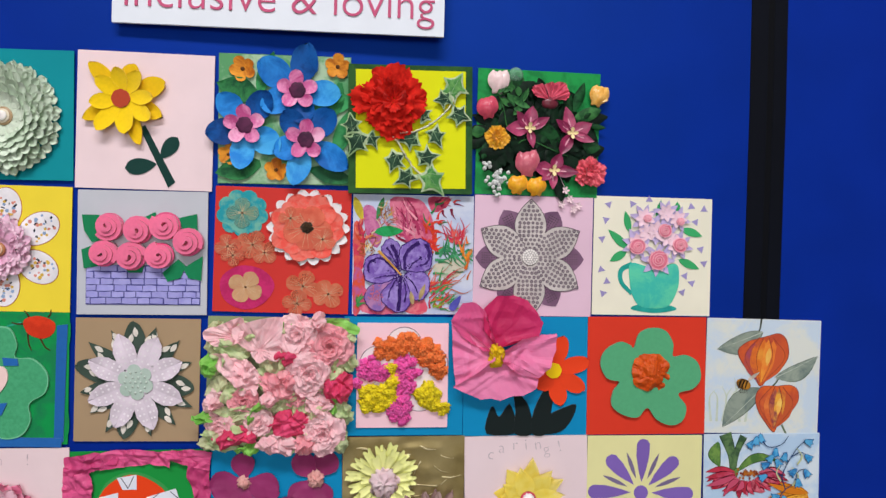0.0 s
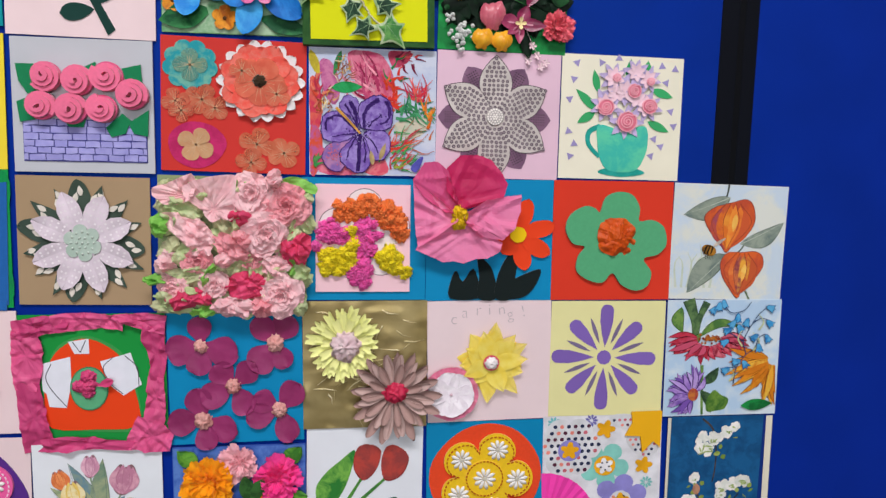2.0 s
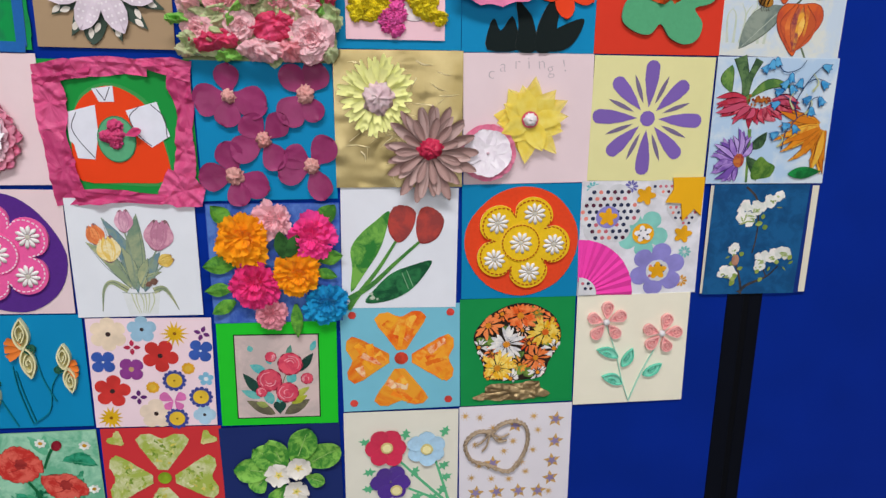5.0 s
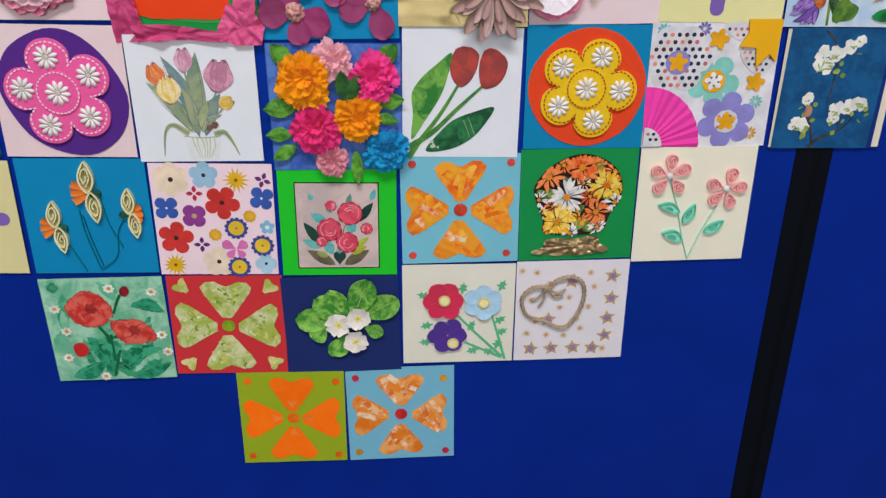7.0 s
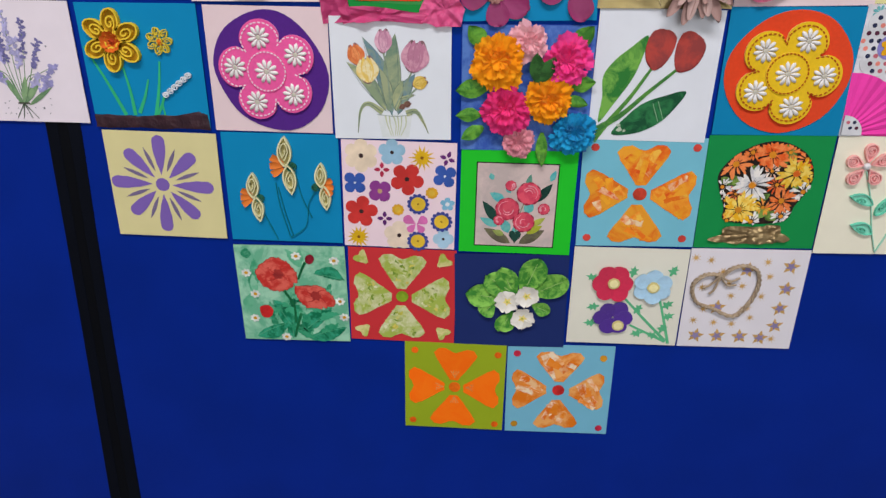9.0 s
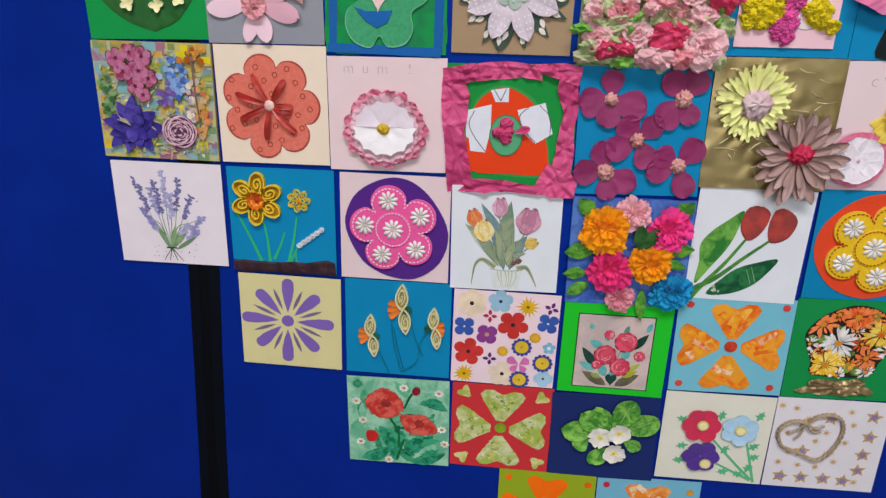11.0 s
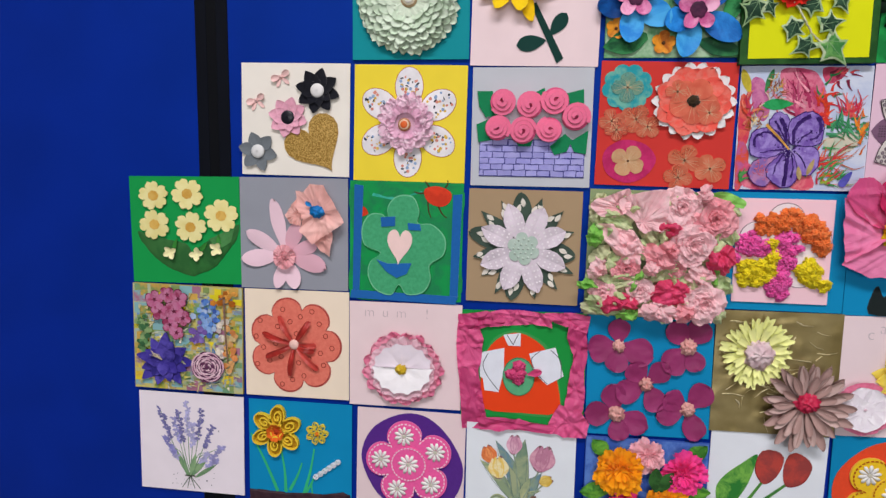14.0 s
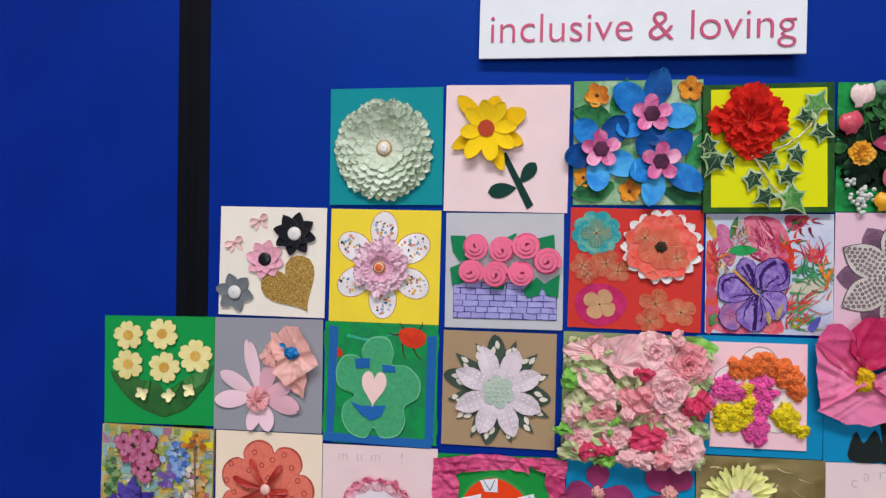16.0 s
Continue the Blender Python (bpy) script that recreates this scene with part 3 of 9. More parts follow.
    def daisy(self, name, cx, cy, R, material, d, parent=None, n=12, h=1.6, rot=0, centre=None):
        """A small moulded daisy."""
        outlines = []
        vs, fs = [], []
        for i in range(n):
            ang = rot + i * 360 / n
            ca, sa = math.cos(radians(ang)), math.sin(radians(ang))
            o = LF(cx + ca * R * 0.12, cy + sa * R * 0.12, cx + ca * R, cy + sa * R, R * 0.33, 0, 6, 0.66, 1)
            m, a = len(o), len(vs)
            mx, my = sum(p[0] for p in o) / m, sum(p[1] for p in o) / m
            vs += [self.P(u, v, d) for u, v in o] + [self.P(u, v, d + h * 0.7) for u, v in o] + [self.P(mx, my, d + h)]
            fs += [(a + k, a + (k + 1) % m, a + m + (k + 1) % m, a + m + k) for k in range(m)]
            fs += [(a + m + k, a + m + (k + 1) % m, a + 2 * m) for k in range(m)]
        ob = part(name, vs, fs, material, parent or self.root)
        if centre:
            self.bead("centre", cx, cy, R * 0.2, centre, d + h * 0.6, 0.6, ob)
        return ob

    def stitches(self, name, line, step, length, w, material, d, parent, closed=True, cross=False):
        """Hand stitches along a line."""
        pts = line + line[:1] if closed else line
        segs, acc, want = [], 0.0, 0.0
        for (x0, y0), (x1, y1) in zip(pts, pts[1:]):
            q = math.hypot(x1 - x0, y1 - y0)
            while want <= acc + q and q > 0:
                s = (want - acc) / q
                tx, ty = (x1 - x0) / q, (y1 - y0) / q
                if cross:
                    tx, ty = -ty, tx
                mx, my = x0 + (x1 - x0) * s, y0 + (y1 - y0) * s
                segs.append(SK([(mx - tx * length / 2, my - ty * length / 2), (mx + tx * length / 2, my + ty * length / 2)], w))
                want += step
            acc += q
        return self.joined(name, segs, material, d, 0.5, parent)

    def text(self, name, body, u, v, size, material, spacing=1.0, th=0.02, rot=0, parent=None, label=""):
        cu = bpy.data.curves.new(name, "FONT")
        cu.body, cu.size, cu.extrude, cu.space_character, cu.align_x = body, size, th / 1000, spacing, "CENTER"
        cu.offset = -0.00035
        tmp = bpy.data.objects.new(name, cu)
        scene.collection.objects.link(tmp)
        me = bpy.data.meshes.new_from_object(tmp.evaluated_get(bpy.context.evaluated_depsgraph_get()))
        bpy.data.objects.remove(tmp)
        me.materials.clear()
        me.materials.append(material)
        ob = new(name, me)
        ob.parent = parent or self.root
        x, y, z = self.P(u, v, 0.2)
        ob.matrix_local = pose(x, y, z, 90, 0, 0) @ pose(0, 0, 0, 0, 0, rot)
        if label:
            ob["label"] = label
        return ob


def box(name, x0, x1, y0, y1, z0, z1, material, parent=None, bevel=0.0, label=""):
    bm = bmesh.new()
    bmesh.ops.create_cube(bm, size=1, matrix=Matrix.Translation(((x0 + x1) / 2, (y0 + y1) / 2, (z0 + z1) / 2)) @ Matrix.Diagonal((x1 - x0, y1 - y0, z1 - z0, 1)))
    if bevel:
        bmesh.ops.bevel(bm, geom=bm.edges[:], offset=bevel, segments=2, affect="EDGES", clamp_overlap=True)
    me = bpy.data.meshes.new(name)
    bm.to_mesh(me)
    bm.free()
    me.materials.append(material)
    ob = new(name, me)
    ob.parent = parent
    if label:
        ob["label"] = label
    return ob


# ---- the room: not seen, added to close round the board ----
PLASTER = M("paper", "d8d6d0")
tagged(box("floor", -4, 4, -5, 1.2, -0.1, 0, M("board", "6a6864")), "plain grey carpeted floor below the board", "floor", kind="structure")
tagged(box("ceiling", -4, 4, -5, 1.2, 4.0, 4.1, PLASTER), "plain white ceiling", "ceiling", kind="structure")
tagged(box("wall_back", -4, 4, 1.2, 1.3, 0, 4.0, PLASTER), "plain pale wall behind the board", "wall", kind="structure")
# unseen side walls, made darker so that the board reflects less
DIM = M("paper", "8d8a86")
tagged(box("wall_left", -4.1, -4, -5, 1.2, 0, 4.0, DIM), "plain darkened side wall out of view", "wall", kind="structure")
tagged(box("wall_right", 4, 4.1, -5, 1.2, 0, 4.0, DIM), "plain darkened side wall out of view", "wall", kind="structure")
# unseen wall; its opening is added to go with the fill lamp
front = tagged(new("wall_front"), "unseen pale wall with one wide added opening", "wall", kind="structure")
box("wall_panel", -4, -1.1, -5.1, -5, 0, 4.0, PLASTER, front)
box("wall_panel", 1.7, 4, -5.1, -5, 0, 4.0, PLASTER, front)
box("wall_panel", -1.1, 1.7, -5.1, -5, 0, 1.0, PLASTER, front)
box("wall_panel", -1.1, 1.7, -5.1, -5, 2.5, 4.0, PLASTER, front)

# ---- the display board: three blue panels held by black uprights ----
BLUE = M("board", "08258c", "072283")
weave = BLUE.node_tree.nodes["Principled BSDF"]
weave.inputs["Specular IOR Level"].default_value, weave.inputs["Specular Tint"].default_value = 0.6, (0.04, 0.30, 1.0, 1.0)
BLACK = M("frame", "05070d")
board = tagged(new("display_board"), "freestanding blue fabric display board with black uprights", "display board")
board.location = (0, 0, 0)
box("panel", -0.590, 0.600, 0.0012, 0.0262, 0.12, 2.1, BLUE, board, 0.0005, "royal blue fabric panel")
box("panel", -1.70, -0.5905, 0.0014, 0.0264, 0.12, 2.1, BLUE, board, 0.0005)
box("panel", 0.6005, 1.80, 0.0014, 0.0264, 0.12, 2.1, BLUE, board, 0.0005)
NAVY = M("frame", "060a15")


def post(name, line, f0, f1, y0, y1, material, parent, label=""):
    """An upright strip between the shares f0 and f1 of a slightly bowed post; line: height, left edge, right edge."""
    vs, fs = [], []
    for z, a, b in line:
        x0, x1 = a + (b - a) * f0, a + (b - a) * f1
        vs += [(x0, y1, z), (x0, y0 + 0.001, z), (x0 + 0.001, y0, z), (x1 - 0.001, y0, z), (x1, y0 + 0.001, z), (x1, y1, z)]
    for i in range(len(line) - 1):
        fs += [(6 * i + k, 6 * i + k + 1, 6 * i + k + 7, 6 * i + k + 6) for k in range(5)]
    n = 6 * (len(line) - 1)
    fs += [tuple(range(6)), tuple(range(n, n + 6))]
    return part(name, vs, fs, material, parent, label, False)


LEFT_POST = [(0.0, -0.664, -0.611), (0.36, -0.639, -0.587), (0.65, -0.6195, -0.5735), (0.82, -0.609, -0.564), (0.96, -0.601, -0.5545), (1.2, -0.595, -0.550), (1.45, -0.5935, -0.548), (2.13, -0.5955, -0.551)]
RIGHT_POST = [(0.0, 0.5815, 0.631), (0.5, 0.5815, 0.6315), (0.94, 0.582, 0.631), (1.42, 0.5865, 0.6355), (1.68, 0.5915, 0.6405), (2.13, 0.595, 0.644)]
for line, cut in ((LEFT_POST, (0.36, 0.63)), (RIGHT_POST, (0.48, 0.62))):
    post("upright_core", line, 0.02, 0.98, 0.0007, 0.0295, BLACK, board, "black groove between the edge strips")
    post("edge_strip", line, 0.0, cut[0], 0.0001, 0.03, NAVY, board, "black plastic edge strip")
    post("edge_strip", line, cut[1], 1.0, 0.0001, 0.03, NAVY, board)
for x0, x1 in ((-0.545, 0.579), (-1.70, -0.67), (0.646, 1.80)):
    box("rail", x0, x1, -0.004, 0.03, 0.06, 0.1195, BLACK, board, 0.003)
    box("rail", x0, x1, -0.004, 0.03, 2.1005, 2.13, BLACK, board, 0.003)

# ---- the pictures ----
PINKCARD, CREAM, TURQ, WHITE = M("card", "e6cfd2"), M("card", "e8e4cf"), M("card", "0a84b6"), M("card", "dfe3ea")
SKYCARD, GREENCARD, REDCARD, YELLOWCARD = M("card", "78c0d4"), M("card", "16974a"), M("card", "dc3c28"), M("card", "ead23c")
STICK = M("pearl", "efe9e4")


def teal_zinnia(p):
    m, m2 = M("paper", "d6e4d0"), M("paper", "c4d6be")
    for r, n, L, low, up, wide in ((43.5, 40, 9, 0.8, 3.5, 1.16), (40, 34, 12, 1.5, 8.5, 1.12), (36, 28, 14, 2.5, 10.5, 1.1), (30.5, 22, 14, 3.0, 12.0, 1.12), (25, 16, 12, 3.5, 10.0, 1.1), (19, 11, 10, 3.0, 8.0, 1.1)):
        w = TAU * r / n * wide
        for i in range(n):
            p.petal("petal", 48.5, 53, i * 360 / n + rnd.uniform(-2.4, 2.4) + r, r * rnd.uniform(0.975, 1.025), w, m if rnd.random() < 0.6 else m2, start=r - L, d=low, curl=up * rnd.uniform(0.85, 1.15), cup=2.6, base=0.95, tip=1.0, nl=10, nw=6, crinkle=0.1)
    p.gathered("bowl", 49, 52, FL(49, 52, 15, 12, 0.08, j=0.03), M("paper", "d2dfca"), 2.0, 4, 0.5, 0.2, 9)
    b = p.bead("button", 49, 52, 7.3, M("satin", "a88c68"), 4.0, 3, label="gold rimmed pearl button")
    p.bead("rim", 49, 52, 5.6, M("satin", "d8ccb4"), 6.5, 1.2, b)
    p.bead("pearl", 49, 52, 4.0, STICK, 7.3, 3, b)


def yellow_felt_flower(p):
    g = M("felt", "123b35")
    p.flat("stem", [(46, 55), (50, 53), (73, 94), (68, 98)], g, 0, 1.2)
    p.flat("leaf", LF(59, 81, 36, 85, 12, 0, 9, 0.6, 1), g, 0, 1.2)
    p.flat("leaf", LF(62, 77, 74, 61, 11, 0, 9, 0.6, 1), g, 0, 1.2)
    m, m2 = M("felt", "f2cc12"), M("felt", "e8bd0c")
    for a, L, w in ((-135, 34, 13), (-75, 25, 15), (-22, 33, 16), (25, 31, 13), (70, 36, 11), (150, 33, 12)):
        p.petal("petal", 35, 34, a, L, w, m2, d=1.5, curl=4, cup=0.5, tip=0.8, th=1.2, start=3)
    for a, L, w in ((-100, 21, 11.5), (-55, 22, 12), (0, 23, 11.5), (38, 27, 12), (82, 27, 14), (125, 30, 13), (165, 23, 12), (215, 22, 12)):
        p.petal("petal", 35, 34, a, L, w, m, d=4, curl=9, cup=1.6, tip=0.85, th=1.2, start=2)
    p.flat("centre", FL(33.5, 35, 6.8, 8, 0.06), M("felt", "b5452c"), 6.5, 1.4)


def blue_anemones(p):
    p.flat("wash", RC(0.5, 0.5, 99.5, 99.5), M("wash", "a8c4a4", "5c9a68", 0.3), 0.02, 0.06)
    lf, lf2 = M("paint", "2f7a44", "164f30"), M("paint", "3f9a5a", "206a3c")
    for u, v, a, L, w, m in ((30, 32, 195, 32, 20, lf), (32, 84, 165, 34, 20, lf), (72, 40, -12, 34, 17, lf2), (70, 88, 15, 34, 14, lf), (30, 30, -70, 34, 13, lf2), (40, 62, 160, 26, 16, lf2), (88, 78, -70, 40, 14, lf2), (92, 20, 100, 30, 12, lf)):
        p.petal("leaf", u, v, a, L, w, m, d=0.4, curl=2.5, cup=1.5, tip=0.2)
    for u, v, r in ((18, 12, 10), (90, 8, 10), (44, 89, 9), (8, 78, 8)):
        f = p.ring("orange_flower", u, v, 5, r, r * 0.85, M("paint", "e0942c", "a85a18"), rot=rnd.uniform(0, 70), d=1.0, curl=2, cup=0.8)
        p.bead("centre", u, v, r * 0.16, M("paper", "5a3a20"), 2, 1, f)
    light, mid, dark = M("paint", "48a8e4", "1f7fd0", 0.5), M("paint", "2a88d8", "1461b0", 0.5), M("paint", "1458a4", "0c3c7c", 0.5)
    pk, pk2 = M("paint", "f2b4d2", "d86ca4", 0.8), M("paint", "e28cb8", "b84c84", 0.8)
    for layer, (cx, cy, petals) in enumerate(((60, 28, ((218, 36, 23, mid), (-78, 37, 22, dark), (4, 33, 22, light), (152, 30, 21, mid), (78, 26, 20, dark))),
                           (21, 56, ((-128, 30, 20, mid), (-55, 31, 21, dark), (36, 33, 22, light), (96, 34, 20, light), (163, 29, 21, dark))),
                           (67, 66, ((-128, 27, 20, dark), (-48, 31, 22, dark), (34, 38, 21, mid), (104, 36, 19, light), (155, 26, 20, mid))))):
        for a, L, w, m in petals:
            p.petal("petal", cx, cy, a, L, w, m, d=2.5 + 1.5 * layer + rnd.uniform(0, 1.2), curl=6, cup=1.8, tip=0.75, base=0.35, start=2, dip=2.0, crinkle=1.0)
        for i in range(5):
            p.petal("pink_petal", cx, cy, -92 + i * 72 + rnd.uniform(-5, 5), 15.5, 11, pk if i % 2 else pk2, d=6.5 + 1.5 * layer, curl=3.5, cup=2.0, tip=1.0, base=0.5, label="pink centre petal")
        p.flat("centre", RO(FL(cx, cy, 6.4, 6, 0.12), 0.5, 1), M("paint", "5a2848", "42203a"), 8 + 1.5 * layer, 1.0, dome=0.8)


def ivy_leaf(p, u, v, ang, r, d, pale=False):
    c, s = math.cos(radians(ang)), math.sin(radians(ang))
    sh = [(-0.62, 0.0), (-0.72, -0.3), (-0.78, -0.62), (-0.42, -0.5), (-0.12, -0.5), (0.14, -0.92), (0.24, -0.5), (0.42, -0.26), (0.72, -0.14), (1.08, 0.02), (0.7, 0.16), (0.4, 0.3), (0.26, 0.52), (0.1, 0.9), (-0.14, 0.5), (-0.44, 0.48), (-0.8, 0.55), (-0.7, 0.26)]
    sh = [(x * rnd.uniform(0.9, 1.1), y * rnd.uniform(0.88, 1.1)) for x, y in sh]
    rim = [(u + (x * c - y * s) * r, v + (x * s + y * c) * r) for x, y in sh]
    inn = [(u + ((x * 0.78 + 0.02) * c - y * 0.76 * s) * r, v + ((x * 0.78 + 0.02) * s + y * 0.76 * c) * r) for x, y in sh]
    ob = p.flat("ivy_leaf", rim, M("leaf", "b9c8a4", "8fae7c"), d, 0.4, dome=1.2, label="variegated ivy leaf")
    p.flat("blade", RO(inn, 0.5, 2), M("leaf", "6ba256", "3f7c40") if pale else M("leaf", "34543e", "1f3a2a"), d + 0.9, 0.4, ob, dome=0.8)
    p.joined("vein", [SK([(u - 0.5 * r * c, v - 0.5 * r * s), (u + (x * c - y * s) * r * 0.6, v + (x * s + y * c) * r * 0.6)], 0.4, 0.15) for x, y in ((1.0, 0), (0.1, -0.85), (0.1, 0.85))], M("leaf", "8fae84"), d + 2.1, 0.05, ob)


def red_carnation_ivy(p):
    p.flat("panel", RC(6, 4, 94.5, 96), M("card", "d6da10"), 0, 0.6, label="acid yellow paper panel")
    for pts in ([(86, 24, 6), (80, 34, 6), (68, 45, 6), (54, 52, 7), (40, 54, 8)], [(36, 56, 7), (44, 68, 7), (52, 80, 5), (62, 88, 5)]):
        q = PATH(pts, 14)
        p.tube("wire", [(u + rnd.uniform(-0.5, 0.5), v + rnd.uniform(-0.5, 0.5), d + rnd.uniform(-0.4, 0.4)) for u, v, d in q], 1.25, M("foil", "cfcbb0"), label="silvery wired stem")
    for u, v, a, r, pale in ((85, 17, -60, 15, True), (76, 27, 170, 10, False), (89, 39, 20, 12, False), (60, 39, -110, 9, False), (70, 56, 60, 11, False), (49, 58, 170, 12, False), (63, 72, -10, 12, False), (37, 75, 110, 12, False), (46, 88, 150, 12, False), (67, 90, 50, 16, True), (3, 48, -100, 11, False), (7, 61, 120, 14, False), (19, 59, 60, 9, False)):
        ivy_leaf(p, u, v, a, r * 0.92, rnd.uniform(3, 7), pale)
    p.carnation("carnation", 35, 30, 32, 17, M("crepe", "ec3022", "c81c14"), 6, 5, "frilled scarlet fabric carnation")


def orchid_spray(p):
    dk, md, fern = M("leaf", "0c2616", "06140c"), M("leaf", "1a4c26", "0c2c16"), M("leaf", "3f7a40", "20502a")
    # dark foliage mat and leaves; deep shade among them put into near-black colour
    p.flat("moss", RO(SM([(12, 30), (30, 14), (52, 24), (72, 26), (90, 40), (92, 62), (84, 74), (72, 88), (46, 84), (26, 82), (6, 78), (8, 52)]), 4), dk, 0.3, 1.5, dome=2.0)
    for i in range(84):
        u, v = min(86, max(10, rnd.gauss(50, 25))), min(84, max(22, rnd.gauss(54, 19)))
        p.petal("leaf", u, v, rnd.uniform(0, 360), rnd.uniform(14, 24), rnd.uniform(8, 14), dk if i % 5 else md, d=rnd.uniform(0.6, 5), curl=rnd.uniform(0, 4), cup=-1.5, tip=0.3, nl=6, nw=4)
    for i in range(26):
        u, v = rnd.gauss(29, 6), rnd.gauss(24, 7)
        p.petal("fern_leaf", u, v, rnd.uniform(0, 360), rnd.uniform(7, 13), rnd.uniform(3.5, 6), fern, d=rnd.uniform(2, 7), curl=rnd.uniform(0, 3), cup=1, tip=0.3, nl=5, nw=4)
    for u, v, a, L, w, m in ((78, 32, -72, 24, 9, M("leaf", "1f5a30", "0e3a1e")), (79, 37, -18, 22, 11, fern), (6, 50, 165, 12, 10, fern), (14, 40, 80, 22, 10, md), (86, 58, 12, 14, 12, md), (22, 66, 175, 20, 12, dk), (66, 54, -150, 22, 12, md), (90, 42, 10, 14, 5, md), (10, 58, 110, 16, 8, md)):
        p.petal("leaf", u, v, a, L, w, m, d=6, curl=2, cup=-1.5, tip=0.3)
    p.tube("stalk", PATH([(17, 22, 6), (21, 34, 7), (24, 46, 6), (32, 56, 5)]), 0.7, fern)
    p.bead("sheer_bud", 30, 5, 6, M("sheer", "8ab89c", "6d9a80"), 3, 6)
    p.tube("stalk", PATH([(30, 62, 5), (40, 56, 7), (58, 62, 6), (74, 68, 6)]), 0.6, fern)
    pink, wine, wine2 = M("satin", "e8647c", "d24862"), M("satin", "9c2858", "741a42"), M("satin", "b0446a", "862850")
    vs, fs = [], []
    vs.append(p.P(58, 24, 5))
    for i in range(16):
        v, f = p.fan_mesh(58, 24, -90 + rnd.uniform(-72, 72), rnd.uniform(14, 24), 2, rnd.uniform(11, 18), 5 + 0.3 * i, rnd.uniform(4, 8), 1.5, 2.0)
        fs += [tuple(e + len(vs) for e in q) for q in f] + [(0, len(vs) + e, len(vs) + e + 1) for e in range(16)]
        vs += v
    part("carnation", vs, fs, pink, p.root, "coral pink frilled carnation")
    p.bead("calyx", 58, 26, 7, M("satin", "6a2030"), 3, 6, ry=5)
    for cx, cy, petals in ((41.5, 47.5, ((-84, 17, 14), (-30, 17, 10), (178, 18, 14), (-130, 16, 10), (78, 15, 8))), (76, 50, ((-106, 20, 12), (-142, 16, 9), (-28, 17, 14), (118, 19, 12), (18, 18, 9))), (62, 80, ((-172, 16, 14), (2, 19, 12), (92, 14, 9), (-70, 14, 12), (140, 12, 9)))):
        for i, (a, L, w) in enumerate(petals):
            p.petal("orchid_petal", cx, cy, a, L * 1.06, w * 0.86, wine if i % 2 else wine2, d=8, curl=3.5, cup=1.6, tip=0.12, label="wine red orchid petal" if i == 0 else "")
        p.joined("petal_streak", [LF(cx + 3 * math.cos(radians(a)), cy + 3 * math.sin(radians(a)), cx + 0.7 * L * math.cos(radians(a)), cy + 0.7 * L * math.sin(radians(a)), 1.3, 0, 5) for a, L, w in petals], M("satin", "d893a8"), 9.6, 0.1)
        p.ring("orchid_lip", cx, cy, 4, 4.5, 3, M("satin", "ecd9a0"), d=11.5, curl=3, cup=1)
    p.bud("bud", 15, 20, -84, 19, 19, M("satin", "efd8d6", "e0c0c0"), 5, 6, "pale pink fabric rosebud")
    p.bud("bud", 95, 26, -72, 17, 18, M("satin", "f0bc62", "e6a848"), 6, 6, "apricot fabric rosebud")
    p.petal("bud_tip", 96, 20, 15, 9, 6, M("satin", "f0c070"), d=8, curl=2, tip=0.1)
    p.bud("bud", 9, 40, -100, 17, 21, M("satin", "d85468", "c0405a"), 6, 7, "rose red fabric bud")
    p.bud("bud", 41, 85, -92, 21, 22, M("satin", "d2707e", "bc5468"), 8, 7, "dusky pink fabric bud")
    for u, v, a in ((33, 99, -86), (49, 100, -94)):
        p.bud("bud", u, v, a, 15, 19, M("satin", "f4b42a", "e69c18"), 7, 7, "golden yellow fabric rosebud")
    p.carnation("rose", 16, 55, 10.5, 7, M("satin", "f2b836", "e4a020"), 7, 4, "open golden fabric rose")
    p.carnation("rose", 92, 80, 14, 8, M("satin", "ee6a76", "dc5064"), 7, 5, "layered coral fabric rose")
    for i in range(40):
        u, v = 15 + rnd.gauss(0, 4) + 4 * (i % 2), 90 + rnd.gauss(0, 5)
        if i < 7:
            u, v = 9 + rnd.gauss(0, 2), 78 + rnd.gauss(0, 2)
        p.crumple("gypsophila", u, v, 1.7, 2.5, M("paper", "dcdfdc"), rnd.uniform(4, 9), rough=0.5)
    for u, v in ((73, 95), (77, 102), (70, 106), (80, 110), (84, 107)):
        p.ring("blossom", u, v, 5, 3.2, 1.8, M("paper", "efd6dc"), d=4.5, curl=1)
    p.tube("blossom_stalk", PATH([(68, 84, 5), (74, 96, 6), (82, 108, 5)]), 0.3, M("paper", "d8c8c8"))


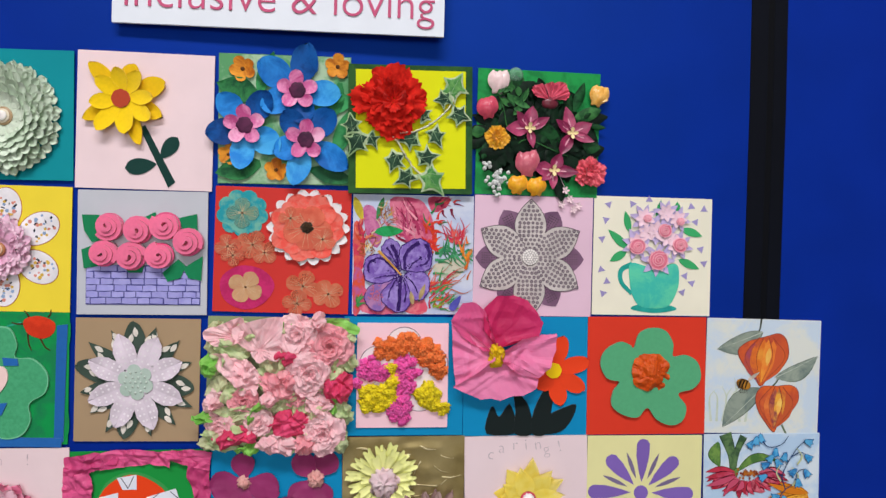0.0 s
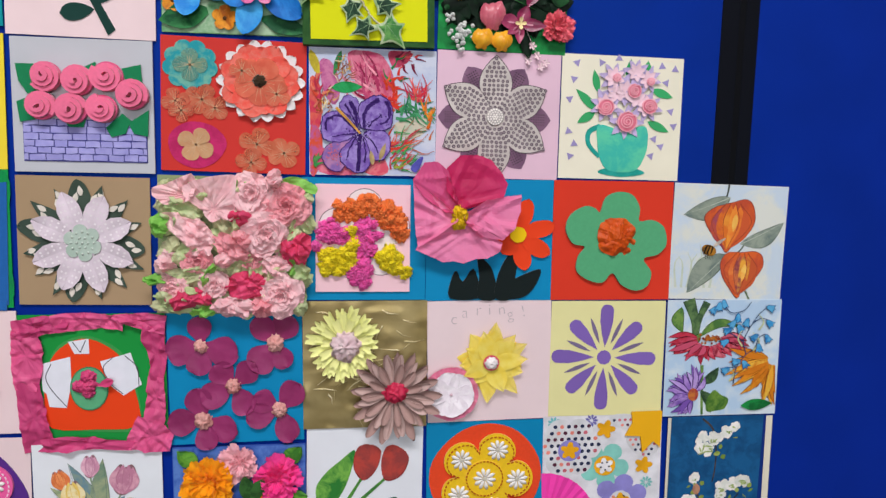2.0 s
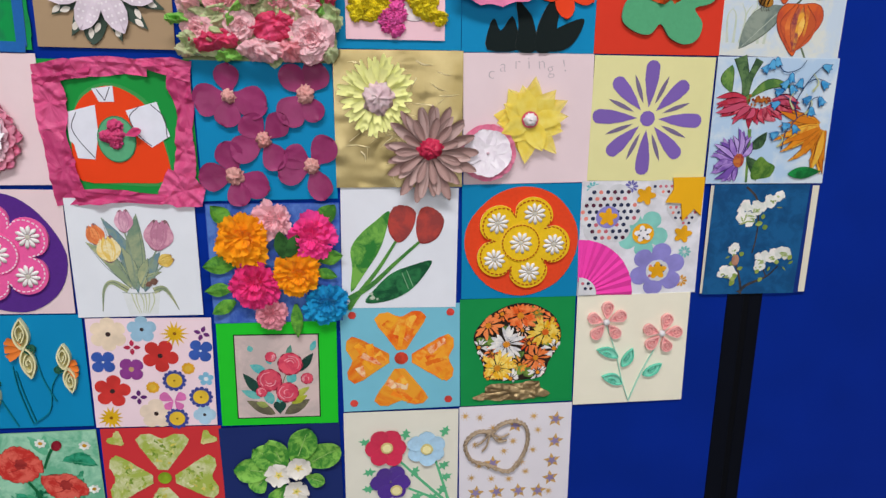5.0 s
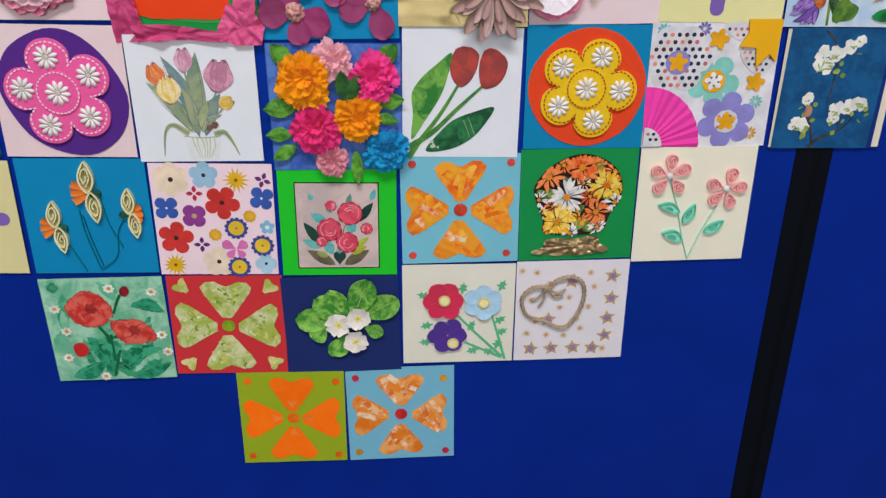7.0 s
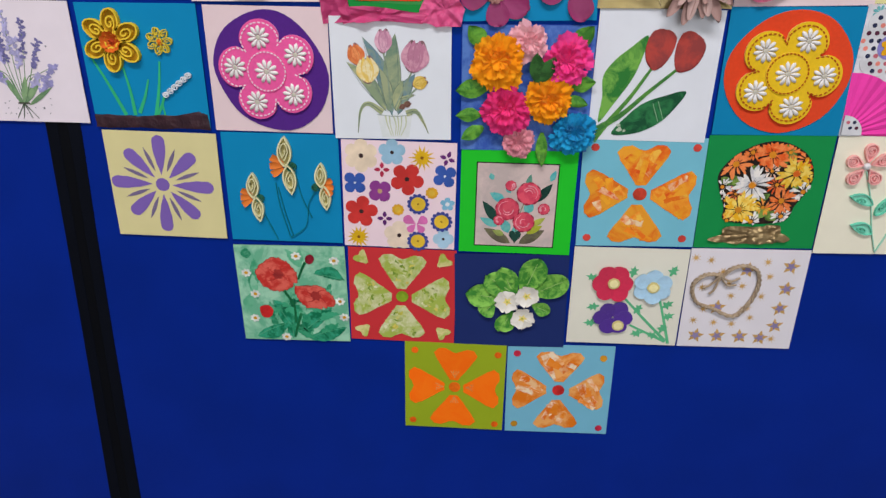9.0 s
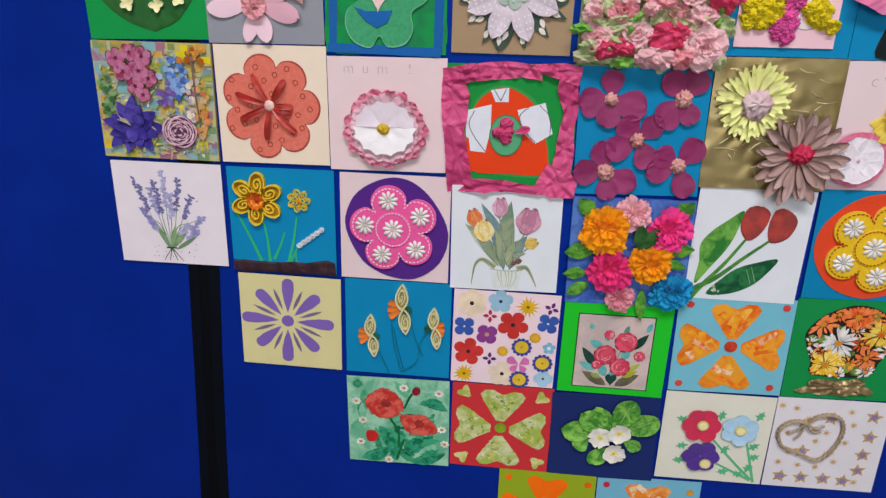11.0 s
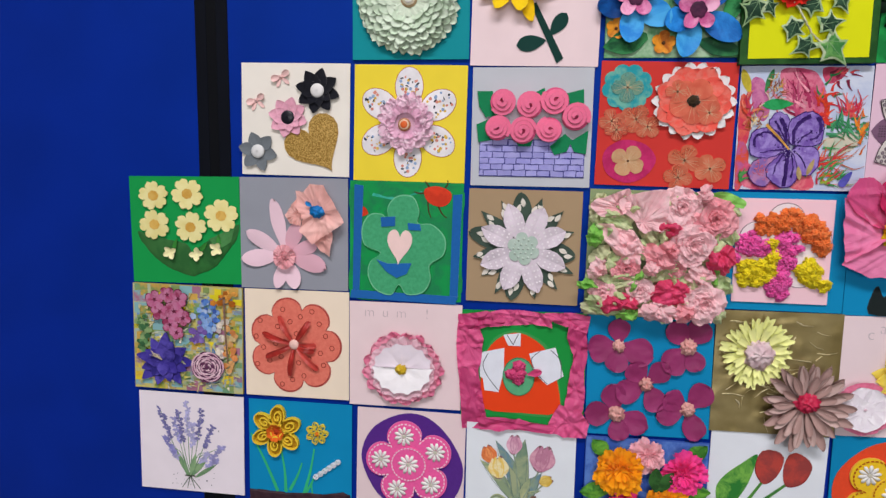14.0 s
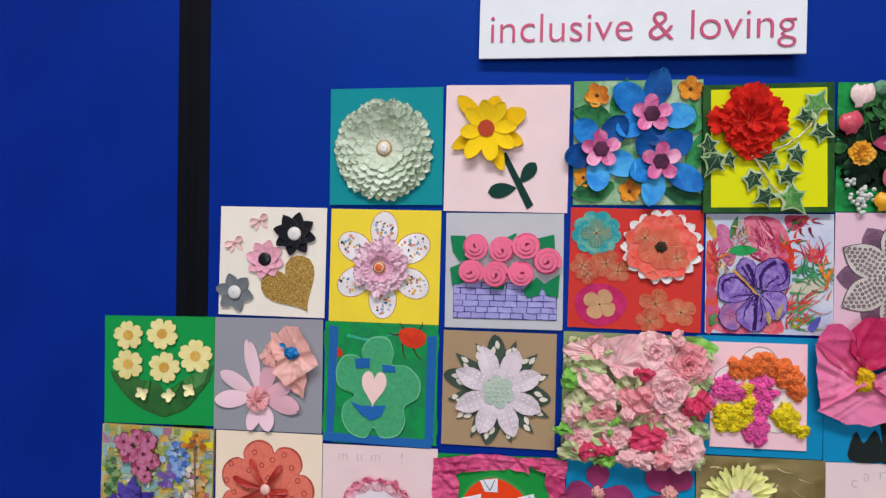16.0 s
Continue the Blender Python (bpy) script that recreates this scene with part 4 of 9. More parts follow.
def felt_flowers_bows(p):
    for cx, cy, n, r, w, c, b in ((71, 24, 8, 20, 12, "15161f", "e8e6e4"), (44, 48, 8, 18, 12, "e6a8bd", "1a1a24"), (16, 79, 6, 18, 12, "6f767c", "dcdcdc")):
        for i in range(n):
            p.petal("felt_petal", cx, cy, i * 360 / n + 12, r, w, M("felt", c), d=0.5, curl=2.5, cup=1.6, tip=0.35, th=0.8, start=2)
        for i in range(n if n > 6 else 0):
            p.petal("felt_petal", cx, cy, i * 360 / n + 34, r * 0.72, w * 0.8, M("felt", c), d=2, curl=2.5, cup=1.4, tip=0.35, th=0.8)
        bb = p.bead("button", cx, cy, 6.3, M("gloss", b), 3, 4)
        for k in range(3):
            p.ring("button_rib", cx, cy, 9, 1.5 + 1.7 * k, 1.2, M("gloss", b), parent=bb, d=6.4 - k * 0.7, curl=0, cup=0, start=0.5 + 1.6 * k, nl=2, nw=2)
    p.flat("glitter_heart", HE(71, 74, 54, 51, -33), M("glitter", "d2ac62", "94702c"), 0.2, 1.5, label="gold glitter heart")
    for u, v in ((37, 12), (14, 33)):
        m = M("satin", "e9bfbb")
        for a in (-30, 160):
            p.petal("bow_loop", u, v, a, 9, 6, m, d=1, curl=2, cup=2, tip=1)
        for a in (40, 110):
            p.petal("bow_tail", u, v, a, 10, 3.5, m, d=0.6, curl=0.5, cup=0.3, tip=1, base=0.8)
        p.bead("knot", u, v, 1.7, m, 1, 3)


def floral_daisy(p):
    for i in range(6):
        a = -90 + 60 * i
        ca, sa = math.cos(radians(a)), math.sin(radians(a))
        cx, cy = 49 + 30 * ca, 49 + 30 * sa * 1.02
        p.flat("petal_edge", E(cx, cy, 17, 12.8, a), M("print", "b5684a"), 0, 0.2)
        q = p.flat("petal", E(cx, cy, 16.4, 12.2, a), M("print", "eae6ea"), 0.1, 0.3, label="white sprigged paper petal")
        for c in ("2b3340", "8fa9cc", "d8b24a", "d88d7c"):
            marks = []
            for _ in range(7):
                al, sd = rnd.uniform(-7, 13), rnd.uniform(-8.5, 8.5)
                if (al / 14.2) ** 2 + (sd / 10) ** 2 > 1:
                    continue
                u, v = cx + ca * al - sa * sd, cy + sa * al + ca * sd
                t = rnd.uniform(0, 180)
                marks.append(E(u, v, rnd.uniform(0.8, 2.0), rnd.uniform(0.4, 1.1), t, 8) if c == "2b3340" else FL(u, v, rnd.uniform(0.8, 1.7), 5, 0.4, t, m=3))
            marks and p.joined("sprig", marks, M("print", c), 0.42, 0.06, q)
    m, m2 = M("tissue", "ffe2f0", "f8cee4"), M("tissue", "f6c6de", "eeb4d2")
    for k, (r, n) in enumerate(((24.5, 28), (22.5, 26), (20.5, 24), (18, 20), (15.5, 16))):
        p.ring("ruffle", 47, 50, n, r, 7.6, m2 if k == 4 else m, split=True, rot=k * 11, jit=0.14, turn=8, d=2 + 1.5 * k, curl=3.4 - 0.4 * k, cup=2.0, wave=1.6, tip=1.0, base=0.9, start=9, nl=7, nw=4, crinkle=1.8)
    p.flat("ruffle_base", E(47, 50, 12, 12), m2, 1.5, 1.0)
    b = p.bead("button", 46, 51, 5.8, M("satin", "b87a50"), 4, 4, label="copper rimmed button")
    p.bead("rim", 46, 51, 4.4, M("satin", "e0c0a0"), 7.4, 1.0, b)
    p.bead("stud", 46, 51, 3.2, M("gloss", "d8622a"), 8.0, 1.8, b)


def rose_wall(p):
    w_all = p.flat("brick_wall", RC(7, 60, 95, 92), M("paper", "4c4c90"), 0.1, 0.8, label="lilac paper brick wall")
    for r in range(6):
        u0, v0 = 7.3 - (rnd.uniform(3, 7) if r % 2 else 0), 60.6 + r * 5.2
        while u0 < 93:
            w = rnd.uniform(9, 13.5)
            x0, x1, j = max(7.5, u0), min(94.6, u0 + w - 0.8), lambda: rnd.uniform(-0.45, 0.45)
            if x1 - x0 > 1.5:
                p.flat("brick", [(x0, v0 + j()), ((x0 + x1) / 2, v0 + j()), (x1, v0 + j()), (x1 + j(), v0 + 4.5 + j()), ((x0 + x1) / 2, v0 + 4.5 + j()), (x0 + j(), v0 + 4.5 + j())], M("paper", "9694d2", "aaa8de"), 0.9, 0.5, w_all)
            u0 += w
    g = M("felt", "128050")
    for pts in ([(4, 20), (17, 20), (22, 40), (12, 42), (6, 33)], [(4, 48), (18, 42), (22, 60), (6, 63)], [(50, 22), (60, 17), (62, 30), (52, 34)], [(76, 22), (92, 18), (93, 36), (84, 34)],
                [(66, 66), (78, 55), (84, 60), (80, 70), (70, 73)], [(82, 62), (97, 52), (96, 72), (86, 70)], [(36, 60), (52, 60), (50, 66), (40, 66)]):
        p.flat("leaf", pts, g, 1.5, 1.2)
    for u, v in ((26, 29), (48, 32), (69, 28), (86, 41), (22, 51), (43, 53), (65, 52)):
        r = 10.8 + rnd.uniform(-0.6, 0.6)
        f = p.flat("felt_rose", E(u, v, r, r), M("felt", "dc5a88"), 2, 4, label="rolled pink felt rose")
        p.coil("roll", u, v, r, r * 0.97, rnd.uniform(0, 360), 2.7, 6.0, M("felt", "ee7499"), 3.3, 4.5, f, taper=6.0, closed=False)


def pressed_collage(p):
    def petals(u, v, r, c, c2, n=4, d=0.4, rot=0):
        for i in range(n):
            p.petal("pressed_petal", u, v, rot + i * 360 / n, r, r * 0.95, M("sheer", c, c2), d=d + i * 0.25, curl=0.4, cup=0.3, tip=1.0, th=0.12)
        p.joined("petal_vein", [SK([(u, v), (u + r * 0.9 * math.cos(a), v + r * 0.9 * math.sin(a))], 0.5, 0.15) for a in [radians(rot + i * 360 / n + k) for i in range(n) for k in (-16, 0, 16)]], M("sheer", "e8c8a0"), d + 1.0, 0.05)
        p.bead("eye", u, v, 0.9, M("paper", "5a4030"), d + 1, 0.6)
    for u, v, r, c, c2 in ((10, 48, 10, "e08064", "cc5c46"), (28, 46, 12, "e48c6c", "d0684c"), (14, 55, 9, "de7a60", "c85640"), (37, 52, 10, "e08466", "cc6248")):
        petals(u, v, r, c, c2, rot=rnd.uniform(0, 90))
    p.flat("teal_flower", FL(20, 21, 19, 9, 0.14, 10), M("wash", "2a95a0", "6fb0a0"), 0.8, 0.3)
    petals(20, 21, 12, "5fa49a", "8fae92", d=1.2)
    p.flat("magenta_flower", SM([(8, 70), (20, 63), (36, 66), (45, 78), (38, 92), (24, 98), (10, 92), (5, 80)]), M("wash", "c8326e", "b52a60"), 0.4, 0.3)
    petals(24, 80, 13, "dfae80", "e6c493", d=0.9, rot=30)
    petals(66, 78, 13, "e88c6c", "d06c4c", rot=20)
    petals(85, 84, 12, "e8906e", "d27050", rot=60)
    petals(62, 92, 11, "e48466", "ce664a", rot=10)
    for i in range(18):
        p.petal("white_petal", 69, 31, i * 20, 30.5, 12, M("paper", "e9e4e4"), d=0.8, curl=3, cup=0.6, tip=0.95)
    for i in range(15):
        p.petal("coral_petal", 68, 31, i * 24 + 8, 28 - (i % 2) * 3, 17, M("wash", "ea5a4e", "e87a6c"), d=3, curl=3, cup=1, tip=0.97, start=3, crinkle=0.8)
    petals(68, 31, 18, "ee8468", "e06c54", 5, d=6, rot=12)
    petals(56, 24, 9, "ea8468", "de7056", 4, d=6.5)
    petals(80, 40, 10, "ea8468", "de7056", 4, d=6.5, rot=30)
    p.crumple("centre", 68, 31, 5, 3, M("felt", "3a2a18"), 7)


def hibiscus_print(p):
    p.flat("wash", RC(0.5, 0.5, 99.5, 99.5), M("wash", "ccd3e4", "b9c4de", 0.4), 0.02, 0.08)

    def patch(pts, c, c2, d=0.15):
        p.flat("painted_patch", RO(SM(pts, 4), 0.7, 1), M("wash", c, c2), d, 0.04)

    def spray(n, u0, v0, du, dv, cols, a0, da, L0, L1, w, d=0.3):
        for _ in range(n):
            u, v = min(95, max(4, rnd.gauss(u0, du))), min(95, max(4, rnd.gauss(v0, dv)))
            a, L, b = radians(a0 + rnd.gauss(0, da)), rnd.uniform(L0, L1), rnd.uniform(-0.18, 0.18)
            q = [(u, v), (u + L * 0.5 * math.cos(a) - b * L * math.sin(a), v + L * 0.5 * math.sin(a) + b * L * math.cos(a)), (u + L * math.cos(a), v + L * math.sin(a))]
            q = [(min(99, max(1, x)), min(99, max(1, y))) for x, y in q]
            p.flat("stroke", SK(q, w * rnd.uniform(0.7, 1.2), 0.3), M("wash", rnd.choice(cols)), d, 0.03)
    patch([(8, 12), (16, 10), (22, 20), (24, 34), (20, 44), (12, 36)], "b0568c", "c87aa0")
    patch([(1, 24), (8, 28), (10, 44), (8, 62), (1, 60)], "d04058", "e06a58")
    patch([(1, 62), (9, 66), (10, 86), (6, 98), (1, 98)], "b05a90", "d0503c")
    patch([(8, 78), (22, 86), (36, 84), (42, 98), (8, 98)], "cf5278", "e07c90")
    patch([(30, 4), (46, 2), (58, 6), (66, 22), (66, 40), (54, 42), (44, 38), (36, 26)], "c84a72", "dc7a94")
    patch([(62, 2), (80, 2), (76, 10), (66, 14)], "a83a54", "c8506e")
    patch([(66, 60), (80, 52), (94, 54), (90, 66), (76, 70)], "cfc4b0", "b9c4b0")
    patch([(46, 86), (56, 82), (62, 98), (44, 98)], "d8566c", "e07c84")
    p.flat("blade", LF(1, 2, 8, 23, 7), M("wash", "c2b03a"), 0.3, 0.05)
    p.flat("blade", LF(25, 2, 19, 22, 5), M("wash", "3f8a54"), 0.3, 0.05)
    p.flat("leaf", LF(17, 31, 42, 30, 9), M("wash", "1f8a46", "2fa05c"), 0.7, 0.06)
    spray(34, 47, 30, 6, 7, ("dd7a94", "e89aac", "b03a62", "c8507a", "8c2848"), -115, 22, 12, 26, 2.6)
    spray(12, 72, 8, 5, 4, ("a83a54", "d04a50", "7c2440"), -20, 40, 5, 12, 2.4)
    spray(34, 66, 32, 3.5, 12, ("e0482c", "d83a34", "e86a40", "2f7a48"), -60, 60, 5, 12, 2.6)
    spray(26, 85, 38, 2.5, 3, ("d83a4c", "e0605c", "c02c50"), -95, 38, 8, 17, 1.8)
    spray(30, 82, 48, 8, 5, ("2f7a58", "3d8a5a", "4fa070"), -10, 50, 8, 18, 2.2)
    spray(10, 94, 52, 1.5, 7, ("e0702c", "e88a30"), -80, 20, 5, 12, 2.4)
    spray(12, 74, 76, 5, 4, ("c8806a", "b86a50"), -25, 18, 12, 26, 1.0)
    spray(36, 66, 82, 6, 8, ("d8402c", "3d9a5a", "e86a50", "4a9a58", "c83a54"), -35, 30, 8, 18, 2.0)
    spray(10, 70, 93, 6, 3, ("3d8a4a", "d8482c", "8a9a3c"), -20, 30, 8, 16, 1.8)
    spray(14, 6, 36, 2, 8, ("e0503c", "c83a54", "e8806a"), -60, 30, 6, 14, 2.4)
    spray(8, 5, 92, 3, 3, ("3d8a4a", "5a9a58"), -50, 40, 6, 12, 2.2)
    p.flat("painted_patch", SM([(80, 94), (84, 88), (90, 84), (88, 92), (84, 97)], 3), M("wash", "5a5cb8"), 0.4, 0.05)
    for u0, v0, du, dv in ((26, 18, 4, 6), (14, 46, 4, 5)):
        spray(30, u0, v0, du, dv, ("e6d8b8", "c89a4c", "a8602c", "e0b868", "8c4a2c"), -60, 35, 3, 8, 1.0, 0.5)
    pur, dk = M("wash", "7456a8", "9a84c8"), M("wash", "2f1a58", "42286e")
    petals = ([(37, 61), (32, 54), (24, 47), (27, 39), (33, 38), (39, 43), (39, 58)], [(33, 72), (18, 75), (11, 83), (13, 93), (24, 97), (30, 85)], [(38, 66), (27, 73), (15, 73), (10, 67), (11, 55), (19, 50), (27, 51), (35, 60)],
              [(43, 67), (54, 64), (62, 68), (63, 78), (58, 87), (49, 86), (45, 76)], [(40, 68), (46, 78), (47, 92), (38, 98), (28, 92), (24, 83), (31, 74)], [(40, 60), (39, 46), (45, 40), (54, 37), (63, 42), (65, 52), (63, 61), (55, 64), (45, 63)])
    for i, o in enumerate(petals):
        e = RO(SM(o), 0.9, 1)
        cu0, cv0 = sum(q[0] for q in e) / len(e), sum(q[1] for q in e) / len(e)
        p.flat("outline", [(cu0 + (u - cu0) * 1.06, cv0 + (v - cv0) * 1.06) for u, v in e], dk, 1.4 + i * 0.05, 0.04)
        p.flat("purple_petal", e, M("wash", "b07ca8", "8464a8") if i == 1 else pur, 1.45 + i * 0.05, 0.04, label="painted violet hibiscus petal")
    bands = (([(43, 62), (43, 52), (48, 44), (55, 40)], 2.4, 3.2), ([(60, 41), (63, 48), (61, 57), (55, 59)], 3.0, 1.6), ([(46, 62), (51, 56), (57, 52)], 1.4, 0.8), ([(13, 64), (14, 57), (22, 53), (29, 57), (37, 65)], 2.0, 2.2), ([(37, 60), (36, 50), (32, 42)], 2.6, 3.4), ([(28, 44), (33, 52), (38, 62)], 1.4, 1.2),
             ([(40, 69), (39, 80), (38, 97)], 2.6, 3.0), ([(42, 70), (44, 80), (43, 90)], 1.2, 1.0), ([(44, 68), (50, 74), (54, 82)], 1.6, 0.8), ([(38, 68), (32, 78), (29, 88)], 1.4, 0.8), ([(37, 67), (27, 68), (18, 70)], 1.2, 0.7))
    for pts, w0, w1 in bands:
        p.flat("dark_band", RO(SK(pts, w0, w1), 0.9, 1), dk, 1.8, 0.04)
    p.joined("band_fleck", [E(u + rnd.gauss(0, 1.5), v + rnd.gauss(0, 1.5), rnd.uniform(0.5, 1.2), 0.5, rnd.uniform(0, 180), 6) for pts, w0, w1 in bands[:7] for u, v in PATH(pts)[::2]], dk, 1.86, 0.03)
    p.joined("throat_marking", [E(40 + rnd.gauss(0, 4), 68 + rnd.gauss(0, 3), 0.8, 0.5, rnd.uniform(0, 180), 6) for _ in range(44)], dk, 1.86, 0.03)
    p.joined("throat_fleck", [E(40 + rnd.gauss(0, 5), 69 + rnd.gauss(0, 3.5), 0.6, 0.4, rnd.uniform(0, 180), 6) for _ in range(24)], M("wash", "b8a8d8"), 1.92, 0.03)
    p.joined("fleck_pattern", [E(19 + rnd.gauss(0, 3), 84 + rnd.gauss(0, 4), 0.7, 0.5, rnd.uniform(0, 90), 6) for _ in range(50)], M("wash", "d8708c"), 1.8, 0.04)
    for q in ((50, 92, 48, 80, 4), (55, 88, 60, 74, 4)):
        p.flat("pale_fleck", LF(*q), M("wash", "b8a070"), 1.9, 0.04)
    p.flat("stamen", SK([(40, 67), (31, 57), (21, 47)], 1.4, 2.2), M("wash", "cf9a48"), 2.2, 0.15)


def leopard_star(p):
    back, front, ink = M("print", "84627c", "6a4c66"), M("print", "cac2be"), M("print", "463a42")
    for i in range(6):
        a = -60 + 60 * i
        ca, sa = math.cos(radians(a)), math.sin(radians(a) )
        o = LF(47 + ca * 20, 52 + sa * 20, 47 + ca * 46, 52 + sa * 46, 21, 0, 8, 0.55)
        q = p.flat("back_petal", o, back, 0.2, 0.4, label="mauve patterned back petal")
        p.joined("speck_pattern", [E(47 + ca * r - sa * t, 52 + sa * r + ca * t, 0.7, 0.5, 0, 5) for r in range(24, 42, 2) for t in (-4, -2, 0, 2, 4)], ink, 0.62, 0.05, q)
    for i in range(6):
        a = -90 + 60 * i
        ca, sa = math.cos(radians(a)), math.sin(radians(a))
        L = 50 if i % 3 == 0 else 48
        edge = LF(47, 52, 47 + ca * L, 52 + sa * L, 27, 0, 12, 0.55)
        q = p.flat("edge", edge, ink, 1.0, 0.3)
        f = p.flat("front_petal", LF(47 + ca, 52 + sa, 47 + ca * (L - 0.9), 52 + sa * (L - 0.9), 26.2, 0, 12, 0.55), front, 1.32, 0.1, q, "leopard spotted paper petal")
        spots = []
        for r in [5 + 3.5 * k for k in range(13)]:
            half = 11.4 * math.sin(math.pi * min(1, r / L)) ** 0.9
            n = max(1, int(half * 2 / 3.4))
            for t in range(n):
                tt = (t - (n - 1) / 2) * 3.6 + rnd.uniform(-0.25, 0.25)
                rj = r + rnd.uniform(-0.25, 0.25)
                spots.append(FL(47 + ca * rj - sa * tt, 52 + sa * rj + ca * tt, rnd.uniform(1.35, 1.62), 6, 0.16, rnd.uniform(0, 90), m=2))
        p.joined("spot_pattern", spots, M("print", "665862"), 1.44, 0.05, f)
        p.joined("spot_heart_pattern", [E(sum(q[0] for q in o) / len(o), sum(q[1] for q in o) / len(o), 0.62, 0.62, 0, 6) for o in spots], M("print", "a0949a"), 1.52, 0.03, f)
    c = p.bead("centre", 47, 51, 7.2, M("paper", "b9b3b0"), 1.5, 2.5)
    for k in range(4):
        for i in range(1 if k == 0 else 6 * k):
            a = i / max(1, 6 * k) * TAU
            p.bead("rhinestone", 47 + 1.9 * k * math.cos(a), 51 + 1.9 * k * math.sin(a), 0.95, M("gloss", "efeae6"), 3.6 - 0.35 * k, 1.0, c)


def vase_bouquet(p):
    jug, rim = M("wash", "5cc8a4", "40b6a6", 0.35), M("wash", "2fa89c", "24988c")
    p.flat("jug_foot", SM([(33, 95), (40, 91), (64, 91), (71, 95), (52, 98)]), rim, 0.2, 0.4)
    p.flat("jug", SM([(32, 56), (52, 60), (70, 56), (73, 70), (70, 83), (62, 93), (42, 93), (34, 84), (31, 70)]), jug, 0.3, 0.5, dome=0.8, label="turquoise painted paper jug")
    p.flat("jug_handle", SK([(33, 57), (24, 62), (24, 72), (33, 82)], 4.5, 3), rim, 0.25, 0.5)
    for q in ((30, 45, 12, 28, 7), (30, 30, 26, 12, 6), (54, 20, 56, 2, 6), (70, 16, 70, 3, 6), (74, 26, 92, 32, 7), (72, 52, 90, 60, 7), (28, 46, 14, 55, 7)):
        p.flat("leaf", LF(*q), M("paper", "3da868"), 0.4, 0.4)
    lil, pk = M("paper", "bfb0d8"), M("paper", "efd0dc")
    for u, v, r in ((42, 18, 11), (60, 13, 10), (70, 18, 10), (52, 28, 11), (36, 40, 12), (70, 40, 12), (54, 53, 13), (44, 30, 10), (62, 34, 10)):
        f = p.ring("lilac_ring", u, v, 8, r * 1.15, r * 0.46, lil, rot=rnd.uniform(0, 40), d=1.0, curl=1.5, cup=0.5, tip=0.2)
        p.ring("pink_ring", u, v, 7, r * 0.76, r * 0.46, pk, rot=rnd.uniform(0, 40), parent=f, d=2.0, curl=2, cup=0.6, tip=0.3)
    for u, v, r in ((54, 53, 8), (36, 42, 6.5), (72, 40, 6), (59, 28, 5.5), (44, 18, 3), (72, 20, 3)):
        f = p.flat("rose", E(u, v, r, r), M("paper", "dc7a90"), 3, 1, dome=1.5, label="rolled pink paper rose")
        p.coil("roll", u, v, r, r * 0.95, rnd.uniform(0, 360), 3.5, 2, M("paper", "f0aab8"), 0.8, 3.5, f, taper=1.5)
    for u, v in ((12, 7), (32, 6), (46, 2), (82, 7), (93, 9), (10, 20), (86, 20), (7, 36), (91, 43), (94, 55), (7, 62), (12, 72), (9, 82), (78, 66), (84, 72), (76, 80)):
        p.flat("confetti", ST(u, v, 3.6, 1.7, 3, rnd.uniform(0, 120)), M("paper", "9c92c4"), 0.1, 0.3)
def primroses(p):
    p.flat("big_leaf", RO(SM([(6, 52), (20, 56), (38, 60), (52, 64), (56, 78), (58, 93), (44, 90), (28, 82), (14, 68)]), 0.5, 1), M("leaf", "3a6e3a", "2f6434", 0.4), 0.1, 0.3, dome=1.0, label="dark green tissue leaf")
    p.flat("big_leaf", RO(SM([(54, 92), (54, 78), (62, 66), (74, 58), (88, 52), (99, 44), (96, 58), (86, 72), (76, 84), (64, 90)]), 0.5, 1), M("leaf", "347038", "2a5c30", 0.4), 0.5, 0.4, dome=1.6)
    p.flat("leaf_fold", [(72, 58), (96, 46), (92, 60), (80, 68)], M("leaf", "4f8c50"), 2.4, 0.3)
    for u, v, r, rot in ((23, 18, 14, 10), (54, 16, 15, -10), (84, 36, 16, 20), (23, 45, 14.5, 0), (56, 47, 15, 30)):
        o = []
        for i in range(100):
            t = i / 100 * TAU
            w = (5 * t / TAU) % 1
            k = 0.60 + 0.40 * math.sin(math.pi * w) ** 0.45 - 0.13 * math.exp(-((w - 0.5) / 0.09) ** 2)
            o.append((u + r * k * math.cos(t + radians(rot)), v + r * k * math.sin(t + radians(rot))))
        f = p.flat("primrose", RO(o, 0.35, 1), M("paper", "ebe2a2", "e2d68e"), 3.0, 0.5, label="pale yellow paper primrose")
        p.flat("eye", FL(u, v, 4.8, 7, 0.1), M("wash", "d0a048", "d8b05c"), 3.6, 0.2, f)
    for u, v, a in ((37, 71, -40), (61, 72, -20), (79, 67, -60)):
        for i in range(4):
            p.petal("bud_petal", u, v, a + i * 95 + rnd.uniform(-15, 15), 6.5, 5.5, M("paper", "eee8b4"), d=2.5, curl=3.5, cup=1.5, tip=0.5)
        p.petal("bud_leaf", u + 2, v - 2, a - 30, 12, 4, M("leaf", "3d8a3a"), d=2, curl=1, tip=0.2)


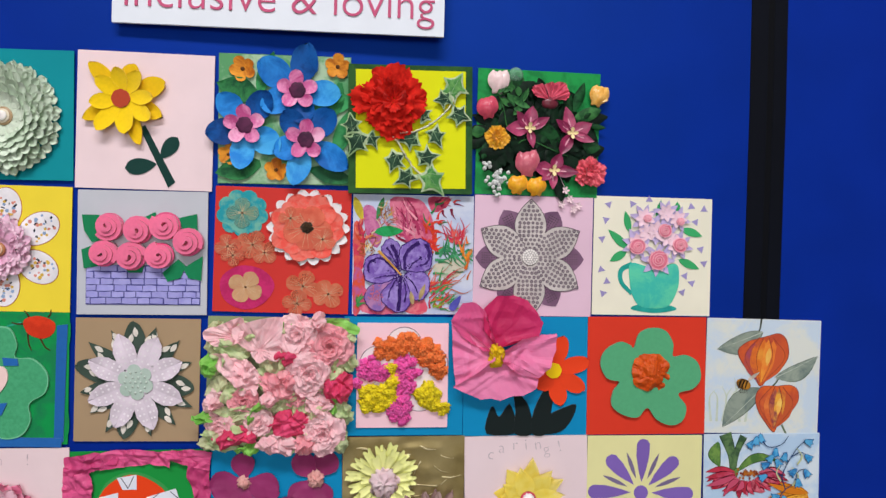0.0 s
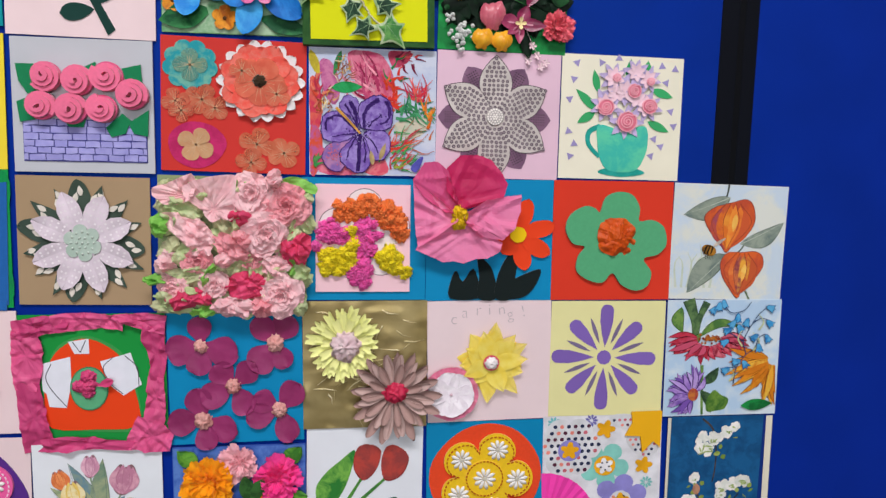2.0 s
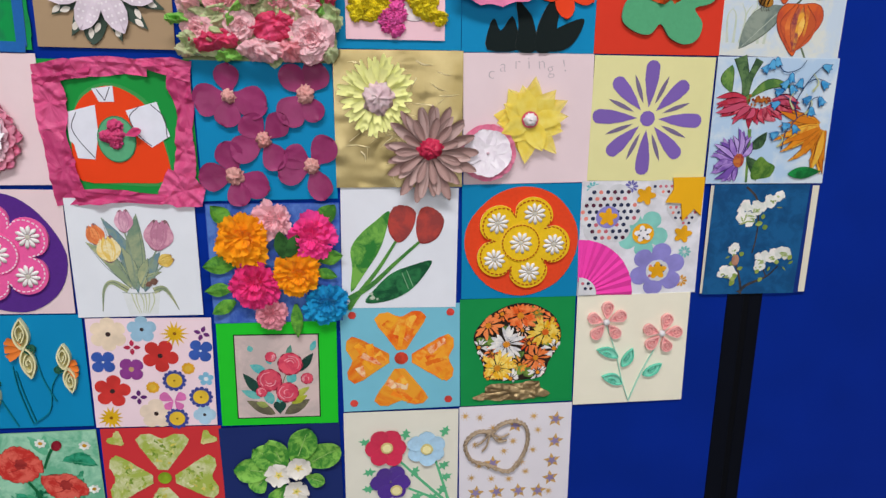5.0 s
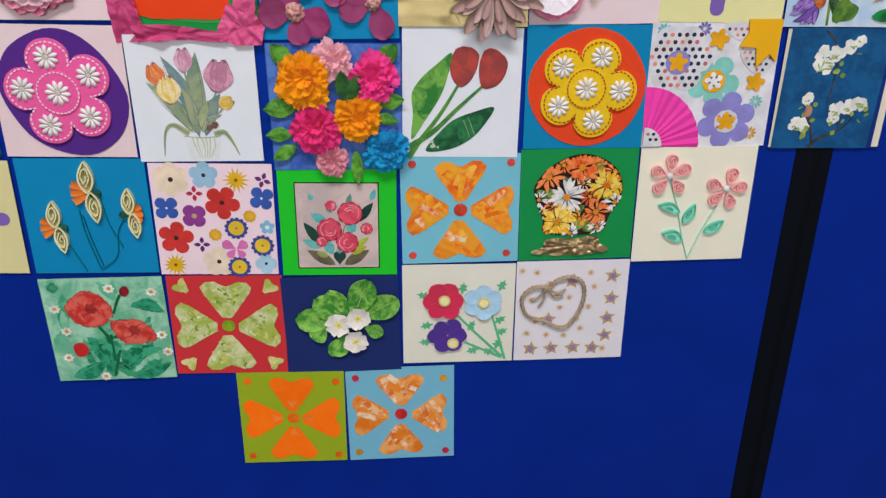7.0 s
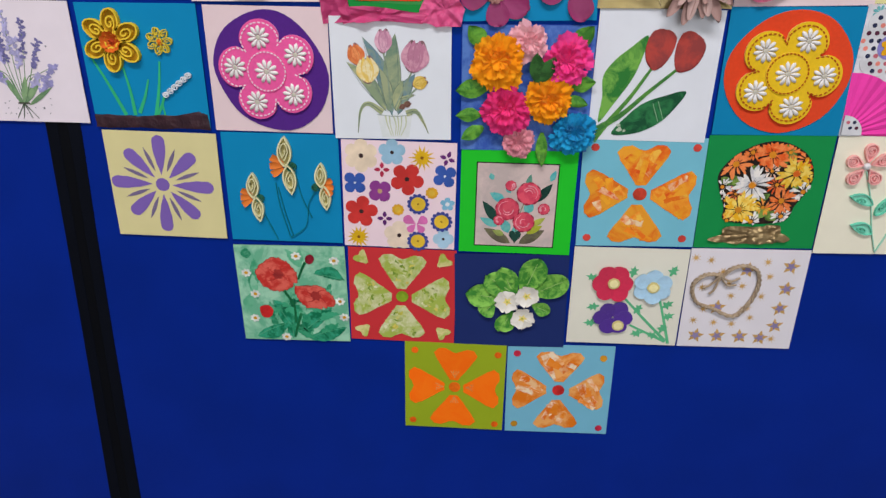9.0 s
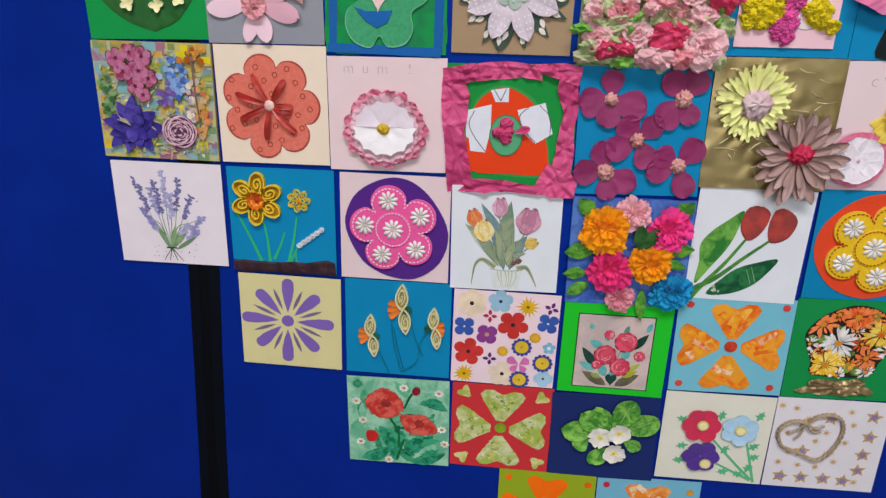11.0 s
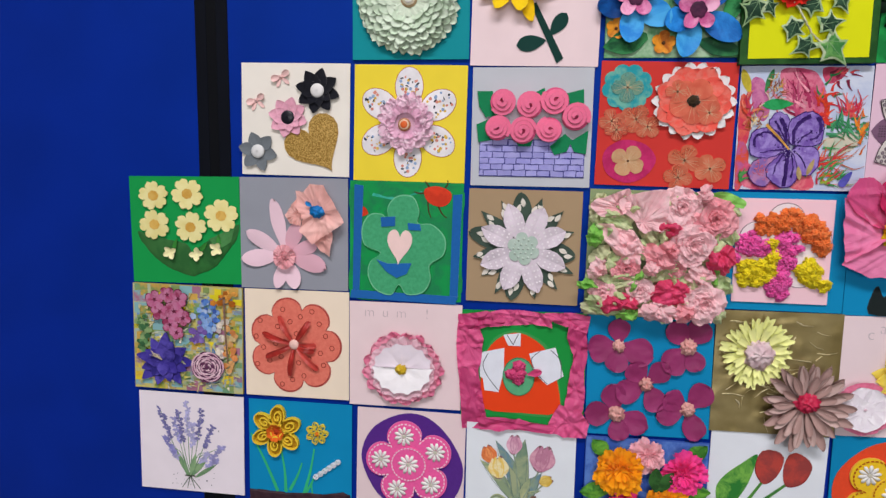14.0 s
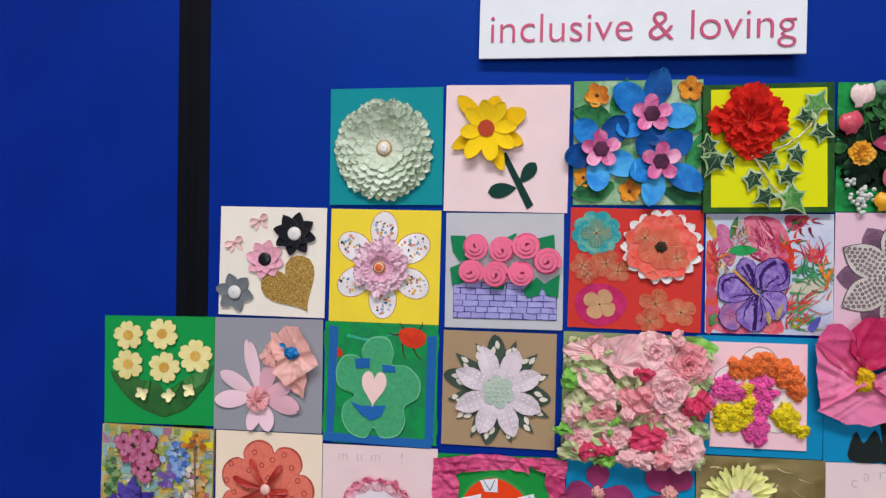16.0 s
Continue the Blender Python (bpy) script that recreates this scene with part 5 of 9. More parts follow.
def pink_grey(p):
    m, m2 = M("card", "eccbd8"), M("card", "e2b0c0")
    for x, y, w, q in ((32, 19, 13, m), (7, 48, 14, m), (2, 74, 16, m), (35, 99, 12, m), (53, 99, 15, m), (81, 79, 17, m2), (56, 40, 15, m2), (73, 58, 13, m2)):
        a, L = math.degrees(math.atan2(y - 69, x - 42.5)), math.hypot(x - 42.5, y - 69)
        p.petal("petal", 42.5, 69, a, L, w, q, d=0.8, curl=4.0, cup=-0.6, tip=0.92, base=0.3, start=3, th=0.8)
    p.gathered("centre", 43, 70, RO(E(43, 70, 10, 11, 0, 40), 1.2, 1), M("tissue", "f0b4ba", "e6a0a8"), 3, 3, 2.4, 1.2, 8)
    p.crumple("centre_wad", 43, 70, 6.5, 8, M("tissue", "e8a0a6", "dc868f"), 2.5, rough=0.5, freq=3)
    t = M("tissue", "fac4bc", "f4b4ac", 0.5)
    for o, d, c, lift in (([(44, 33), (50, 24), (56, 16), (62, 30), (58, 42), (48, 40)], 3, (56, 32), 3), ([(70, 56), (86, 44), (88, 50), (84, 69), (76, 64)], 3, (78, 48), 2), ([(55, 11), (62, 12), (68, 5), (80, 6), (90, 22), (99, 38), (88, 46), (78, 52), (70, 58), (62, 50), (58, 46), (62, 36), (56, 26)], 5, (74, 30), 6)):
        p.gathered("tissue_petal", c[0], c[1], RO(o, 0.5, 4), t, d, lift, 1.4, 1.3, 5, label="peach pink folded tissue sheet")
    p.crumple("blue_wad", 74, 29, 7.5, 8, M("tissue", "1b8cd8", "1273bc"), 8, ry=6, rough=0.5, freq=3)
    p.petal("blue_end", 70, 25, -140, 7, 4, M("tissue", "1b8cd8"), d=12, curl=2)


def green_smiling_flower(p):
    p.flat("painted_ground", SM([(2, 2), (50, 0), (98, 2), (97, 50), (98, 97), (50, 99), (2, 98), (3, 50)]), M("paint", "12904a", "1b7d4c"), 0.05, 0.2)
    b = M("felt", "1a62ac")
    p.flat("blue_strip", [(4, 3), (12, 4), (9, 97), (3, 97)], b, 0.4, 0.9)
    p.flat("blue_strip", [(91, 10), (99, 9), (97, 98), (90, 98)], b, 0.4, 0.9)
    p.flat("blue_strip", [(2, 93), (96, 95), (96, 102), (1, 100)], b, 1.3, 0.9)
    p.flat("sun", SM([(66, 6), (78, 3), (89, 8), (88, 16), (80, 20), (69, 16)]), M("paint", "dd3f22", "c8361e"), 0.4, 0.4)
    p.flat("sun_spot", SM([(5, 20), (13, 22), (16, 28), (6, 30)]), M("paint", "dd3f22"), 0.4, 0.3)
    for q in ([(69, 16), (70, 24), (72, 29)], [(78, 19), (82, 26), (86, 29)], [(66, 9), (60, 9), (57, 8)], [(70, 4), (68, 1), (66, -1)], [(84, 4), (86, 1), (86, -2)]):
        p.flat("ray", SK(q, 1.4, 0.7), M("paint", "4a3018"), 0.5, 0.15)
    o = SM([(36, 36), (34, 22), (42, 12), (56, 12), (62, 24), (61, 34), (74, 35), (85, 46), (84, 60), (72, 69), (73, 82), (66, 93), (52, 95), (45, 87), (38, 96), (24, 92), (17, 80), (19, 68), (28, 60), (14, 54), (11, 40), (18, 28), (30, 28)], 5)
    f = p.flat("flower", o, M("foam", "6cbc90"), 1.2, 2.2, label="green felt five petalled flower")
    p.flat("flower_face", [(48 + (u - 48) * 0.975, 55 + (v - 55) * 0.975) for u, v in o], M("felt", "46a474", "3c9868"), 3.4, 0.06, f)
    p.flat("teal_stroke", RO(SK([(20, 11), (40, 14), (64, 8)], 2.2, 1.2), 0.5, 1), M("paint", "3fb09c", "2a9a80"), 0.3, 0.08)
    p.flat("blue_patch", [(28, 30), (41, 29), (41, 37), (29, 38)], b, 3.5, 1.2, f)
    p.flat("blue_patch", [(52, 34), (63, 35), (64, 40), (53, 40)], b, 3.5, 1.2, f)
    p.flat("pink_heart", HE(45, 55, 22, 30, 3), M("foam", "f0cfca"), 3.5, 1.4, f)
    p.flat("blue_smile", [(25, 66), (35, 69), (56, 68), (52, 77), (43, 81), (34, 76)], b, 3.5, 1.3, f)


def spotted_dahlia(p):
    leaf, pale, mauve = M("print", "46564c", "3a4a40"), M("print", "e4ddd2"), M("print", "dacdd8")
    for i in range(15):
        a = -92 + i * 24 + rnd.uniform(-4, 4)
        L = rnd.uniform(45, 50)
        q = p.petal("back_petal", 50, 51, a, L, 20 if i % 4 == 0 else 15, leaf, d=0.6 + 0.5 * (i % 2), curl=1.2, cup=0.3, tip=0.75 if i % 4 == 0 else 0.1, label="dark green leaf print petal")
        ca, sa = math.cos(radians(a)), math.sin(radians(a))
        p.joined("leaf_print", [LF(50 + ca * r - sa * t, 51 + sa * r + ca * t, 50 + ca * (r + 8) - sa * t * 0.4, 51 + sa * (r + 8) + ca * t * 0.4, 4.2) for r, t in ((36, 1.5), (31, -4))], pale, 2.5, 0.1, q)
    for i in range(8):
        a = -67 + i * 45 + rnd.uniform(-3, 3)
        ca, sa = math.cos(radians(a)), math.sin(radians(a))
        L = rnd.uniform(39, 42)
        # two halves folded along the middle
        mid = [p.P(50 + ca * r, 51 + sa * r, 3.4 + 1.6 * math.sin(math.pi * r / 48)) for r in (7, 14, 21, 28, 35, L)]
        edges = [[p.P(50 + ca * r - k * sa * w, 51 + sa * r + k * ca * w, 3.0 + 3.2 * math.sin(math.pi * r / 60)) for r, w in ((7, 2.5), (14, 6.2), (21, 8.6), (28, 8.9), (35, 6.4), (L - 0.6, 1.2))] for k in (-1, 1)]
        fs = [(j, j + 1, 7 + j, 6 + j) for j in range(5)] + [(j, 12 + j, 13 + j, j + 1) for j in range(5)]
        q = part("front_petal", mid + edges[0] + edges[1], fs, mauve, p.root, "mauve dotted paper petal", False)
        for k in (-1, 1):
            marks = []
            for r in range(12, 37, 5):
                for t in (0.32, 0.72):
                    w = 8.6 * math.sin(math.pi * min(1, (r - 2) / 40)) ** 0.8
                    x, y = 50 + ca * r - k * sa * w * t, 51 + sa * r + k * ca * w * t
                    h = (3.4 + 1.6 * math.sin(math.pi * r / 48)) * (1 - t) + (3.0 + 3.2 * math.sin(math.pi * r / 60)) * t
                    marks.append((x, y, h + 0.15))
            vs, gs = [], []
            for x, y, h in marks:
                n = len(vs)
                vs += [p.P(x + 0.95 * math.cos(e), y + 0.95 * math.sin(e), h) for e in [z * TAU / 8 for z in range(8)]]
                gs.append(tuple(range(n, n + 8)))
            part("dot_pattern", vs, gs, M("print", "eae2e8"), q, "", False)
    p.flat("centre_flower", FL(50, 51, 14.5, 6, 0.3, 20, 0.6), M("print", "b4c4ba", "a4b8ac"), 5.6, 0.4, label="grey green paper centre")
    for i in range(19):
        a = i * TAU / 6 if i < 6 else i * TAU / 12
        r = 0 if i == 18 else 4.2 if i < 6 else 8.6
        p.bead("gem", 50 + r * math.cos(a), 51 + r * math.sin(a), 1.0, M("gloss", "bccac0"), 6.1, 1.2)


def tissue_roses(p):
    green, leaf, olive = M("tissue", "d8e4b4", "c0d698"), M("tissue", "9ade6a", "82c858"), M("tissue", "dedeb4", "c8d0a0")
    pale, mid, hot = M("tissue", "ffd8dc", "fcc6ce"), M("tissue", "fcb6be", "f4a2ae"), M("tissue", "f05484", "e0446c")

    def scrap(u, v, a, b, rot, m, d, lift, label="", **k):
        return p.gathered("tissue_sheet", u + rnd.uniform(-0.2, 0.2) * a, v + rnd.uniform(-0.2, 0.2) * b, RO(E(u, v, a, b, rot, 40, 0.05), 1.6, 1), m, d, -lift, label=label, run=rot + rnd.uniform(-30, 30), folds=20, wide=(1.6, 4.6), **k)
    # the green sheets below and between
    for i in range(30):
        u, v = 9 + 17 * (i % 6) + rnd.uniform(-4, 4), 12 + 19 * (i // 6) + rnd.uniform(-5, 5)
        scrap(u, v, rnd.uniform(10, 14), rnd.uniform(6, 9), rnd.uniform(0, 180), green if i % 4 else olive, rnd.uniform(2, 6), 5, pleats=2.6, crease=2.6)
    for u, v, a, b, rot, m in ((18, 23, 14, 6, 25, green), (60, 64, 14, 6, -15, green), (24, 74, 14, 8, 10, olive), (68, 53, 15, 5, -12, olive), (4, 36, 6, 9, 0, leaf), (91, 63, 5, 9, 10, leaf), (1, 74, 8, 4, -10, leaf), (56, 33, 5, 8, 30, green), (36, 70, 3.5, 9, 25, leaf), (14, 94, 12, 4, 8, green), (32, 97, 9, 4, -10, leaf), (18, 57, 5, 8, 0, green), (58, 3, 6, 4, -30, leaf), (80, 68, 9, 6, 0, olive), (7, 87, 7, 5, 30, green)):
        scrap(u, v, a, b, rot, m, 10, 4, pleats=2.2, crease=2.4, edge=1.2)
    p.gathered("green_leaf", 86, 4, SM([(82, 6), (86, 0), (94, -1), (102, 2), (108, 6), (106, 11), (98, 9), (88, 8)], 4), leaf, 14, 2, 1.0, 0.8, 4, label="bright lime tissue leaf")
    # large open sheets
    p.gathered("tissue_sheet", 38, 24, RO(SM([(20, 8), (32, 2), (53, -1), (54, 14), (53, 30), (44, 30), (38, 32), (30, 22), (22, 16)], 4), 0.7, 1), pale, 10, 10, 3.6, 1.6, 10, 1.0, 0.6, folds=16, wide=(2.0, 5.0), label="open pale pink tissue sheet")
    p.gathered("tissue_sheet", 22, 14, RO(SM([(0, 10), (12, 5), (26, -1), (28, 10), (24, 18), (10, 21), (3, 17)], 4), 0.8, 1), pale, 9, 8, 3.4, 2.0, 9, 1.0, folds=16, wide=(2.0, 5.0))
    p.gathered("tissue_sheet", 30, 46, RO(SM([(5, 27), (14, 26), (28, 29), (38, 40), (38, 53), (36, 56), (26, 56), (16, 44), (8, 36)], 4), 0.8, 1), pale, 11, -6, 4.0, 3.4, 8, 1.0, 0.9, run=38, folds=22, wide=(1.8, 5.0))
    p.gathered("tissue_sheet", 33, 40, RO(SM([(10, 27), (22, 27), (34, 34), (40, 46), (33, 48), (22, 40)], 4), 0.8, 1), pale, 15, -5, 4.0, 3.4, 8, 1.0, 0.9, run=42, folds=18, wide=(1.8, 5.0))
    # hot pink scraps
    for u, v, a, b, rot, d in ((57, 29, 9, 6, 10, 8), (94, 50, 10, 13, 20, 9), (93, 55, 8, 10, -20, 11), (61, 77, 15, 10, -6, 11), (66, 76, 9, 8, 20, 14), (20, 88, 12, 7, -10, 10), (30, 86, 9, 6, 20, 11)):
        scrap(u, v, a, b, rot, hot, d, 7, "deep pink tissue scrap", pleats=3.0, crease=3.4)
    # frilled folds
    for u, v, a, b, rot, m, d in ((50, 50, 14, 8, 35, mid, 11), (47, 58, 9, 6, -40, pale, 13), (8, 62, 7, 10, 15, pale, 11), (80, 63, 10, 8, 0, pale, 11), (53, 93, 15, 8, 0, pale, 11), (72, 92, 8, 9, 10, mid, 10), (79, 2, 5, 9, 10, pale, 14), (58, 44, 8, 7, 0, mid, 10)):
        scrap(u, v, a, b, rot, m, d, 6, pleats=4.0, crease=2.6, edge=1.8)
        scrap(u + 1, v + 1, a * 0.66, b * 0.62, rot + 30, m, d + 3, 6, pleats=3.6, crease=2.6, edge=1.8)
    for u, v, r, ry, m, d in ((88, 20, 12, 13, mid, 8), (28, 61, 9, 8, mid, 8), (12, 80, 8.5, 8, pale, 8), (84, 84, 12.5, 13, pale, 9), (39, 77, 8, 8, pale, 10), (64, 58, 6.5, 6, mid, 9), (64, 12, 11, 12.5, pale, 9), (73.5, 40, 13.5, 13, pale, 10)):
        p.wrapped_rose("tissue_rose", u, v, r, r * 0.95, m, d, label="rolled pale pink tissue rose", ry=ry, crush=1.7)
        for k in range(2):
            t = rnd.uniform(0, TAU)
            x, y = u + r * 0.8 * math.cos(t), v + ry * 0.8 * math.sin(t)
            p.gathered("loose_petal", u, v, RO(E(x, y, r * 0.62, r * 0.5, math.degrees(t) + 90, 36, 0.04), 1.0, 1), m, d + 1, r * 0.6, 2.2, 2.4, 6, edge=1.2, wide=(1.6, 4.0))


def pink_inset_flower(p):
    p.flat("pink_card", RC(11, 5, 87, 93), M("card", "ecc4ce"), 0.2, 2.0, label="raised pale pink card")
    p.flat("flower_outline", FL(50, 46, 38, 5, 0.36, -90), M("print", "8a7078"), 2.3, 0.1)
    p.flat("white_flower", FL(50, 46, 37.3, 5, 0.36, -90), M("paper", "ecdfe2"), 2.4, 0.2, label="white paper flower outline")
    o, mg, y = M("crepe", "ff9454", "f87c38"), M("crepe", "ff72c4", "f85cb2"), M("crepe", "fcec34", "f2da1c")
    for m, wads in ((o, ((33, 26, 7, 7, 8), (44, 25, 7, 6, 8), (55, 21, 9, 7, 12), (66, 26, 6, 6, 8), (72, 36, 9, 9, 12), (77, 44, 5, 7, 7))),
                    (mg, ((23, 42, 11, 9, 20), (32, 47, 7, 6, 8), (12, 57, 2.5, 2.5, 2), (52, 43, 9, 9, 16), (51, 56, 6, 9, 10), (48, 68, 5, 5, 5), (48, 79, 9, 9, 16))),
                    (y, ((28, 67, 14, 9, 26), (40, 62, 6, 6, 6), (39, 41, 3.5, 4, 4), (42, 54, 4, 4, 4), (69, 67, 10, 9, 18), (79, 75, 6, 6, 8), (24, 75, 8, 5, 8)))):
        for u, v, a, b, n in wads:
            for k in range(int(n * 1.15)):
                t, q = rnd.uniform(0, TAU), rnd.uniform(0, 0.8) ** 0.6
                w = rnd.uniform(3.8, 6.4)
                p.crumple("crepe_ball", u + 1.15 * a * q * math.cos(t), v + 1.15 * b * q * math.sin(t), w, rnd.uniform(4, 8), m, 2.5 + rnd.uniform(0, 4) * (1 - q), rough=0.8, freq=1.9, ry=w * rnd.uniform(0.45, 1.2), fold=1.1)


def big_poppy(p):
    k = M("felt", "0c1a1a")
    p.flat("grass_leaf", SM([(19, 98), (20, 82), (24, 75), (29, 84), (37, 73), (42, 86), (42, 98)], 3), k, 0.2, 1.2)
    p.flat("grass_leaf", SM([(41, 98), (42, 80), (40, 62), (46, 66), (53, 76), (56, 98)], 3), k, 0.5, 1.2)
    p.flat("grass_leaf", SM([(55, 98), (57, 78), (66, 60), (73, 58), (71, 78), (68, 98)], 3), k, 0.7, 1.2)
    p.flat("grass_leaf", SM([(58, 96), (68, 84), (78, 78), (91, 74), (88, 86), (80, 96), (68, 99)], 4), k, 0.3, 1.2)
    red = M("card", "e0421e")
    for a in (-75, -15, 35, 78, 125, 160):
        p.petal("red_petal", 72, 45, a, 30 if a < 100 else 20, 15, red, d=1.0, curl=2, cup=0.5, tip=0.95)
    p.flat("yellow_disc", FL(72, 45, 6.6, 7, 0.06), M("card", "e9c514"), 3, 0.8)
    # upper petals darker, lower ones paler: light from above put into the colours
    deep, low, t = M("tissue", "d8336e", "cc2a62", 0.35), M("tissue", "ea6096", "de5088", 0.35), M("tissue", "f68cb8", "f07cac", 0.35)

    def sheet(o, m, d, c, lift, pleats=0.9, crease=1.0):
        p.gathered("tissue_petal", c[0], c[1], RO(o, 0.45, 7), m, d, lift, pleats * 0.15, crease * 1.9, 2.5, 1.3, 0.5, label="magenta tissue petal", folds=13, wide=(2.5, 7.0))
    sheet([(14, -8), (24, -18), (37, -19), (48, -15), (56, -5), (61, 4), (58, 15), (37, 19), (26, 24), (14, 10)], deep, 8, (26, 26), 9, 0.7, 0.8)
    sheet([(-3, -12), (7, -13), (15, -6), (20, 10), (25, 26), (14, 27), (-3, 15), (-12, 2)], low, 10, (25, 29), 9)
    sheet([(-9, 57), (-4, 48), (10, 40), (24, 34), (34, 36), (48, 45), (58, 51), (55, 59), (46, 64), (37, 64), (28, 68), (20, 66), (12, 67), (4, 63)], t, 9, (25, 33), 7, 1.2)
    sheet([(-11, 3), (6, 14), (18, 24), (22, 34), (8, 45), (-7, 55), (-9, 44), (-10, 28)], t, 11, (24, 30), 6)
    sheet([(30, 26), (44, 17), (58, 14), (71, 12), (71, 26), (66, 40), (57, 49), (42, 46), (30, 37), (27, 31)], t, 12, (27, 31), 8, 1.0, 1.6)
    for k in range(7):
        p.crumple("yellow_wad", 25 + rnd.uniform(-3, 3), 31 + rnd.uniform(-5, 5), rnd.uniform(3.6, 5.4), rnd.uniform(7, 11), M("tissue", "fada28", "f2c818"), 15, ry=rnd.uniform(4.4, 7.0), rough=0.5, freq=2.6)


def felt_green_flower(p):
    o = SM([(38, 26), (42, 14), (52, 9), (64, 11), (71, 22), (71, 33), (82, 32), (92, 38), (95, 52), (88, 61), (76, 65), (83, 76), (80, 88), (70, 92), (58, 87), (50, 77), (42, 85), (30, 83), (20, 75), (21, 63), (26, 55), (16, 52), (10, 40), (14, 28), (26, 21), (34, 23)], 4)
    f = p.flat("felt_flower", o, M("felt", "54a878"), 1.5, 2.5, label="mint green felt flower")
    w = p.gathered("orange_wad", 52, 47, RO(SM([(37, 38), (46, 31), (60, 32), (67, 40), (67, 54), (62, 61), (48, 62), (38, 56)], 4), 1.2, 1), M("tissue", "e8621c", "d85014"), 4.2, -5, 1.6, 1.6, 6, parent=f, run=20, folds=18)
    p.gathered("upper_fold", 52, 46, RO(E(52, 46, 11, 11, 0, 40), 1.5, 1), M("tissue", "e8621c", "d85014"), 7.5, -4, 1.8, 1.6, 6, parent=f, run=100, folds=12)


def physalis_painting(p):
    p.flat("wash", RC(0.6, 0.6, 99.4, 99.4), M("wash", "c4d4e2", "d8dcd4", 0.3), 0.02, 0.08)
    p.joined("soft_grass", [SK([(u, 90), (u + rnd.uniform(-3, 3), 70), (u + rnd.uniform(-6, 6), 52 + rnd.uniform(0, 14))], 2.2, 0.4) for u in range(6, 40, 5)], M("wash", "bcc8b4", "c6cfc0"), 0.12, 0.05)
    p.flat("stem", SK([(47, 0), (46, 8), (44, 14)], 1.6, 1.2), M("wash", "3a4238"), 0.3, 0.1)
    p.flat("stem", SK([(57, 60), (62, 55), (66, 48), (78, 42)], 1.4, 1.0), M("wash", "55604e"), 0.3, 0.1)
    p.flat("stem", SK([(68, 92), (72, 100)], 1.6), M("wash", "6a7c60"), 0.3, 0.1)
    for q, b in (((49, 11, 9, 27, 18), -4), ((61, 51, 98, 31, 15), 5), ((50, 60, 16, 95, 20), 4)):
        p.flat("leaf_edge", LF(*q, b), M("wash", "647064"), 0.3, 0.06)
        p.flat("leaf", LF(q[0] * 0.98 + 0.3, q[1], q[2], q[3], q[4] - 1.4, b), M("wash", "909c8e", "6c7c76", 0.5), 0.38, 0.06, label="grey green painted leaf")
        p.flat("midrib", SK([(q[0], q[1]), ((q[0] + q[2]) / 2 - 1, (q[1] + q[3]) / 2 + 1), (q[2], q[3])], 0.8, 0.2), M("wash", "b9c2b4"), 0.46, 0.05)
    for o, top, tip, cols in (([(27, 28), (35, 20), (44, 17), (51, 15), (63, 12), (70, 18), (72, 32), (65, 44), (55, 51), (48, 59), (41, 49), (32, 40)], (52, 15), (48, 59), ("9c4a5c", "b8503c", "d8702c", "e4943a", "de7a34", "c85a34")), ([(44, 67), (49, 59), (56, 58), (63, 58), (74, 57), (81, 61), (82, 71), (75, 82), (65, 92), (61, 99), (53, 90), (46, 79)], (63, 58), (61, 98.5), ("b04a34", "cc6034", "dc7c40", "8c4448", "e0a03c", "c45a34"))):
        e = SM(o)
        p.flat("lantern_edge", e, M("wash", "8a4038"), 0.5, 0.04)
        mx, my = sum(a for a, _ in o) / len(o), sum(b for _, b in o) / len(o)
        p.flat("lantern", [(mx + (u - mx) * 0.97, my + (v - my) * 0.97) for u, v in e], M("wash", "d2602e", "b84c34", 0.4), 0.56, 0.04, label="orange painted physalis lantern")
        wide = max(u for u, _ in o) - min(u for u, _ in o)
        for k, c in enumerate(cols):
            x = (k - 2.5) / 2.5 * wide * 0.40
            q = LF(top[0] + x * 0.55, top[1] + 2 + abs(x) * 0.12, tip[0] + x * 0.06, tip[1] - 3, wide * 0.19, x * (1 if top[1] > 30 else 1) * -0.42, 10, 0.42)
            p.flat("lantern_panel", RO(q, 0.4, 1), M("wash", c, cols[min(5, k + 1)], 0.5), 0.62, 0.03)
        p.flat("shine", LF(top[0] + 3, top[1] + 10, top[0] + 1, top[1] + 26, 5), M("wash", "ecc060", "e8a44c", 0.6), 0.68, 0.03)
        p.joined("vein", [SK([(top[0] + x * 0.35, top[1] + 1), (top[0] + x * 1.02, (top[1] + tip[1]) / 2 - 4), (tip[0] + x * 0.1, tip[1] - 3)], 0.7, 0.3) for x in (-wide * 0.40, -wide * 0.18, wide * 0.12, wide * 0.36)], M("wash", "9c4430"), 0.7, 0.03)
    b = p.flat("bee", E(33, 57, 6.5, 4.5, 20), M("wash", "2c2018", "b07a2c"), 0.8, 0.3, label="small painted bumblebee")
    for k in (-3.4, -0.6, 2.4):
        p.flat("stripe", SK([(33 + k + 1.2, 53.6), (33 + k, 57), (33 + k - 1, 60.6)], 1.5, 1.0), M("wash", "1c1612"), 1.15, 0.05, b)
    p.joined("leg", [SK([(31 + 2 * k, 60), (30 + 2 * k, 63), (31 + 2 * k, 65)], 0.5, 0.3) for k in range(4)], M("wash", "2a201a"), 0.8, 0.05, b)
    p.flat("wing", LF(36, 54, 47, 46, 3), M("wash", "d8cabc"), 1.15, 0.05, b)


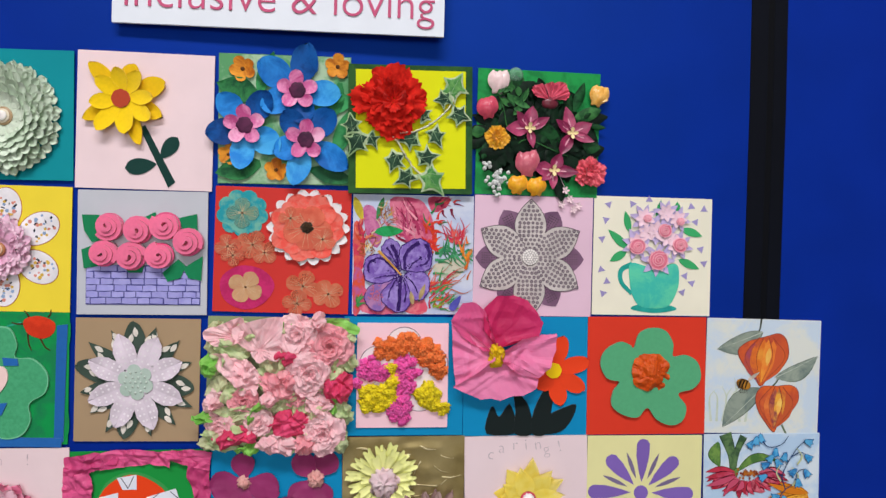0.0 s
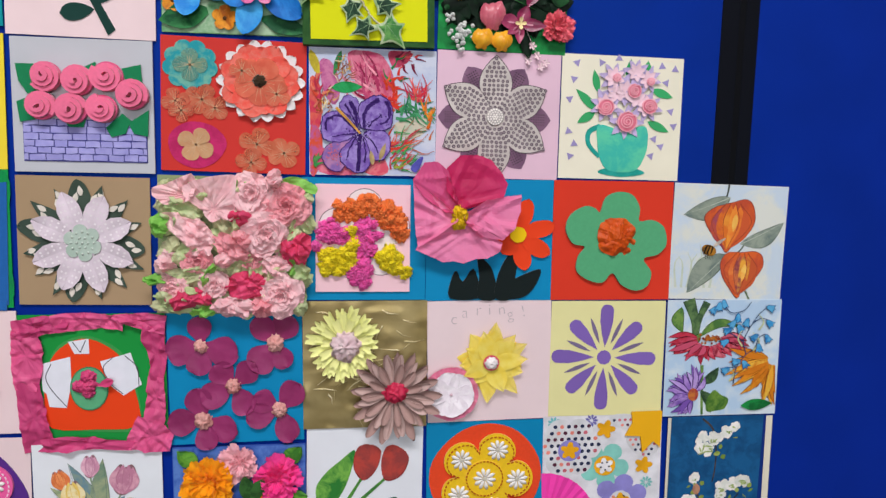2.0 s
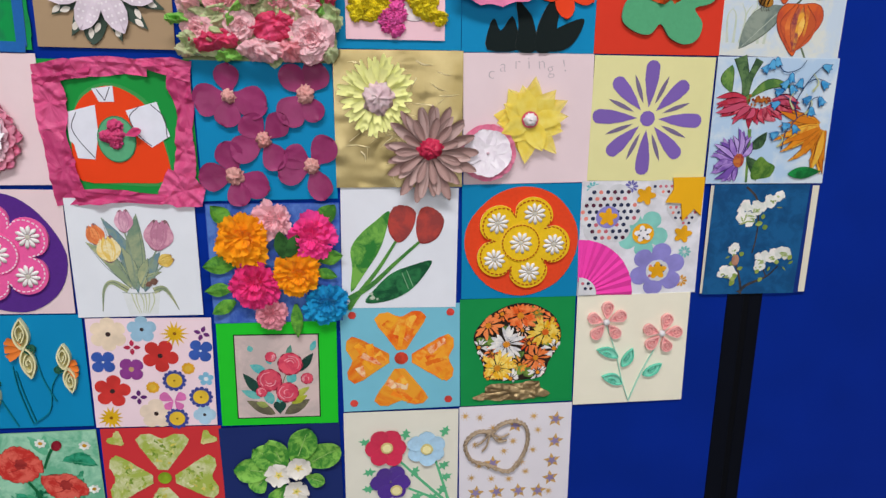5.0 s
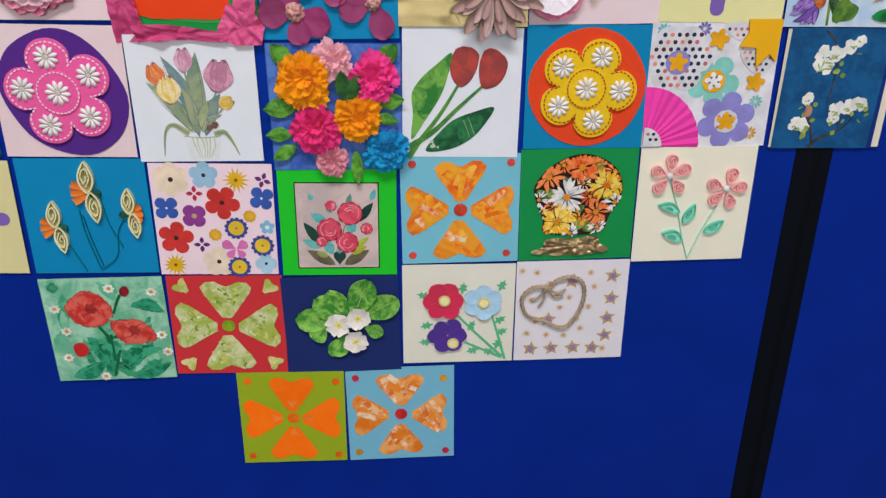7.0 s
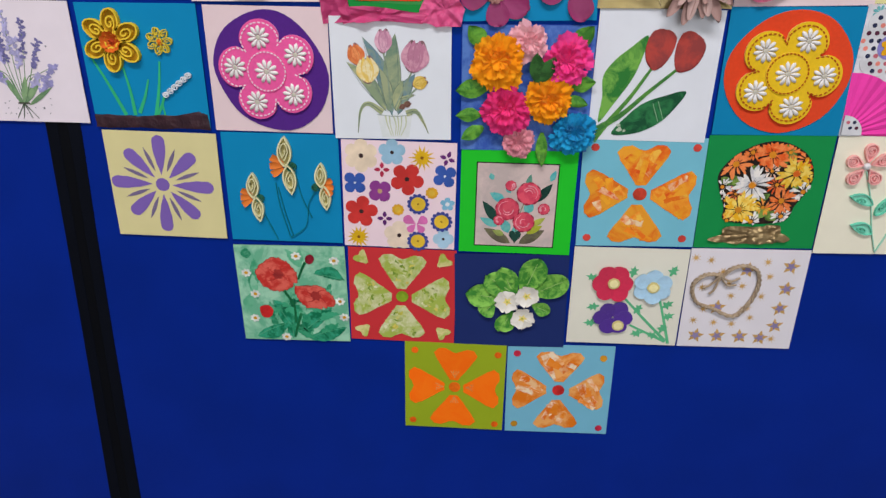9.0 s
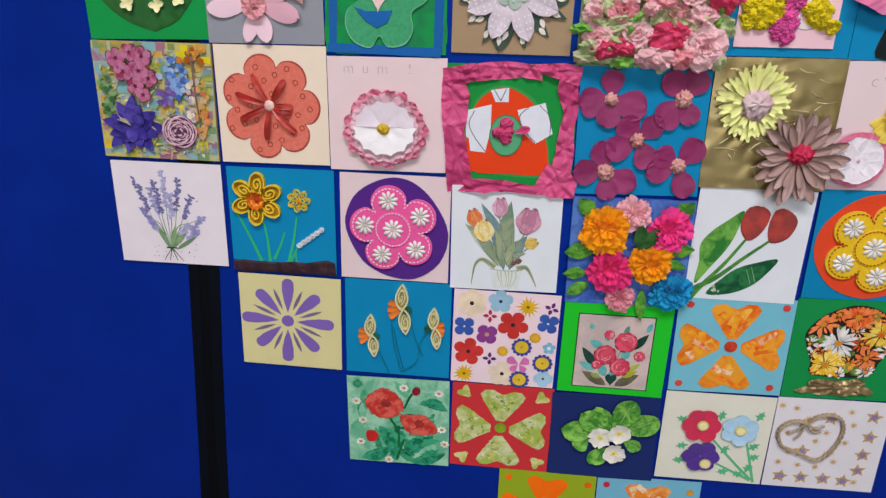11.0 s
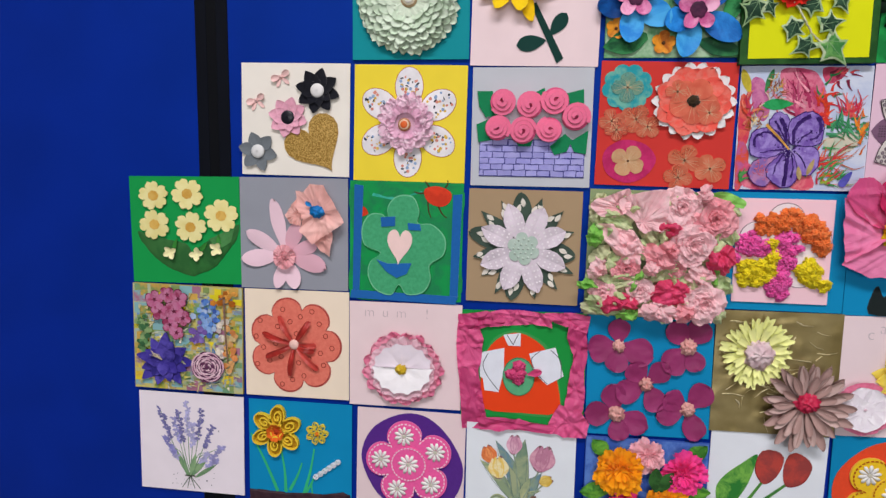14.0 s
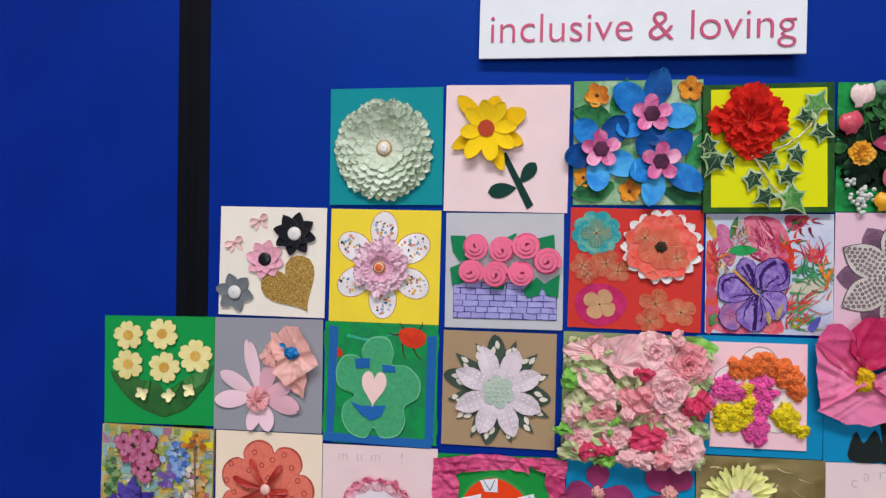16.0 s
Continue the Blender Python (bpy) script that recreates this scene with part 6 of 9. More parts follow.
def mosaic_garden(p):
    cols = ("d6c030", "6f9a78", "6f94c4", "a87088", "84b0b4", "c8a050", "84985a", "dccb28", "94788c", "6fa4ac")
    p.flat("wash", RC(0.4, 0.4, 99.6, 99.6), M("wash", "c4b868", "9fb4a8", 0.3), 0.02, 0.05)
    for i in range(11):
        for k in range(11):
            u, v = i * 9.1 + rnd.uniform(-3, 3), k * 9.1 + rnd.uniform(-3, 3)
            j = int((noise.noise(Vector((i * 0.45, k * 0.45, 2))) + 1) * 4.9 + rnd.random() * 1.6) % 10
            w, h = rnd.uniform(5, 15), rnd.uniform(4, 11)
            p.flat("tissue_square", RC(max(0.4, u), max(0.4, v), min(99.6, max(2, u) + w), min(99.6, max(2, v) + h)), M("wash", cols[j], cols[(j + rnd.choice((0, 1, 5))) % 10], 0.8), 0.05, 0.04)
    for i in range(340):
        u, v, a, L = rnd.uniform(5, 95), 6 + 89 * rnd.random() ** 0.7, rnd.choice((0.1, 1.5, -0.9)) + rnd.gauss(0, 0.4), rnd.uniform(3, 8)
        p.flat("dab", SK([(u, v), (u + L * math.cos(a), v + L * math.sin(a))], rnd.uniform(1.0, 3.2), 0.6), M("wash", rnd.choice(("c9a04c", "7f97b8", "dccc50", "8a9a60", "a4b088", "e4dcc4", "6f8c5c", "8fb0b8", "b8b070")), rnd.choice(("9aa878", "c8c08c", "a0a8a0"))), 0.2, 0.03)
    for u0, v0, du, dv, n, cs, nm in ((10, 46, 3, 12, 40, ("5f8a58", "3f6a44", "8aa870"), "green_floret"), (70, 30, 5, 12, 52, ("5c86cc", "4464b0", "86a8dc", "a8bcdc"), "blue_floret"), (82, 48, 2.2, 12, 26, ("e0d4c4", "c8b8b4"), "cream_floret"), (90, 58, 3.5, 16, 30, ("dca468", "c8b080", "d88a50"), "peach_floret"), (86, 10, 5, 4, 18, ("cc8030", "a8601f", "d89a48"), "orange_floret"), (60, 42, 4, 8, 18, ("7458a4", "8a70b8"), "violet_floret")):
        for _ in range(n):
            u, v = min(95.5, max(4, rnd.gauss(u0, du))), min(95, max(5, v0 + rnd.uniform(-1.4, 1.4) * dv))
            p.flat(nm, FL(u, v, rnd.uniform(1.8, 3.4), 5, 0.4, rnd.uniform(0, 90), m=3), M("wash", rnd.choice(cs)), 0.3, 0.06)
    p.flat("twig", SK([(85, 8), (86, 40), (88, 70)], 2.2, 1.0), M("wash", "6a5040", "8a7060"), 0.9, 0.08)
    for u, v, r in ((22, 14, 9), (34, 9, 8), (44, 12, 9), (27, 25, 9), (40, 24, 10), (48, 30, 8), (36, 37, 8), (42, 44, 7)):
        turn = rnd.uniform(0, 70)
        f = p.flat("pink_bloom", FL(u, v, r, 5, 0.3, turn), M("wash", "5a2238", "7a3048"), 1.3, 0.06)
        for i in range(5):
            a = radians(turn + 72 * i)
            p.flat("petal", LF(u + 1.2 * math.cos(a), v + 1.2 * math.sin(a), u + r * 0.93 * math.cos(a), v + r * 0.93 * math.sin(a), r * 0.8, 0, 6, 0.6, 1), M("wash", rnd.choice(("a84468", "94385a", "b86088")), "bc7898"), 1.5, 0.06, f)
        p.bead("eye", u, v, 1.0, M("wash", "6a1f38"), 2.2, 0.5)
    blue = ("3a3088", "4a3e9c", "2c2670", "5a4eac")
    for i in range(20):
        a = i * 137.5
        p.petal("violet_petal", 29, 72, a, 29 - i * 0.8, 12, M("paint", blue[i % 4], blue[(i + 1) % 4]), d=1.6 + i * 0.14, curl=2.2, cup=1, tip=0.25)
    for i in range(7):
        p.tube("stamen", [(28, 71, 6), (25 + rnd.uniform(-3, 3), 67 + rnd.uniform(-2, 2), 9), (21 + rnd.uniform(-4, 3), 64 + rnd.uniform(-3, 3), 10)], 0.35, M("paint", "d8c8a0"))
    p.flat("rose_ground", FL(70, 75, 15, 7, 0.1), M("wash", "6a3a5c"), 1.4, 0.3)
    for k, r in enumerate((14.2, 12, 9.8, 7.6, 5.4, 3.2)):
        n = 5 if r > 6 else 3
        for i in range(n):
            a = radians(k * 41 + i * 360 / n)
            p.flat("rose_petal", SK([(70 + r * math.cos(a + q), 74.5 + r * math.sin(a + q) * (0.95 if abs(q) < 0.3 else 0.86)) for q in (-0.62, -0.2, 0.2, 0.62)], 2.0, 0.5), M("wash", "e2c4ce", "cfa0b4"), 1.8 + 0.35 * k, 0.3)


def coral_button_flower(p):
    o = FL(48.5, 51, 45, 7, 0.25, -104, 0.6)
    p.flat("outline", o, M("print", "b04a44"), 0.1, 0.6)
    f = p.flat("coral_flower", [(47 + (u - 47) * 0.965, 51 + (v - 51) * 0.965) for u, v in o], M("cloth", "e07a68", "d86e5e"), 0.75, 0.4, label="coral cloth flower with drawn rings")
    rings = []
    for u, v in ((37, 18), (26, 23), (15, 29), (54, 24), (65, 19), (72, 30), (78, 41), (84, 52), (73, 57), (68, 72), (57, 79), (46, 83), (36, 88), (52, 67), (18, 54), (12, 70), (24, 66), (35, 62), (30, 50), (44, 29), (32, 34), (50, 40), (11, 44), (62, 63), (76, 68)):
        if inside(o, u, v):
            rings.append((u, v))
    p.joined("drawn_ring", [SK([(u + 2.2 * math.cos(t), v + 2.2 * math.sin(t)) for t in [k * TAU / 8 for k in range(9)]], 0.7, 0.7, 1) for u, v in rings], M("print", "96382e"), 1.2, 0.06, f)
    m = M("satin", "b52c26", "962018")
    for k, (x, y) in enumerate(((34, 23), (64, 27), (18, 40), (70, 50), (20, 63), (44, 80), (72, 73), (68, 56))):
        a, L = math.degrees(math.atan2(y - 49.5, x - 48.5)), math.hypot(x - 48.5, y - 49.5)
        p.petal("ribbon", 48.5, 49.5, a, L, 5.4, m if k % 3 else M("satin", "cc4a40", "b03028"), d=1.5, curl=2.5, cup=1.4, tip=-0.1, base=0.42, dip=-5.0, wave=0.4)
    p.bead("button", 48.5, 49.5, 4.8, M("gloss", "e9c0b6"), 3, 4.5, label="round pink covered button")


def mum_carnation(p):
    p.text("pencil_word", "mum !", 42, 14, 0.019, M("print", "c4b0b6"), 2.0, label="faint pencilled word")
    for k, (r, m, m2) in enumerate(((35, "f28cae", "ea7ca0"), (33, "f6a6be", "ee96b2"), (30, "f8d0dc", "f2c0d0"))):
        for i in range(17):
            p.petal("pink_petal", 49, 61, i * 360 / 17 + k * 9, r * rnd.uniform(0.95, 1.05), 13, M("tissue", m, m2), d=1.0 + 1.8 * k, curl=4.5, cup=2, wave=1.2, tip=0.95, base=0.9, start=r * 0.5, nl=5, crinkle=0.5)
    # upper half is greyer than the lower: its shade put into the paper colour
    w = M("paper", "ece0ea")
    for a0, d, y in ((180, 8.5, 62), (0, 11, 59)):
        o = []
        for i in range(61):
            a = radians(a0 + 3 * i)
            rr = 27.5 * (1 - 0.09 * abs(math.sin(i * 0.36))) * (1 + rnd.uniform(-0.012, 0.012))
            o.append((49 + rr * math.cos(a), y + rr * math.sin(a) * 0.95))
        p.tissue("white_petal", 49, y + (2 if a0 == 0 else -2), o, w if a0 else M("paper", "f8f4f7"), d, 2.5, 0.7, 1.2, 3, label="scalloped white tissue half")
    p.crumple("yellow_centre", 48, 61, 5.5, 5, M("tissue", "eccc34", "dcb424"), 12, rough=0.5)


def framed_toadstool(p):
    p.flat("green_edge", SM([(17, 82), (15, 64), (18, 42), (26, 24), (42, 16), (58, 20), (72, 32), (79, 56), (80, 86), (50, 88)], 3), M("card", "3f9a50"), 0.2, 0.2)
    p.flat("orange_shape", SM([(20, 84), (16, 66), (19, 40), (28, 25), (43, 18), (57, 22), (70, 34), (78, 58), (79, 84), (50, 86)], 3), M("card", "e2431a"), 0.4, 0.6, label="orange paper cap shape")
    wm = M("paper", "e3e6f0")
    for o, lines in (([(15, 36), (35, 31), (35, 51), (31, 69), (19.5, 68), (18, 58), (15.6, 56)], ([(22, 36), (18, 46), (22, 56), (31, 68)],)), ([(55, 35), (76, 29), (83, 53), (70, 61), (60, 52)], ([(64, 32), (57, 40), (62, 52), (70, 60)], [(72, 31), (80, 40), (81, 54)])), ([(34, 20), (48, 18), (48, 29), (38, 29)], ([(37, 20), (42, 28)], [(42, 28), (46, 19)]))):
        q = p.flat("white_patch", o, wm, 1.2, 0.4)
        for k in lines:
            p.flat("pencil_line", SK(k, 0.6), M("print", "50505c"), 1.65, 0.05, q)
    p.flat("disc_edge", E(47, 55, 13, 16.4), M("felt", "2f7a50"), 1.3, 0.8)
    p.flat("green_disc", E(47, 55, 12.2, 15.6), M("felt", "58a87a"), 1.5, 1)
    pk = M("tissue", "ee5690", "e04884")
    for k in range(12):
        t = rnd.uniform(0, TAU)
        p.crumple("pink_wad", 46 + rnd.uniform(0, 6) * math.cos(t), 52 + rnd.uniform(0, 7) * math.sin(t), rnd.uniform(4, 6), rnd.uniform(5, 8), pk, 3, rough=0.55, freq=3)
    p.petal("pink_end", 54, 52, -18, 12, 6, pk, d=6, curl=3, wave=1)
    t, t2 = M("tissue", "f0649c", "e4568e", 0.45), M("tissue", "dc4e88", "d0447e", 0.45)
    for o, c, m, d in (([(-3, 4), (20, 0), (36, 3), (34, 12), (20, 14), (4, 18), (-2, 14)], (16, 8), t2, 2), ([(24, 0), (48, -2), (74, 1), (72, 12), (58, 10), (40, 12), (26, 11)], (48, 5), t, 3), ([(66, 0), (90, -1), (102, 2), (100, 16), (88, 12), (74, 8)], (86, 6), t, 2.5), ([(-3, 10), (14, 12), (18, 24), (16, 44), (12, 56), (-2, 54), (-4, 30)], (6, 30), t, 2), ([(-2, 48), (14, 50), (17, 66), (20, 84), (24, 100), (2, 102), (0, 78)], (9, 76), t2, 3),
                       ([(86, 8), (100, 12), (101, 34), (98, 52), (88, 52), (90, 34), (84, 20)], (94, 30), t2, 2), ([(88, 46), (99, 48), (100, 72), (98, 84), (84, 78), (86, 64)], (93, 62), t, 3), ([(80, 76), (96, 80), (104, 92), (102, 104), (84, 104), (70, 100), (72, 92)], (90, 92), t, 4), ([(14, 90), (40, 90), (62, 93), (78, 96), (74, 102), (40, 100), (16, 102)], (44, 96), t2, 3)):
        p.gathered("tissue_strip", c[0], c[1], RO(o, 0.8, 3), m, d, 1.0, 1.0, 1.7, 4, label="crinkled magenta tissue strip")


def plum_flowers(p):
    for (cx, cy, b), angs in (((25, 27, 5.5), ((-95, 22, 15), (170, 25, 20), (15, 28, 20), (95, 21, 16))), ((80, 26, 7), ((-60, 24, 18), (-130, 24, 16), (125, 26, 19), (60, 20, 14))),
                              ((48, 57, 6), ((-130, 21, 17), (-45, 24, 15), (55, 24, 16), (155, 26, 18))), ((25, 82, 7), ((-105, 25, 18), (175, 26, 18), (20, 27, 17), (80, 22, 15))),
                              ((82, 76, 6), ((-150, 22, 16), (-50, 25, 18), (65, 26, 16), (160, 26, 17)))):
        for a, L, w in angs:
            p.petal("plum_petal", cx, cy, a + rnd.uniform(-6, 6), L, w + 3, M("tissue", "a83a76", "963066", 0.4), d=1.0, curl=3.5, cup=1.4, tip=0.97, start=1.5, wave=0.6, crinkle=0.7)
        p.crumple("pink_centre", cx, cy, b, 7, M("tissue", "f6beb6", "eca49e"), 2.5, rough=0.6, freq=2.6)


def foil_daisies(p):
    y, br, br2 = M("paper", "eef0a0"), M("paper", "a98a84"), M("paper", "c0a49e")
    # raised creases in paler foil: their highlights are put into the colour
    f = M("foil", "e4d8b0", "c8ba88")
    for i in range(70):
        u, v, a, L = rnd.uniform(6, 88), rnd.uniform(6, 90), rnd.choice((0.3, -0.5, 1.2, 2.6)) + rnd.gauss(0, 0.4), rnd.uniform(6, 20)
        q = [(u, v), (u + L * 0.5 * math.cos(a) + rnd.uniform(-1.5, 1.5), v + L * 0.5 * math.sin(a) + rnd.uniform(-1.5, 1.5)), (u + L * math.cos(a), v + L * math.sin(a))]
        if all(1 < c < 99 for e in q for c in e):
            p.flat("foil_crease", SK(q, rnd.uniform(0.4, 1.0), 0.2), f, 0.0, 0.1, dome=0.6)
    for k, (n, r) in enumerate(((15, 32), (14, 28), (11, 22))):
        p.ring("yellow_petal", 33, 33, n, r, 7.2 - k * 0.6, y, jit=0.09, split=True, rot=k * 11, d=1.5 + 2 * k, curl=4, cup=1.8, tip=-0.75, base=0.3, start=7)
    p.crumple("pink_pompom", 34, 34, 13, 9, M("tissue", "fce6e8", "f6d2da"), 7, rough=0.6, freq=3.6)
    for k, (n, r) in enumerate(((17, 36), (16, 32), (11, 25))):
        p.ring("brown_petal", 73, 73, n, r, 7.4 - k * 0.5, br2 if k == 1 else br, jit=0.09, split=True, rot=k * 9, d=4 + 2 * k, curl=8 - k, cup=3.6, tip=0.95, base=0.3, start=6)
    p.crumple("red_pompom", 74, 71, 10.5, 9, M("tissue", "e83c64", "d42a52"), 10, rough=0.5, ry=8.5, freq=3)


def caring_card(p):
    for k, (u, v) in enumerate(((21, 19), (30, 14), (41, 12), (50, 12), (60, 12), (67, 16), (78, 14))):
        p.text("pencil_letter", "caring!"[k], u, v, 0.020, M("print", "c2b4ba"), 1.0, rot=-6 + 3 * k, label="faint pencilled letter")
    pk = M("tissue", "ec8aa8", "df7094")
    p.gathered("pink_rim", 18, 75, RO(E(18, 75, 22, 22, 0, 60), 0.8, 1), pk, 6.0, 1.5, 0.8, 0.5, 7)
    for i in range(6):
        p.petal("white_pleat", 18, 75, i * 60 + 15, 18.5, 21, M("satin", "f4eef4", "e6dce6"), d=8.5, curl=0.8, cup=1.6, tip=0.98, base=0.7, crinkle=1.0)
    p.bead("pin", 18, 75, 1.2, M("gloss", "d8b8c4"), 10.5, 1.0)
    y = M("sheer", "fff07c", "fbe45c")
    p.flat("yellow_base", RO(ST(50, 51, 27, 20, 8, -80), 1.2, 3), M("tissue", "f8e264", "f2d850", 0.5), 1.0, 0.3, dome=1.0)
    for k, (x, z, w) in enumerate(((55, 18, 17), (34, 27, 18), (79, 36, 17), (25, 52, 18), (76, 59, 18), (72, 77, 15), (47, 84, 16), (36, 67, 16), (70, 28, 16), (30, 38, 17), (80, 48, 14), (60, 74, 17), (44, 24, 16), (28, 60, 14))):
        a, L = math.degrees(math.atan2(z - 51, x - 50)), math.hypot(x - 50, z - 51)
        p.petal("yellow_petal", 50, 51, a, L, w, y, d=2.0 + 0.5 * k, curl=2.2, cup=0.6, wave=0.5, tip=0.05, base=0.75, crinkle=0.7, th=0.12, label="sheer yellow tissue petal")
    p.flat("red_ring", E(50, 50, 6.4, 6.4), M("tissue", "d8506c"), 10.4, 0.8)
    p.crumple("white_wad", 50, 50, 5.4, 6, M("paper", "efe9ea"), 11)


def radial_purple(p, cx=47, cy=49):
    m, k = M("card", "7d62b0"), M("card", "776a8c")
    p.flat("centre", FL(cx, cy, 6.2, 9, 0.04), m, 0.05, 0.3)
    for i in range(8):
        a = radians(i * 45 - 88)
        L = (46, 43, 46, 43)[i % 4]
        c, s = math.cos(a), math.sin(a)
        p.flat("petal", RO(TP(cx, cy, math.degrees(a), 9, L, 11.5), 0.25, 2), m, 0.05, 0.3)
        a += radians(22.5)
        c, s = math.cos(a), math.sin(a)
        p.flat("sliver", LF(cx + 13 * c, cy + 13 * s, cx + 37 * c, cy + 37 * s, 3.4, 0, 8, 0.5), k, 0.05, 0.3)


def coneflower_painting(p):
    p.flat("wash", RC(0.6, 0.6, 99.4, 99.4), M("wash", "b4cfe8", "d6e2ea", 0.25), 0.02, 0.06)
    gr, ink = M("wash", "6f9248", "47703a"), M("wash", "20281e")
    for pts, w in (([(18, 0), (24, 18), (24, 34)], 10), ([(34, 2), (28, 16), (26, 34)], 6)):
        p.flat("stalk_ink", SK(pts, w + 0.8, 3), ink, 0.2, 0.05)
        p.flat("stalk", SK(pts, w, 2.4), M("wash", "5f7f50", "38543a"), 0.28, 0.05)
    for q, b in (((12, 6, 14, 28, 10), 4), ((28, 32, 66, 24, 7), -8), ((20, 36, 30, 28, 6), 2)):
        p.flat("leaf_ink", LF(*q[:4], q[4] + 1, b), ink, 0.3, 0.05)
        p.flat("leaf", LF(*q, b), gr, 0.38, 0.05)
    p.flat("stem", SK([(32, 56), (33, 75), (34, 99)], 3, 2), gr, 0.3, 0.05)
    for q, b in (((33, 72, 47, 58, 9), 2), ((32, 78, 42, 98, 9), -3)):
        p.flat("leaf", LF(*q, b), M("wash", "4a6a44", "2c4430"), 0.4, 0.05)
    p.flat("ivy", SM([(38, 86), (44, 78), (50, 82), (57, 86), (54, 94), (46, 96), (38, 96)]), M("wash", "6a8f3c", "3f6a2c"), 0.45, 0.05)
    def heads(name, cx, cy, a0, a1, n, L0, L1, w, cols, flat=1.0, ink=None, off=6.0):
        order = list(range(n))
        rnd.shuffle(order)
        for k in order:
            a = radians(a0 + (a1 - a0) * (k + rnd.uniform(-0.4, 0.4)) / (n - 1))
            L = rnd.uniform(L0, L1)
            x0, y0 = cx + off * math.cos(a), cy + off * math.sin(a) * flat
            x1, y1 = cx + L * math.cos(a), cy + L * math.sin(a) * flat + 3 * (1 - abs(math.sin(a)))
            x1, y1 = min(98.6, max(1.2, x1)), min(98.6, y1)
            b = rnd.uniform(-3.5, 3.5)
            if ink:
                p.flat("petal_ink", LF(x0, y0, x1, y1, w + 0.8, b), ink, 0.5, 0.03)
            p.flat(name, LF(x0, y0, x1, y1, w * rnd.uniform(0.7, 1.1), b), M("wash", rnd.choice(cols), rnd.choice(cols)), 0.52, 0.03)
    heads("red_petal", 37, 33, -8, 188, 40, 25, 38, 5.0, ("a82a3c", "c43a50", "8a1f34", "c4506c", "d87080"), 0.62, M("wash", "5a1426"), 10)
    p.joined("cone", [E(38 + rnd.gauss(0, 5), 33 + rnd.gauss(0, 1.6), 1.0, 1.2, 0, 6) for _ in range(40)], M("wash", "b06a28", "7a2a24"), 1.15, 0.06)
    heads("violet_petal", 25, 82, 95, 300, 28, 17, 28, 4.6, ("8a68b8", "7250a4", "a888cc", "b8a0d8"), 1.0, M("wash", "4a2f74"), 4)
    p.flat("violet_eye", E(25, 81, 4.5, 5.5), M("wash", "a03a3c", "c87838"), 1.2, 0.08)
    heads("orange_petal", 95, 52, 75, 205, 40, 22, 46, 5.2, ("d88a24", "e8a838", "c4701c", "e4b848", "d07a20"), 0.9, M("wash", "8c4814"), 5)
    p.flat("green_base", LF(68, 92, 96, 90, 10), M("wash", "1f8a44", "15602f"), 0.48, 0.05)
    for pts in ([(60, 72), (62, 58), (70, 47), (77, 42), (81, 32), (86, 30)], [(70, 47), (67, 36), (72, 24), (80, 12), (88, 5)], [(67, 36), (58, 30), (53, 28)], [(48, 4), (55, 11), (66, 9), (72, 2)], [(74, 20), (82, 16), (89, 18)], [(62, 58), (56, 58)], [(72, 24), (70, 20)]):
        p.flat("vine", SK(pts, 0.9, 0.5), M("wash", "1f3f6a"), 0.6, 0.06)
    for u, v, a in ((48, 3, 80), (40, 8, 130), (61, 15, 95), (63, 24, 60), (53, 26, 160), (51, 36, 150), (69, 19, 110), (89, 7, 20), (89, 20, 40), (77, 32, 140), (88, 33, 60), (81, 41, 80), (62, 53, 170), (69, 55, 60), (53, 60, 150), (44, 5, 100), (57, 20, 130)):
        c, e = math.cos(radians(a)), math.sin(radians(a))
        bell = [(-3.4, 0), (-2.0, -1.6), (1.0, -2.4), (3.8, -3.4), (3.0, -1.2), (4.6, 0), (3.0, 1.2), (3.8, 3.4), (1.0, 2.4), (-2.0, 1.6)]
        for f, m, d in ((1.15, "1a4a84", 0.66), (1.0, rnd.choice(("2f86c0", "4a9cd0", "2a70ac")), 0.7)):
            p.flat("bluebell", [(u + (x * c - y * e) * f, v + (x * e + y * c) * f) for x, y in bell], M("wash", m, "5aa8d4" if f == 1.0 else None), d, 0.03)
    for u, v, L, b in ((76, 44, 16, 5), (66, 40, 14, -4), (56, 70, 12, 4), (80, 26, 14, 4)):
        p.flat("pale_tendril", SK([(u, v), (u + b, v - L * 0.5), (u - 1, v - L)], 1.6, 0.5), M("wash", "c4cc9c"), 0.5, 0.04)


